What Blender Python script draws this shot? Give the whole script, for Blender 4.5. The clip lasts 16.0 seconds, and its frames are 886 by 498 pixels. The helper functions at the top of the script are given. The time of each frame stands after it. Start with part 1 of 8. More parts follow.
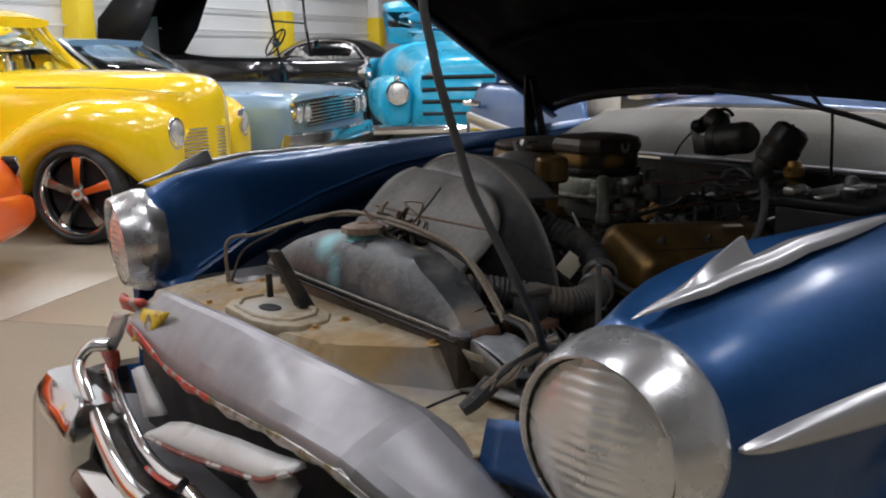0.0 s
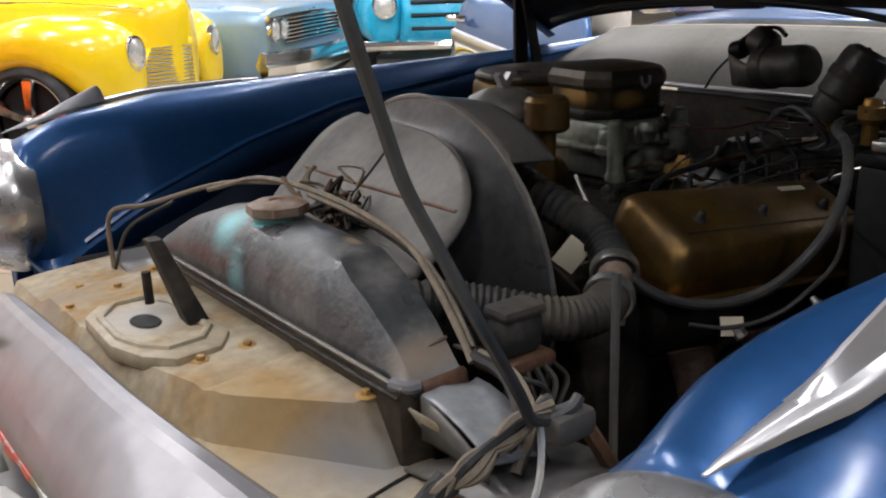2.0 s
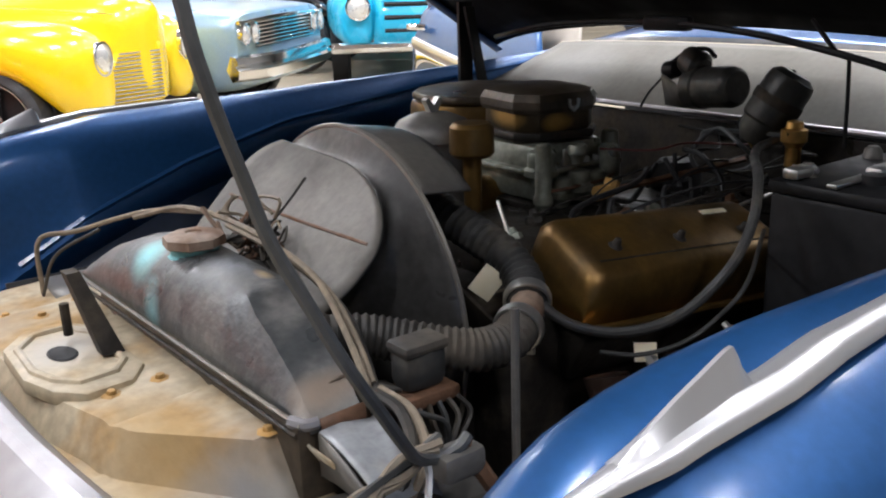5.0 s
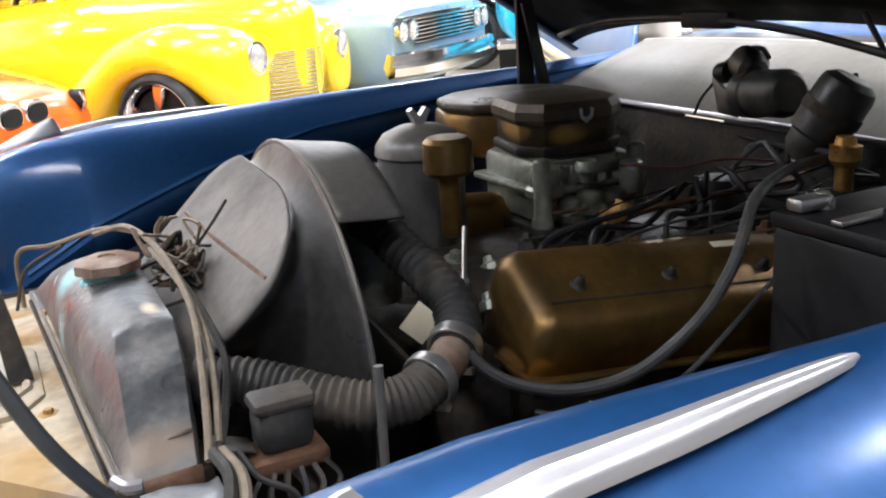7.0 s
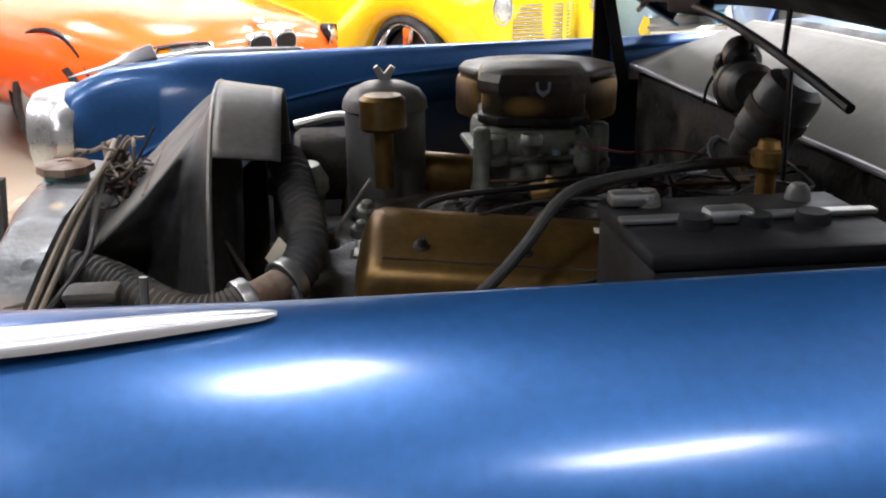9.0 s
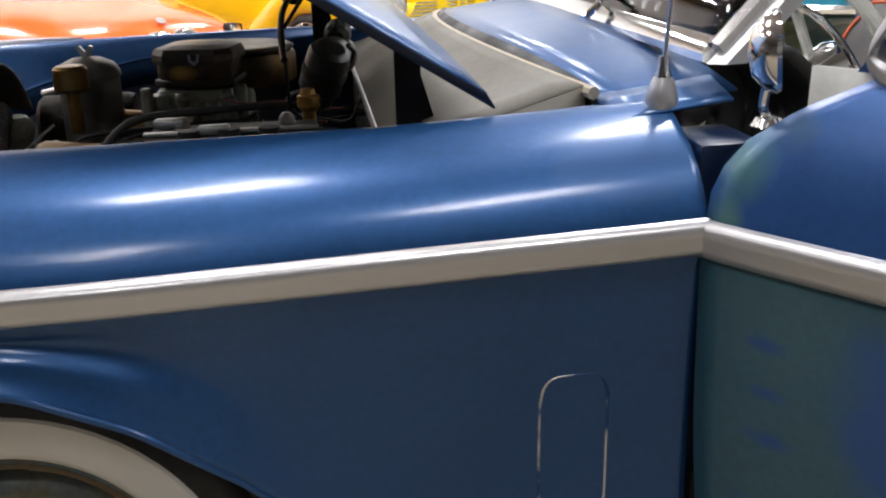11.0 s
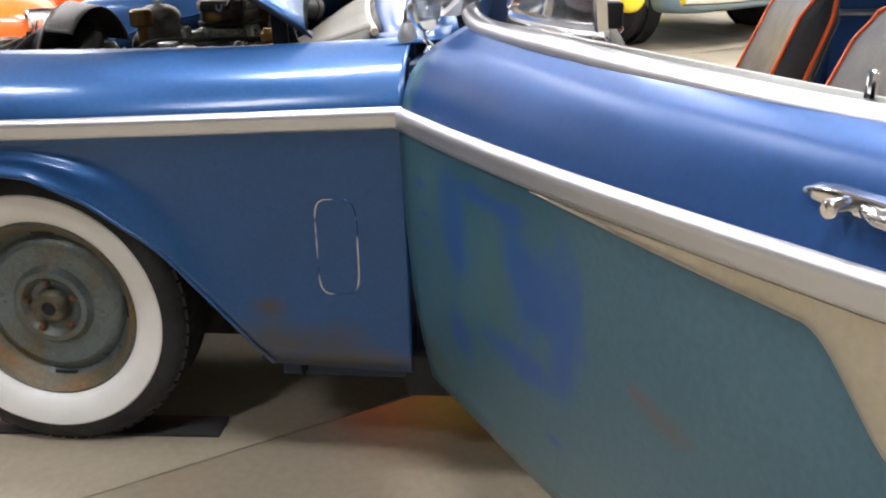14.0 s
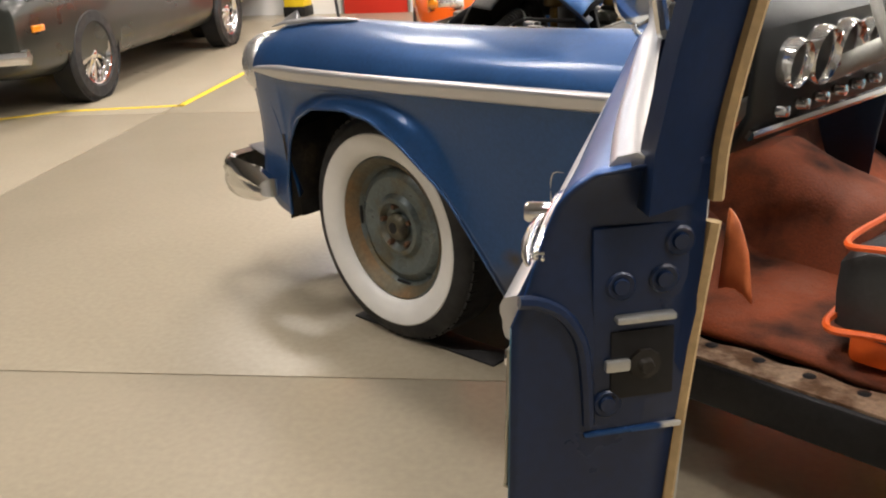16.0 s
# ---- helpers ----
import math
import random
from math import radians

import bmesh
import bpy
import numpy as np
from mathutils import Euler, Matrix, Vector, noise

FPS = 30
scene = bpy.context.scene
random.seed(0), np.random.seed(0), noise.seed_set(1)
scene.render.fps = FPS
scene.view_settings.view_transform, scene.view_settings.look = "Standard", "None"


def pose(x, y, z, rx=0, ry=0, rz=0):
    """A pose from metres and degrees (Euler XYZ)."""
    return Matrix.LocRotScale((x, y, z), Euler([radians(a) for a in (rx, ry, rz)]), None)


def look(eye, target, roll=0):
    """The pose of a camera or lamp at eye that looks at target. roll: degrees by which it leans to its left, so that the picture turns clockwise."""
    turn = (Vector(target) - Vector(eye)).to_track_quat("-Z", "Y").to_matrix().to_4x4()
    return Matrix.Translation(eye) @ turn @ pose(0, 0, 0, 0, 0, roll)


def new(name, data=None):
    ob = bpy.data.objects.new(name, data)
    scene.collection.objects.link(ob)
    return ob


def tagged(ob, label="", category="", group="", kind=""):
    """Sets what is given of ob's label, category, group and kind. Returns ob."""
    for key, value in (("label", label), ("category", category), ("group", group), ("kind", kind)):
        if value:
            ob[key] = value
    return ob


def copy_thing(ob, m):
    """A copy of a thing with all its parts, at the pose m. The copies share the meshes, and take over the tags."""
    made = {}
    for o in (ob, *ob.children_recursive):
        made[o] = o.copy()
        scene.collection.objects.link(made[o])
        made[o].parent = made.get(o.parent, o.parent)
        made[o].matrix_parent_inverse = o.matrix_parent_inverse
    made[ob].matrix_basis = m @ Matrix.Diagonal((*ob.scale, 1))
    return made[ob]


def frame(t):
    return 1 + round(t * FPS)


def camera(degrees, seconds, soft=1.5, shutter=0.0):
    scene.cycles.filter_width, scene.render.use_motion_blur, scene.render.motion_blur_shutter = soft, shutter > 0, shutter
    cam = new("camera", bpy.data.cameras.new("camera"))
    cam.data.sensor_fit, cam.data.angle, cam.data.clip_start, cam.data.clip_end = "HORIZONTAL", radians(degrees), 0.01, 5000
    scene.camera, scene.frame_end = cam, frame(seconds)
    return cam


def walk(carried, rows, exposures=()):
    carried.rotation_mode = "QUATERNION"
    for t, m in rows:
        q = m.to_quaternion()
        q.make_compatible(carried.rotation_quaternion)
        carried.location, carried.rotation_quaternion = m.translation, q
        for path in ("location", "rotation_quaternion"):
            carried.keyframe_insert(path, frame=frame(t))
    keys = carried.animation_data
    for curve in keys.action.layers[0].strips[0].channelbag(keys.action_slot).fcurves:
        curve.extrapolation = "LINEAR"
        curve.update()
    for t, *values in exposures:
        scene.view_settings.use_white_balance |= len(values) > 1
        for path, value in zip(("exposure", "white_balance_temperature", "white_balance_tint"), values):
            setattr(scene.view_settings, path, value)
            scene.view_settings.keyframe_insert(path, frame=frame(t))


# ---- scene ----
cam = camera(50.4, 16.0, 2.1)
PATH = [
    (0, (-1.289, -1.3, 1.145), (-0.118, 0.27, 0.745), -1.2),
    (0.5, (-1.15, -1.128, 1.136), (0.07, 0.38, 0.648), -1.6),
    (1, (-1.048, -1.012, 1.131), (0.153, 0.495, 0.597), -1.6),
    (1.5, (-0.971, -0.959, 1.13), (0.189, 0.565, 0.554), -1.6),
    (2, (-0.953, -0.95, 1.13), (0.193, 0.585, 0.557), -1.6),
    (2.5, (-0.953, -0.948, 1.129), (0.19, 0.589, 0.555), -1.7),
    (3, (-0.953, -0.95, 1.129), (0.191, 0.586, 0.554), -1.7),
    (3.5, (-0.947, -0.96, 1.142), (0.191, 0.575, 0.551), -2.6),
    (4, (-0.949, -0.972, 1.173), (0.202, 0.558, 0.596), -2.1),
    (4.5, (-0.922, -0.985, 1.17), (0.233, 0.542, 0.593), -1.7),
    (5, (-0.889, -1.003, 1.169), (0.284, 0.51, 0.59), -1.7),
    (5.2, (-0.855, -1.019, 1.168), (0.335, 0.48, 0.588), -1.9),
    (7.3, (-0.501, -1.052, 1.156), (0.223, 0.719, 0.576), -1.2),
    (7.5, (-0.458, -1.067, 1.153), (0.196, 0.724, 0.548), 0.8),
    (8, (-0.351, -1.112, 1.15), (0.093, 0.727, 0.499), -1.3),
    (8.2, (-0.314, -1.127, 1.152), (0.072, 0.726, 0.505), -1.1),
    (10.5, (0.329, -1.708, 1.183), (0.47, 0.18, 0.537), -1.2),
    (11, (0.433, -1.869, 1.181), (0.679, 0.009, 0.537), -1.5),
    (11.5, (0.539, -2.042, 1.182), (0.883, -0.184, 0.529), -2.1),
    (12, (0.593, -2.236, 1.183), (1.087, -0.412, 0.529), -1.5),
    (12.5, (0.709, -2.437, 1.194), (1.269, -0.636, 0.528), -1.4),
    (13, (0.821, -2.563, 1.219), (1.273, -0.742, 0.527), -0.9),
    (13.5, (0.975, -2.639, 1.228), (1.126, -0.77, 0.533), -1.0),
    (14, (1.176, -2.669, 1.229), (0.947, -0.807, 0.535), -1.3),
    (14.5, (1.387, -2.665, 1.225), (0.813, -0.876, 0.538), -1.3),
    (15, (1.594, -2.677, 1.253), (0.779, -0.992, 0.547), -1.9),
    (15.5, (1.837, -2.584, 1.242), (0.717, -1.081, 0.546), -2.6),
    (16, (2.033, -2.452, 1.237), (0.659, -1.172, 0.551), -3.1),
]
EXPOSURES = [(0, -0.95, 5950, 10), (0.5, -0.84, 6050, 10), (1, -0.98, 6100, 10), (1.5, -0.72, 6100, 10), (2, -0.3, 6050, 10), (2.5, -0.08, 6000, 10), (3.5, 0.1, 6000, 10), (5, 0.24, 5950, 10), (7.5, 0.82, 5850, 10), (8.2, 0.85, 5900, 10), (10.5, -0.12, 6000, 10), (11, -0.18, 6200, 10), (12, -0.29, 5900, 10), (12.5, -0.05, 5900, 10), (13.5, 0.45, 5950, 10), (14, 0.64, 6050, 10), (14.5, 0.78, 6250, 10), (15.2, 0.76, 6450, 10), (16, 0.24, 6800, 10)]
walk(cam, [(t, look(eye, target, roll)) for t, eye, target, roll in PATH], EXPOSURES)

# ---- light: a hall with rows of ceiling fixtures ----
TURN = radians(31.0)          # the hall's walls are turned against the car
ACROSS = Vector((math.cos(TURN), math.sin(TURN), 0))
INTO = Vector((-math.sin(TURN), math.cos(TURN), 0))
WALL = Vector((-8.2, 4.85, 0))  # a point at the foot of the long wall
HIGH = 5.2
world = bpy.data.worlds.new("world")
world.use_nodes = True
world.node_tree.nodes["Background"].inputs[0].default_value = (0.9, 0.95, 1.0, 1)
world.node_tree.nodes["Background"].inputs[1].default_value = 0.25
scene.world = world


def hall(a, b, z=0.0):
    """A place in the hall: a along the long wall, b from it into the room."""
    return WALL + ACROSS * a - INTO * b + Vector((0, 0, z))


LAMPS = [(a, b) for a in (1.0, 4.2, 7.4, 10.6, 13.8, 17.0) for b in (1.8, 5.0, 8.2, 11.4)]
for a, b in LAMPS:
    lamp = new("ceiling_lamp_light", bpy.data.lights.new("ceiling_lamp_light", "AREA"))
    lamp.data.shape, lamp.data.size, lamp.data.size_y, lamp.data.energy = "RECTANGLE", 1.2, 0.2, (80 if b > 9 else 112) if a > 2 or b < 2 else 62
    lamp.data.color = (1.0, 0.95, 0.925)
    lamp.matrix_world = Matrix.Translation(hall(a, b, HIGH - 0.155)) @ Matrix.Rotation(TURN, 4, "Z")

# ---- materials ----
def mat(name, color, rough=0.5, metal=0.0, var=0.12, scale=6.0, other=None, blend=(0.45, 0.6), bump=0.0, coat=0.0, fine=90.0, glow=0.0, haze=0.06, spec=0.5):
    """A surface with two scales of variation; other: a second colour in patches."""
    m = bpy.data.materials.new(name)
    m.use_nodes = True
    n, link = m.node_tree.nodes, m.node_tree.links.new
    b = n["Principled BSDF"]
    co = n.new("ShaderNodeTexCoord")
    big, small = n.new("ShaderNodeTexNoise"), n.new("ShaderNodeTexNoise")
    big.inputs["Scale"].default_value, small.inputs["Scale"].default_value = scale, fine
    big.inputs["Detail"].default_value, small.inputs["Detail"].default_value = 5, 3
    for k in (big, small):
        link(co.outputs["Object"], k.inputs["Vector"])
    base = n.new("ShaderNodeMix")
    base.data_type = "RGBA"
    ramp = n.new("ShaderNodeMapRange")
    ramp.inputs[1].default_value, ramp.inputs[2].default_value = blend if other else (0.25, 0.75)
    link(big.outputs["Fac"], ramp.inputs[0])
    link(ramp.outputs[0], base.inputs[0])
    lo = color if other else [c * (1 - var) for c in color]
    hi = other if other else [min(1, c * (1 + var)) for c in color]
    base.inputs[6].default_value, base.inputs[7].default_value = (*lo, 1), (*hi, 1)
    grain = n.new("ShaderNodeMix")
    grain.data_type, grain.blend_type = "RGBA", "OVERLAY"
    grain.inputs[0].default_value = var * 1.5
    link(base.outputs[2], grain.inputs[6])
    link(small.outputs["Fac"], grain.inputs[7])
    link(grain.outputs[2], b.inputs["Base Color"])
    rr = n.new("ShaderNodeMapRange")
    rr.inputs[1].default_value, rr.inputs[2].default_value = 0.3, 0.7
    rr.inputs[3].default_value, rr.inputs[4].default_value = max(0.02, rough * (1 - var * 1.5)), min(1, rough * (1 + var * 1.5))
    link(big.outputs["Fac"], rr.inputs[0])
    link(rr.outputs[0], b.inputs["Roughness"])
    b.inputs["Metallic"].default_value = metal
    b.inputs["Specular IOR Level"].default_value = spec
    b.inputs["Coat Weight"].default_value = coat
    b.inputs["Coat Roughness"].default_value = haze
    if bump:
        bp = n.new("ShaderNodeBump")
        bp.inputs["Strength"].default_value, bp.inputs["Distance"].default_value = bump, 0.004
        link(small.outputs["Fac"], bp.inputs["Height"])
        link(bp.outputs[0], b.inputs["Normal"])
    if glow:
        b.inputs["Emission Color"].default_value = (*color, 1)
        b.inputs["Emission Strength"].default_value = glow
    return m


BLUE = mat("blue paint", (0.0168, 0.0715, 0.205), 0.4, 0.5, 0.14, 3.0, coat=0.6, haze=0.17, spec=0.2)
# Body blue darkened as shade for the inner wings and hood flange.
BLUE_SHADED = mat("body blue darkened for shade under the hood", (0.004, 0.011, 0.03), 0.45, 0.1, 0.25, 5.0)
DOORBLUE = mat("violet blue paint", (0.024, 0.08, 0.245), 0.38, 0.45, 0.1, 4.0, coat=0.55, haze=0.25, spec=0.2)

# About a quarter of the body blue, for door edges, posts and pillars.
BLUE_EDGE = mat("darker blue of the door edges and pillars", (0.004, 0.015, 0.05), 0.35, 0.1, 0.2, 9.0, bump=0.05)
SILLRUST = mat("rusty sill", (0.3, 0.2, 0.13), 0.7, 0.3, 0.3, 14.0, other=(0.12, 0.06, 0.03), blend=(0.45, 0.6), bump=0.5)
CHROME = mat("chrome", (0.78, 0.78, 0.78), 0.1, 1.0, 0.05, 12.0)
DULLCHROME = mat("hazed bright metal", (0.54, 0.54, 0.55), 0.32, 0.72, 0.02, 14.0)
SILVER = mat("silver sheet metal", (0.33, 0.322, 0.335), 0.38, 0.45, 0.14, 5.0, other=(0.26, 0.254, 0.265), blend=(0.42, 0.66), bump=0.05, fine=30)
REDCHIP = mat("chipped red paint over metal", (0.5, 0.06, 0.035), 0.4, 0.1, 0.25, 34.0, other=(0.4, 0.37, 0.34), blend=(0.53, 0.57), bump=0.2)
HEMWORN = mat("worn olive over silver hem", (0.4, 0.39, 0.37), 0.4, 0.5, 0.25, 26.0, other=(0.2, 0.18, 0.08), blend=(0.5, 0.56), bump=0.2)
WINGRED = mat("dull red line", (0.2, 0.04, 0.03), 0.5, 0.0, 0.3, 30.0, other=(0.5, 0.47, 0.44), blend=(0.54, 0.58))
INSERTWHITE = mat("white grille enamel", (0.72, 0.72, 0.71), 0.3, 0.0, 0.06, 14.0, other=(0.6, 0.58, 0.55), blend=(0.5, 0.75))
# The tan floor mirrored in the door's flash is put into this colour.
FLASHTAN = mat("bright metal tinted by floor reflection", (0.46, 0.42, 0.33), 0.22, 0.65, 0.1, 6.0)
BEZEL = mat("worn bezel chrome", (0.72, 0.72, 0.72), 0.27, 0.85, 0.15, 16.0)
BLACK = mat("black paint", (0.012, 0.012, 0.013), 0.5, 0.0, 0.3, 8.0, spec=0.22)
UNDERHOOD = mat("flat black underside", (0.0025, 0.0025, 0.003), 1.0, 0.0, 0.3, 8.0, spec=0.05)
RUBBER = mat("tyre rubber", (0.018, 0.018, 0.019), 0.7, 0.0, 0.3, 12.0, bump=0.2)
WHITEWALL = mat("whitewall", (0.78, 0.77, 0.74), 0.55, 0.0, 0.06, 9.0, bump=0.05)
RIM = mat("grey blue wheel paint with rust", (0.12, 0.15, 0.155), 0.42, 0.4, 0.3, 12.0, other=(0.14, 0.115, 0.06), blend=(0.46, 0.68), bump=0.25)
RUST = mat("rust", (0.12, 0.062, 0.034), 0.8, 0.2, 0.35, 18.0, bump=0.5)
TAN = mat("dusty tan panel", (0.42, 0.352, 0.24), 0.7, 0.0, 0.3, 9.0, other=(0.35, 0.225, 0.095), blend=(0.48, 0.66), bump=0.25, fine=60)
DUSTGREY = mat("dusty grey metal", (0.14, 0.135, 0.127), 0.42, 0.3, 0.2, 3.0, other=(0.23, 0.205, 0.165), blend=(0.45, 0.7), bump=0.08)
VERDIGRIS = mat("verdigris", (0.22, 0.5, 0.52), 0.8, 0.0, 0.3, 22.0, bump=0.4)
GOLD = mat("dirty gold paint", (0.24, 0.14, 0.038), 0.33, 0.75, 0.2, 7.0, other=(0.06, 0.04, 0.02), blend=(0.42, 0.7), bump=0.1)
ALLOY = mat("grimy alloy", (0.27, 0.285, 0.24), 0.4, 0.6, 0.3, 14.0, other=(0.14, 0.14, 0.11), blend=(0.5, 0.7), bump=0.3)
HOSE = mat("dusty black rubber hose", (0.03, 0.03, 0.029), 0.7, 0.0, 0.3, 15.0, other=(0.1, 0.088, 0.07), blend=(0.52, 0.74), bump=0.3)
HOSEDUST = mat("hose grey with dust", (0.034, 0.032, 0.029), 0.75, 0.0, 0.3, 12.0, other=(0.095, 0.08, 0.062), blend=(0.42, 0.68), bump=0.3)
DUSTPALE = mat("tan dust on grey metal", (0.125, 0.115, 0.1), 0.55, 0.15, 0.2, 7.0, other=(0.06, 0.057, 0.053), blend=(0.48, 0.72), bump=0.15)
# Shroud grey darkened: the hollow cheek's shade is put into this colour.
CHEEK = mat("grey metal darkened for the cheek's shade", (0.065, 0.063, 0.06), 0.4, 0.3, 0.35, 6.0, other=(0.022, 0.021, 0.02), blend=(0.46, 0.62), bump=0.1)
GRIME = mat("oily engine black", (0.024, 0.021, 0.018), 0.55, 0.1, 0.4, 12.0, other=(0.07, 0.056, 0.04), blend=(0.5, 0.7), bump=0.4, spec=0.25)
COWL = mat("pale grey cowl paint", (0.10, 0.092, 0.073), 0.62, 0.0, 0.15, 4.0, other=(0.08, 0.073, 0.058), blend=(0.5, 0.75))
CREAM = mat("cream paint", (0.62, 0.56, 0.43), 0.5, 0.0, 0.1, 5.0)
YELLOWBADGE = mat("yellow emblem", (0.7, 0.5, 0.02), 0.3, 0.0, 0.1, 40.0, other=(0.5, 0.25, 0.02), blend=(0.6, 0.64))
YELLOW = mat("bright yellow paint", (0.93, 0.66, 0.004), 0.22, 0.0, 0.04, 3.0, coat=0.8)
ORANGE = mat("orange paint", (0.87, 0.13, 0.012), 0.22, 0.0, 0.05, 3.0, coat=0.8)
PALEBLUE = mat("pale blue paint fading to green", (0.24, 0.36, 0.50), 0.3, 0.3, 0.08, 2.0, other=(0.33, 0.42, 0.3), blend=(0.5, 0.7), coat=0.5)
TURQUOISE = mat("turquoise paint", (0.03, 0.42, 0.66), 0.28, 0.0, 0.06, 3.0, coat=0.6)
GLOSSBLACK = mat("gloss black paint", (0.01, 0.01, 0.011), 0.14, 0.0, 0.15, 4.0, coat=0.9)
DARKGREEN = mat("dark grey green paint", (0.018, 0.021, 0.018), 0.3, 0.1, 0.12, 4.0, coat=0.45)
FLOOR = mat("worn sealed concrete", (0.335, 0.289, 0.215), 0.32, 0.0, 0.12, 0.8, other=(0.29, 0.25, 0.182), blend=(0.35, 0.7), bump=0.03, fine=45)
CEILING = mat("grey of the unseen ceiling", (0.3, 0.3, 0.3), 0.8, 0.0, 0.1, 1.0)
HALLGREY = mat("grey of the unseen hall walls", (0.42, 0.42, 0.41), 0.7, 0.0, 0.05, 1.0, bump=0.1)
WALLPAINT = mat("white wall paint", (0.8, 0.8, 0.79), 0.7, 0.0, 0.04, 1.0, bump=0.1)
BEIGE = mat("beige wall panel", (0.62, 0.56, 0.47), 0.6, 0.0, 0.06, 2.0)
GREY = mat("grey base paint", (0.2, 0.2, 0.2), 0.6, 0.0, 0.1, 3.0)
COLUMNYELLOW = mat("yellow column paint", (0.85, 0.62, 0.02), 0.5, 0.0, 0.06, 3.0)
REDDOOR = mat("red door paint", (0.65, 0.03, 0.015), 0.4, 0.0, 0.08, 3.0)
CRACK = mat("dark joint", (0.08, 0.07, 0.06), 0.9)
LINE = mat("yellow floor tape", (0.78, 0.55, 0.03), 0.5, 0.0, 0.15, 12.0)
STEEL = mat("galvanised steel", (0.5, 0.5, 0.48), 0.35, 0.9, 0.1, 12.0)
ROD = mat("grey hood prop", (0.085, 0.088, 0.09), 0.5, 0.4, 0.15, 20.0)
CARPET = mat("worn orange red carpet", (0.29, 0.058, 0.014), 0.95, 0.0, 0.3, 5.0, other=(0.055, 0.017, 0.009), blend=(0.46, 0.64), bump=0.6, fine=160)
SEATGREY = mat("black grey vinyl", (0.045, 0.046, 0.048), 0.38, 0.0, 0.15, 14.0, bump=0.15)
SEATPALE = mat("pale grey vinyl", (0.33, 0.33, 0.3), 0.45, 0.0, 0.1, 10.0)
PIPING = mat("orange piping", (0.8, 0.12, 0.015), 0.45)
TAPE = mat("pale paper tag", (0.86, 0.78, 0.58), 0.8, 0.0, 0.1, 20.0)
TEXTILE = mat("cloth covered wire", (0.22, 0.18, 0.13), 0.85, 0.0, 0.3, 30.0, bump=0.3)
WEATHERSTRIP = mat("tan weather strip", (0.42, 0.29, 0.14), 0.8, 0.0, 0.2, 20.0)
LAMPGLOW = mat("lamp diffuser", (1.0, 0.97, 0.92), 0.5, glow=7.0)
AMBER = mat("amber lens", (0.8, 0.25, 0.01), 0.15, coat=1.0)
BACKDASH = mat("dark dash", (0.01, 0.011, 0.011), 0.5)


def glass(name, tint=(0.9, 0.95, 0.93), rough=0.0):
    m = bpy.data.materials.new(name)
    m.use_nodes = True
    b = m.node_tree.nodes["Principled BSDF"]
    b.inputs["Base Color"].default_value = (*tint, 1)
    b.inputs["Roughness"].default_value = rough
    b.inputs["Transmission Weight"].default_value = 1.0
    b.inputs["IOR"].default_value = 1.45
    return m


def stained(m, blobs):
    """Adds stains to a material: each a centre, a size, a soft edge, its raggedness and a colour."""
    n, link = m.node_tree.nodes, m.node_tree.links.new
    b = n["Principled BSDF"]
    co = n.new("ShaderNodeTexCoord")
    warp = n.new("ShaderNodeTexNoise")
    warp.inputs["Scale"].default_value, warp.inputs["Detail"].default_value = 9.0, 7
    link(co.outputs["Object"], warp.inputs["Vector"])
    for centre, size, near, far, amount, colour in blobs:
        before = b.inputs["Base Color"].links[0].from_socket
        move = n.new("ShaderNodeMapping")
        move.vector_type = "TEXTURE"
        move.inputs["Location"].default_value, move.inputs["Scale"].default_value = centre, size
        link(co.outputs["Object"], move.inputs["Vector"])
        off = n.new("ShaderNodeVectorMath")
        off.operation = "LENGTH"
        link(move.outputs[0], off.inputs[0])
        add = n.new("ShaderNodeMath")
        add.operation = "MULTIPLY_ADD"
        link(warp.outputs["Fac"], add.inputs[0])
        add.inputs[1].default_value = amount
        link(off.outputs["Value"], add.inputs[2])
        edge = n.new("ShaderNodeMapRange")
        edge.inputs[1].default_value, edge.inputs[2].default_value = near + amount * 0.5, far + amount * 0.5
        edge.inputs[3].default_value, edge.inputs[4].default_value = 1, 0
        link(add.outputs[0], edge.inputs[0])
        mix = n.new("ShaderNodeMix")
        mix.data_type = "RGBA"
        link(edge.outputs[0], mix.inputs[0])
        link(before, mix.inputs[6])
        mix.inputs[7].default_value = (*colour, 1)
        link(mix.outputs[2], b.inputs["Base Color"])
    return m


RUB = (0.018, 0.078, 0.25)
def rubbed(u, z, a, h, ragged=2.6, colour=RUB):
    """A rubbed patch on the open door: u along it, z up, half its length and height."""
    return ((0.873 + 0.552 * u, -0.864 - 0.834 * u, z), (0.78 * a, 1.17 * a, h), 0.35, 1.1, ragged, colour)


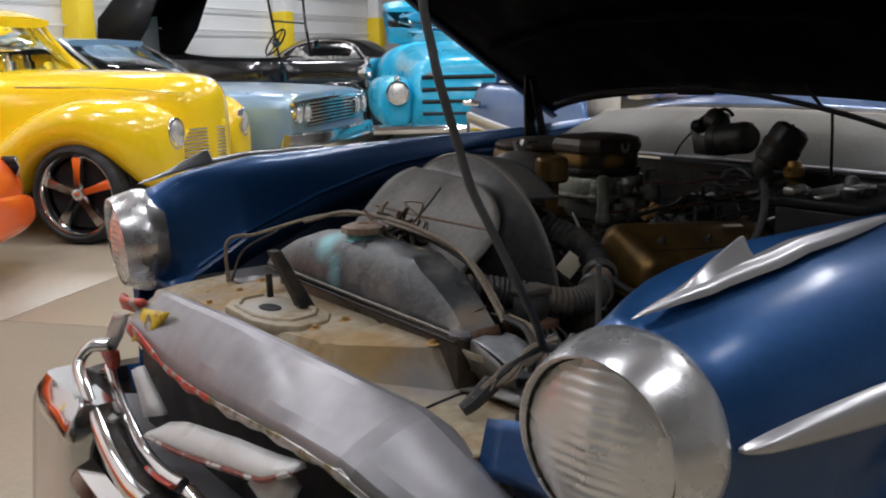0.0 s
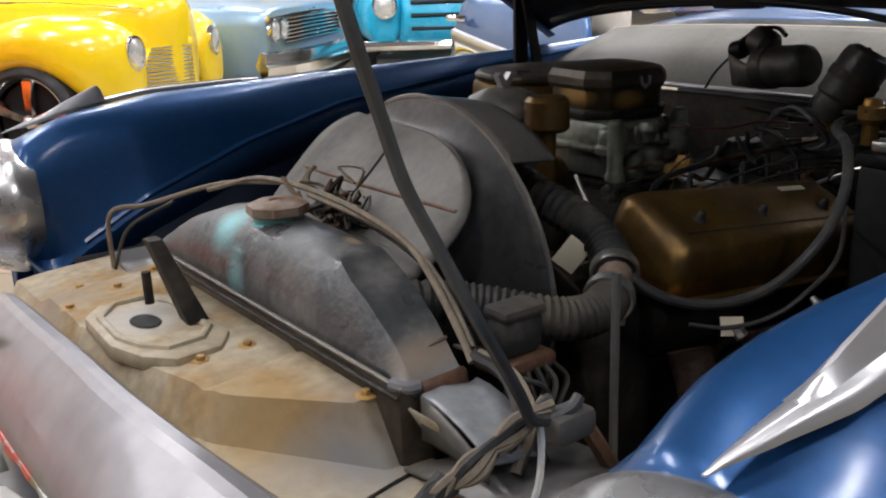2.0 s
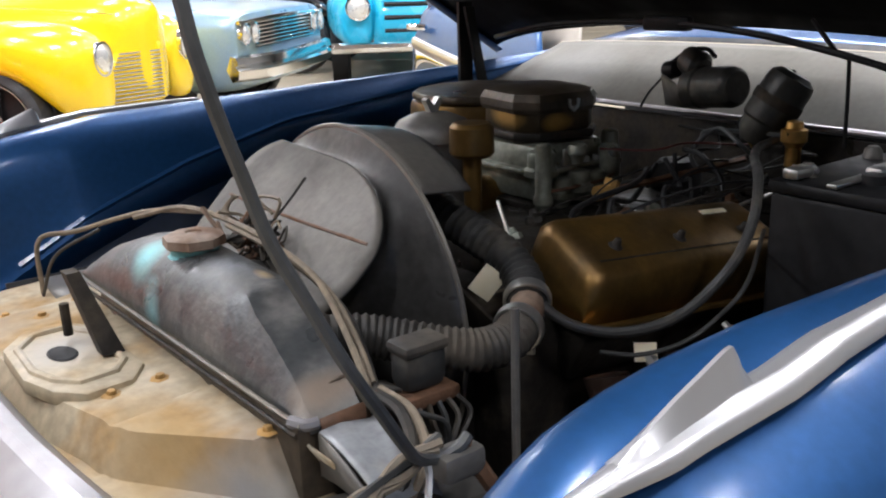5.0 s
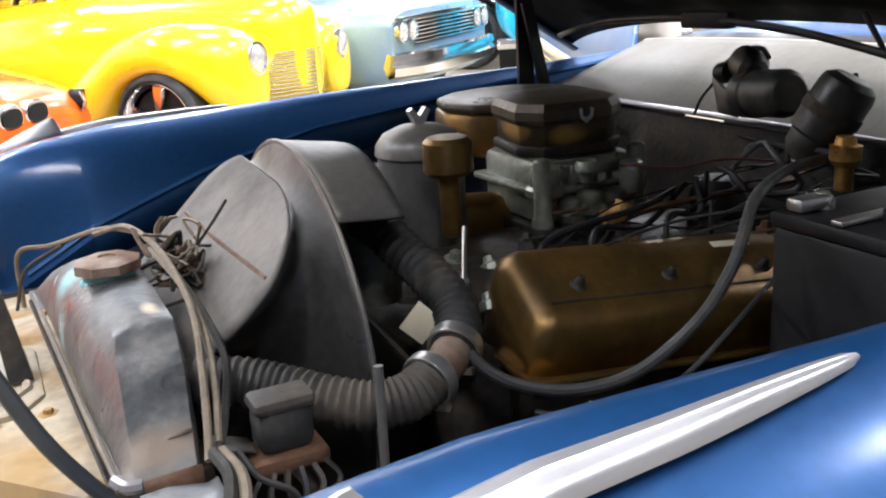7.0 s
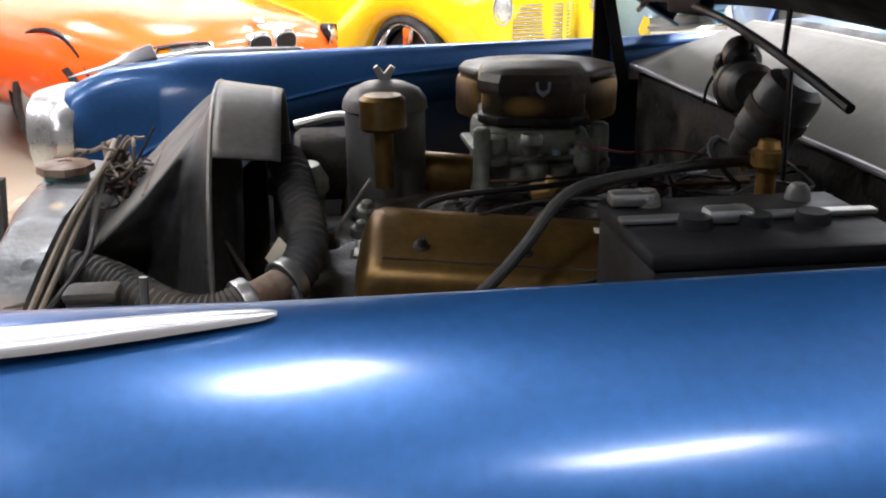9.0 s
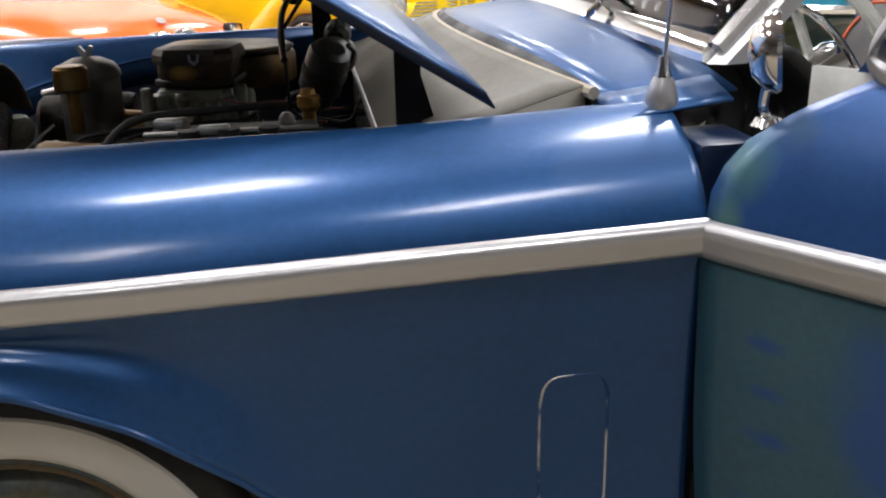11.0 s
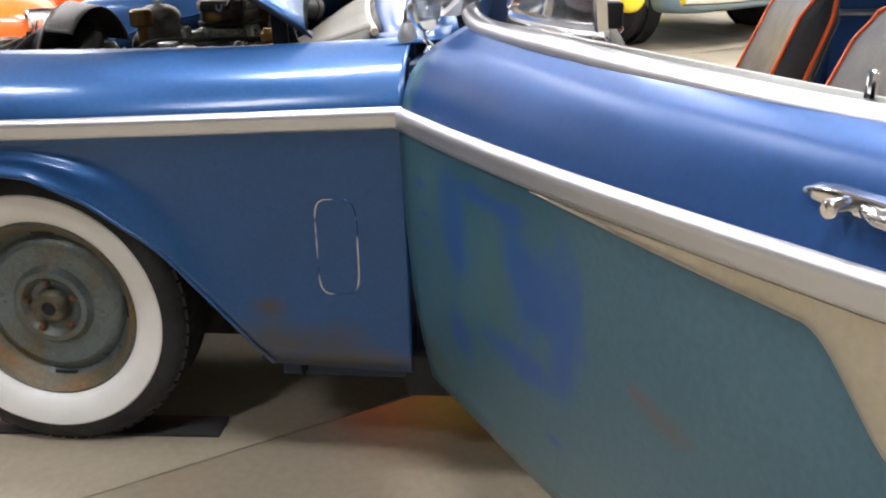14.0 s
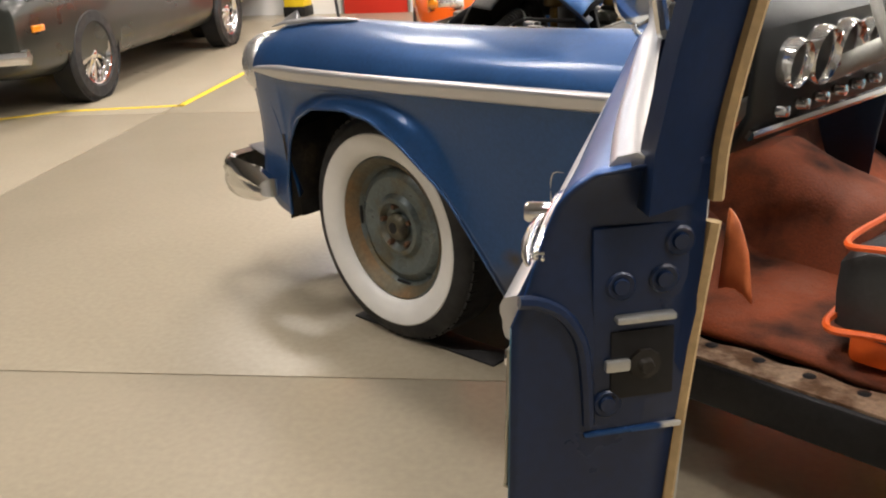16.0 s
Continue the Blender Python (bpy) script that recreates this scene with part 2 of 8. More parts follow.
PRIMER = stained(mat("teal paint rubbed through to blue", (0.035, 0.107, 0.155), 0.42, 0.15, 0.14, 5.0, other=(0.05, 0.125, 0.165), blend=(0.4, 0.7), coat=0.3, haze=0.25), [
    rubbed(0.23, 0.66, 0.055, 0.16), rubbed(0.52, 0.665, 0.11, 0.115), rubbed(0.60, 0.60, 0.06, 0.11), rubbed(0.45, 0.50, 0.12, 0.035, 3.0), rubbed(0.24, 0.44, 0.05, 0.05, 3.0), rubbed(0.38, 0.76, 0.16, 0.022, 2.0),
    rubbed(0.09, 0.72, 0.035, 0.014, 2.4), rubbed(0.10, 0.66, 0.04, 0.012, 2.4), rubbed(0.11, 0.60, 0.035, 0.014, 2.4), rubbed(0.07, 0.50, 0.02, 0.02, 2.4), rubbed(0.2, 0.36, 0.03, 0.02, 2.6), rubbed(0.56, 0.40, 0.035, 0.016, 2.6),
    rubbed(0.38, 0.62, 0.05, 0.1, 2.4, (0.045, 0.115, 0.13)), rubbed(0.79, 0.60, 0.04, 0.024, 1.8, (0.13, 0.06, 0.05)), rubbed(0.82, 0.59, 0.07, 0.03, 2.4, (0.065, 0.085, 0.095)), rubbed(0.1, 0.33, 0.1, 0.05, 2.0, (0.06, 0.085, 0.085))])
TANKSTAIN = stained(mat("dark radiator tank with dust and verdigris", (0.085, 0.09, 0.093), 0.4, 0.3, 0.3, 16.0, other=(0.185, 0.18, 0.17), blend=(0.48, 0.68), bump=0.3), [
    ((-0.50, 0.085, 0.835), (0.04, 0.035, 0.05), 0.3, 1.1, 1.6, (0.26, 0.55, 0.58)), ((-0.525, 0.04, 0.80), (0.03, 0.03, 0.05), 0.3, 1.0, 1.8, (0.2, 0.42, 0.46)), ((-0.47, -0.27, 0.775), (0.05, 0.025, 0.03), 0.3, 1.1, 2.0, (0.24, 0.19, 0.145)), ((-0.455, -0.06, 0.85), (0.03, 0.05, 0.03), 0.3, 1.1, 2.0, (0.05, 0.06, 0.075)), ((-0.44, -0.1, 0.85), (0.012, 0.02, 0.02), 0.3, 1.0, 1.0, (0.42, 0.33, 0.2)), ((-0.47, 0.2, 0.83), (0.06, 0.04, 0.05), 0.3, 1.1, 2.2, (0.16, 0.14, 0.13))])
BANDRUST = mat("olive paint rusting to tan", (0.13, 0.115, 0.075), 0.55, 0.3, 0.3, 6.0, other=(0.22, 0.135, 0.065), blend=(0.46, 0.62), bump=0.25)
HUBOLIVE = mat("greasy olive hub paint", (0.11, 0.1, 0.065), 0.4, 0.3, 0.35, 18.0, other=(0.035, 0.032, 0.026), blend=(0.45, 0.62), bump=0.3)
OLDIRON = mat("oily rusted cast iron", (0.05, 0.03, 0.022), 0.75, 0.2, 0.4, 24.0, other=(0.16, 0.075, 0.045), blend=(0.5, 0.7), bump=0.7)
BRASS = mat("worn brass", (0.5, 0.3, 0.09), 0.35, 0.8, 0.25, 30.0, bump=0.1)
MOTORGREY = mat("dusty black enamel", (0.03, 0.03, 0.027), 0.45, 0.1, 0.3, 14.0, other=(0.1, 0.09, 0.07), blend=(0.52, 0.75), bump=0.2)
REDWIRE = mat("dull red wire sheath", (0.12, 0.03, 0.028), 0.6, 0.0, 0.2, 20.0)
MATPALE = mat("faded orange vinyl", (0.75, 0.2, 0.07), 0.45, 0.0, 0.15, 12.0)
SEALTAN = mat("dirty cream rubber", (0.4, 0.35, 0.26), 0.7, 0.0, 0.2, 14.0)
CAPRUST = mat("dusty rusted cap", (0.27, 0.2, 0.15), 0.75, 0.1, 0.3, 20.0, other=(0.16, 0.095, 0.06), blend=(0.45, 0.62), bump=0.3)
BRACKET = mat("blue grey painted steel with dust", (0.33, 0.345, 0.36), 0.45, 0.2, 0.25, 10.0, other=(0.4, 0.355, 0.28), blend=(0.52, 0.72), bump=0.15)
OCHRE = mat("ochre stained metal", (0.42, 0.25, 0.08), 0.7, 0.1, 0.3, 30.0, bump=0.3)
CHIPPED = mat("blue paint chipped to metal", (0.013, 0.062, 0.2), 0.3, 0.6, 0.1, 9.0, other=(0.6, 0.6, 0.58), blend=(0.5, 0.56))
LID = mat("dusty brown lid", (0.06, 0.047, 0.033), 0.42, 0.3, 0.3, 9.0, other=(0.14, 0.115, 0.085), blend=(0.52, 0.72), bump=0.2)
GOLDPATCH = stained(mat("oily brown over gold paint", (0.06, 0.045, 0.025), 0.4, 0.5, 0.3, 12.0, other=(0.12, 0.085, 0.04), blend=(0.5, 0.7), bump=0.2), [((0.175, 0.058, 0.923), (0.034, 0.03, 0.019), 0.4, 1.0, 1.4, (0.5, 0.29, 0.07)), ((0.125, 0.13, 0.93), (0.03, 0.05, 0.022), 0.4, 1.0, 1.4, (0.42, 0.25, 0.07))])

stained(TAN, [((-0.60, -0.18, 0.72), (0.06, 0.12, 0.1), 0.2, 1.2, 1.8, (0.4, 0.28, 0.13)), ((-0.55, -0.25, 0.68), (0.08, 0.08, 0.1), 0.2, 1.2, 1.8, (0.27, 0.26, 0.25)), ((-0.66, 0.3, 0.72), (0.08, 0.1, 0.1), 0.2, 1.2, 1.8, (0.3, 0.24, 0.17)), ((-0.60, 0.1, 0.75), (0.05, 0.06, 0.03), 0.2, 1.2, 1.5, (0.4, 0.37, 0.32))])
stained(DOORBLUE, [rubbed(0.05, 0.92, 0.04, 0.06, 2.2, (0.07, 0.17, 0.2)), rubbed(0.1, 0.97, 0.05, 0.03, 2.6, (0.05, 0.12, 0.22)), rubbed(0.03, 0.86, 0.03, 0.03, 2.2, (0.09, 0.19, 0.2))])
stained(BLUE, [((0.57, -0.85, 0.41), (0.05, 0.1, 0.03), 0.2, 1.1, 2.0, (0.05, 0.05, 0.055)), ((0.72, -0.85, 0.285), (0.2, 0.1, 0.03), 0.3, 1.2, 1.6, (0.075, 0.07, 0.07)), ((0.62, -0.85, 0.32), (0.16, 0.1, 0.06), 0.1, 1.3, 1.8, (0.05, 0.055, 0.07)), ((0.80, -0.80, 0.90), (0.12, 0.1, 0.045), 0.7, 0.9, 0.3, (0.03, 0.085, 0.22))])

GLASS = glass("window glass")
LENS = mat("ribbed headlamp lens", (0.8, 0.79, 0.76), 0.28, 0.6, 0.1, 12.0, bump=0.05, coat=0.6)


# ---- mesh helpers ----
def part(name, bm, material, parent=None, label="", thick=0.0, sharp=35, bevel=0.0):
    """Links a bmesh as one mesh object, as a part of parent where one is given."""
    bmesh.ops.recalc_face_normals(bm, faces=bm.faces)
    me = bpy.data.meshes.new(name)
    bm.to_mesh(me)
    bm.free()
    me.materials.append(material)
    me.shade_smooth()
    me.set_sharp_from_angle(angle=radians(sharp))
    ob = new(name, me)
    ob.parent = parent
    if thick:
        mod = ob.modifiers.new("solidify", "SOLIDIFY")
        mod.thickness, mod.offset = thick, 0
    if bevel:
        mod = ob.modifiers.new("bevel", "BEVEL")
        mod.width, mod.segments, mod.limit_method = bevel, 2, "ANGLE"
    return tagged(ob, label)


def thing(name, label, category, at=None, group="", kind=""):
    """An Empty that carries a thing's parts."""
    ob = new(name)
    ob.empty_display_size = 0.1
    if at is not None:
        ob.matrix_basis = at
    return tagged(ob, label, category, group, kind)


def table(rows, x):
    """Smooth reading of a short table of (x, value)."""
    if x <= rows[0][0]:
        return rows[0][1]
    for (a, p), (b, q) in zip(rows, rows[1:]):
        if x <= b:
            k = (x - a) / (b - a)
            return p + (q - p) * k
    return rows[-1][1]


def spline(pts, n):
    """n points along a Catmull-Rom curve through pts."""
    pts = [Vector(p) for p in pts]
    ext = [pts[0] * 2 - pts[1]] + pts + [pts[-1] * 2 - pts[-2]]
    out = []
    for i in range(n):
        f = i / (n - 1) * (len(pts) - 1)
        k = min(int(f), len(pts) - 2)
        t = f - k
        a, b, c, d = ext[k:k + 4]
        out.append(0.5 * (2 * b + (c - a) * t + (2 * a - 5 * b + 4 * c - d) * t * t + (3 * b - a - 3 * c + d) * t ** 3))
    return out


def loft(rows, close=False, caps=False, bm=None):
    """A skin over rows of points of equal number; close joins each row's ends."""
    bm = bm or bmesh.new()
    vs = [[bm.verts.new(p) for p in r] for r in rows]
    n = len(rows[0])
    for a, b in zip(vs, vs[1:]):
        for i in range(n if close else n - 1):
            j = (i + 1) % n
            bm.faces.new((a[i], a[j], b[j], b[i]))
    if caps:
        bm.faces.new(vs[0])
        bm.faces.new(vs[-1])
    return bm


def tube(pts, r, n=24, seg=8, bm=None, smooth=True, squash=1.0):
    """A round bar or hose along pts; r a radius or a function of 0..1."""
    path = spline(pts, n) if smooth else [Vector(p) for p in pts]
    rows, side = [], None
    for i, p in enumerate(path):
        d = (path[min(i + 1, len(path) - 1)] - path[max(i - 1, 0)]).normalized()
        if side is None:
            side = d.orthogonal().normalized()
        side = (side - d * side.dot(d)).normalized()
        up = d.cross(side)
        rad = r(i / (len(path) - 1)) if callable(r) else r
        rows.append([p + (side * math.cos(t) + up * math.sin(t) * squash) * rad for t in (2 * math.pi * k / seg for k in range(seg))])
    return loft(rows, True, True, bm)


def lathe(profile, m=None, seg=32, bm=None, close=False):
    """A turned body from (radius, height) pairs round the z axis of m."""
    m = m or Matrix()
    rows = [[m @ Vector((max(r, 1e-4) * math.cos(t), max(r, 1e-4) * math.sin(t), h)) for t in (2 * math.pi * k / seg for k in range(seg))] for r, h in profile]
    if close:
        rows.append(rows[0])
    return loft(rows, True, False, bm)


def box(lo, hi, bevel=0.0, m=None, bm=None, seg=2):
    """A bevelled box between two corners, set into m."""
    b2 = bmesh.new()
    bmesh.ops.create_cube(b2, size=1)
    lo, hi = Vector(lo), Vector(hi)
    for v in b2.verts:
        v.co = Vector(((lo.x + hi.x) / 2 + v.co.x * (hi.x - lo.x), (lo.y + hi.y) / 2 + v.co.y * (hi.y - lo.y), (lo.z + hi.z) / 2 + v.co.z * (hi.z - lo.z)))
    if bevel:
        bmesh.ops.bevel(b2, geom=b2.edges[:], offset=bevel, segments=seg, profile=0.5, affect="EDGES")
    if m:
        b2.transform(m)
    if bm is None:
        return b2
    me = bpy.data.meshes.new("tmp")
    b2.to_mesh(me)
    b2.free()
    bm.from_mesh(me)
    bpy.data.meshes.remove(me)
    return bm


def slab(outline, lo, hi, axis="z", m=None, bevel=0.0):
    """A plate: a flat outline of (a, b) pushed from lo to hi along an axis."""
    def put(a, b, c):
        return Vector((a, b, c)) if axis == "z" else Vector((a, c, b)) if axis == "y" else Vector((c, a, b))
    bm = loft([[put(a, b, lo) for a, b in outline], [put(a, b, hi) for a, b in outline]], True, True)
    if bevel:
        bmesh.ops.bevel(bm, geom=bm.edges[:], offset=bevel, segments=2, profile=0.5, affect="EDGES")
    if m:
        bm.transform(m)
    return bm


def axis_x(x, y, z, turn=0.0):
    """A frame whose z axis points along -x, the way the blue car faces."""
    return Matrix.Translation((x, y, z)) @ Matrix.Rotation(turn, 4, "Z") @ Matrix.Rotation(radians(-90), 4, "Y")


def side_y(x, y, z, s=-1):
    """A frame whose z axis points along y, to the side s."""
    return Matrix.Translation((x, y, z)) @ Matrix.Rotation(radians(90 if s < 0 else -90), 4, "X")

# ---- the hall ----
def turned(a, b, z=0.0, turn=0.0):
    return Matrix.Translation(hall(a, b, z)) @ Matrix.Rotation(TURN + turn, 4, "Z")


floor = tagged(part("floor", box((-14, -18, -0.2), (30, 4, -0.012), m=turned(0, 0)), CRACK), "glossy worn beige sealed concrete floor", "floor", kind="structure")
# cast slabs with sawn joints
JOINT = radians(38.0)         # the sawn joints run at their own angle
ALONG, OVER = 4.44, 3.71
slab_mesh = None
for i in range(-5, 8):
    for j in range(-6, 8):
        a, b = 1.68 + ALONG * i, -0.885 + OVER * j
        centre = Matrix.Rotation(JOINT, 4, "Z") @ Vector((a + ALONG / 2, b + OVER / 2, 0)) - WALL
        if not (-16 < centre.dot(ACROSS) < 32 and -4 < -centre.dot(INTO) < 21):
            continue
        if slab_mesh is None:
            piece = part("slab", box((0.003, 0.003, -0.012), (ALONG - 0.003, OVER - 0.003, 0.0), 0.002), FLOOR, floor)
            slab_mesh = piece.data
        else:
            piece = new("slab", slab_mesh)
            piece.parent = floor
        piece.matrix_basis = Matrix.Rotation(JOINT, 4, "Z") @ Matrix.Translation((a, b, 0))
tagged(part("wall_north", box((-14, 0, 0), (30, 0.2, HIGH), m=turned(0, 0)), WALLPAINT), "white painted hall wall", "wall", kind="structure")
# These three walls and the ceiling are unseen, greyed to cut bounced light.
tagged(part("wall_south", box((-14, -18.2, 0), (30, -18, HIGH), m=turned(0, 0)), HALLGREY), "unseen hall wall in grey that limits bounced light", "wall", kind="structure")
tagged(part("wall_west", box((-14.2, -18, 0), (-14, 0, HIGH), m=turned(0, 0)), HALLGREY), "unseen hall wall in grey that limits bounced light", "wall", kind="structure")
tagged(part("wall_east", box((30, -18, 0), (30.2, 0, HIGH), m=turned(0, 0)), HALLGREY), "unseen hall wall in grey that limits bounced light", "wall", kind="structure")
tagged(part("ceiling", box((-14, -18, HIGH), (30, 0, HIGH + 0.2), m=turned(0, 0)), CEILING), "unseen hall ceiling in grey that limits bounced light", "ceiling", kind="structure")
for a in (-4.0, 0.0, 4.1, 8.2, 12.2, 17.0, 20.6, 24.8):
    col = thing("wall_column", "white steel wall column with a yellow wrap and black foot", "column", turned(a, 0.14), "wall columns", "structure")
    part("shaft", box((-0.12, -0.12, 0), (0.12, 0.12, HIGH), 0.01), WALLPAINT, col)
    part("yellow_wrap", box((-0.135, -0.135, 0.12), (0.135, 0.135, 1.95), 0.012), COLUMNYELLOW, col, "yellow painted protective wrap")
    part("foot", box((-0.145, -0.145, 0), (0.145, 0.145, 0.125), 0.01), BLACK, col, "black column foot")
reddoor = thing("door_1", "red painted steel service door in the white wall", "door", turned(1.0, 0.0), kind="structure")
part("leaf", box((-0.42, -0.035, 0.0), (0.42, -0.004, 2.05), 0.006), REDDOOR, reddoor)
part("door_frame", loft([[Vector((x, -0.05, z)), Vector((x * 1.06, -0.05, z * 1.012)), Vector((x * 1.06, -0.002, z * 1.012)), Vector((x, -0.002, z))] for x, z in ((-0.43, 0), (-0.43, 2.06), (0.43, 2.06), (0.43, 0))], True, True), STEEL, reddoor)
part("handle", tube([(0.33, -0.035, 1.0), (0.33, -0.08, 1.0), (0.24, -0.08, 1.0)], 0.01, 8, 8, smooth=False), STEEL, reddoor)
rail = thing("wall_conduit", "pale conduits running along the wall", "conduit", kind="structure")
for z in (1.62, 1.95, 2.3):
    part("pipe", tube([hall(-2, 0.05, z), hall(28, 0.05, z)], 0.012, 4, 8, smooth=False), WALLPAINT, rail)
for a, b in LAMPS:
    lampt = thing("ceiling_light", "long white ceiling light fixture", "ceiling light", turned(a, b, HIGH), "ceiling lights")
    part("housing", box((-0.62, -0.12, -0.14), (0.62, 0.12, 0.0), 0.02), WALLPAINT, lampt)
    part("diffuser", box((-0.6, -0.1, -0.15), (0.6, 0.1, -0.141), 0.004), LAMPGLOW, lampt)
# yellow tape on the floor
tape = thing("floor_tape", "yellow safety tape line on the concrete floor", "tape", kind="structure")
TAPEWAY = [(-4.95, -0.8), (-4.62, 0.15), (-4.03, 0.75), (-4.91, 1.88), (-7.9, 4.5)]
for (x0, y0), (x1, y1) in zip(TAPEWAY, TAPEWAY[1:]):
    d = Vector((x1 - x0, y1 - y0, 0))
    m = Matrix.Translation((x0, y0, 0)) @ Matrix.Rotation(math.atan2(d.y, d.x), 4, "Z")
    part("strip", box((-0.02, -0.028, 0.0005), (d.length + 0.02, 0.028, 0.0025), 0.0, m), LINE, tape)
tagged(part("floor_mat", box((-0.25, -0.752, 0.0005), (0.335, -0.66, 0.008), 0.002, Matrix.Rotation(0.05, 4, "Z")), RUBBER), "thin black rubber mat under the front tyre", "mat")

# ---- the blue coupe, with its front axle at the origin and its nose towards -x ----
car = thing("blue_coupe", "blue old two-door coupe with hood and driver door open", "car")

CROWN_Y = [(-0.68, 0.68), (-0.5, 0.695), (0, 0.72), (0.5, 0.735), (0.9, 0.735)]
CROWN_Z = [(-0.68, 0.868), (-0.6, 0.893), (-0.5, 0.915), (-0.36, 0.933), (-0.1, 0.938), (0.5, 0.945), (0.9, 0.962)]
LIP_Y = [(-0.68, 0.60), (-0.61, 0.595), (-0.42, 0.58), (-0.227, 0.595), (0, 0.635), (0.45, 0.66), (0.9, 0.665)]
LIP_Z = [(-0.68, 0.64), (-0.61, 0.668), (-0.55, 0.705), (-0.42, 0.778), (-0.227, 0.842), (0, 0.886), (0.45, 0.925), (0.9, 0.957)]
TRIM_Y = [(-0.68, 0.775), (-0.55, 0.805), (-0.3, 0.84), (0.2, 0.862), (0.9, 0.862)]
TRIM_Z = [(-0.68, 0.771), (-0.55, 0.780), (-0.35, 0.7865), (0, 0.797), (0.9, 0.832)]
ARCH = [(-0.68, 0.42), (-0.5, 0.33), (-0.43, 0.32), (-0.425, 0.42), (-0.4, 0.55), (-0.33, 0.645), (-0.2, 0.7), (-0.05, 0.715), (0.08, 0.7), (0.2, 0.65), (0.33, 0.545), (0.45, 0.41), (0.57, 0.275), (0.9, 0.262)]


def fender_row(x, s, n=26):
    """The section of a front fender at x, from the hood's landing over the crown to the lower edge."""
    yc, zc, yl, zl = table(CROWN_Y, x), table(CROWN_Z, x), table(LIP_Y, x), table(LIP_Z, x)
    yt, zt, zb = table(TRIM_Y, x), table(TRIM_Z, x), table(ARCH, x)
    full = 0.62 + 0.22 * min(1, max(0, (-0.12 - x) / 0.35))
    top = spline([(yl, zl, 0), (yl + (yc - yl) * 0.36, zl + (zc - zl) * full, 0), (yc - 0.02, zc - 0.002, 0), (yc + (yt - yc) * 0.62, zt + (zc - zt) * 0.62, 0), (yt, zt + 0.015, 0), (yt - 0.004, zt - 0.035, 0)], n - 9)
    low = []
    for i in range(1, 15):
        k = i / 14
        z = zt - 0.035 + (zb - zt + 0.035) * k
        d = math.hypot(x, z - 0.345) - 0.37
        ledge = min(1, max(0, (0.080 - d) / 0.05)) * min(1, k / 0.55)
        flare = 0.026 * ledge * ledge * (3 - 2 * ledge) * min(1, max(0, (0.36 - x) / 0.16)) * min(1, max(0, (z - 0.36) / 0.12))
        low.append(Vector((yt - 0.004 - 0.016 * math.sin(math.pi * k) + flare - 0.02 * max(0, k - 0.75) * (1 if zb < 0.3 else 0), z, 0)))
    near = min(1, max(0, (-0.535 - x) / 0.08)) ** 1.6
    if near:
        for k, p in enumerate(top):
            d = Vector((p.x - 0.694, p.y - 0.770, 0))
            top[k] = p.lerp(Vector((0.694, 0.770, 0)) + d.normalized() * 0.104, near * 0.95)
    return [Vector((x, s * yl, zl - 0.07)), Vector((x, s * (yl - 0.006), zl - 0.012))] + [Vector((x, s * p.x, p.y)) for p in top + low]


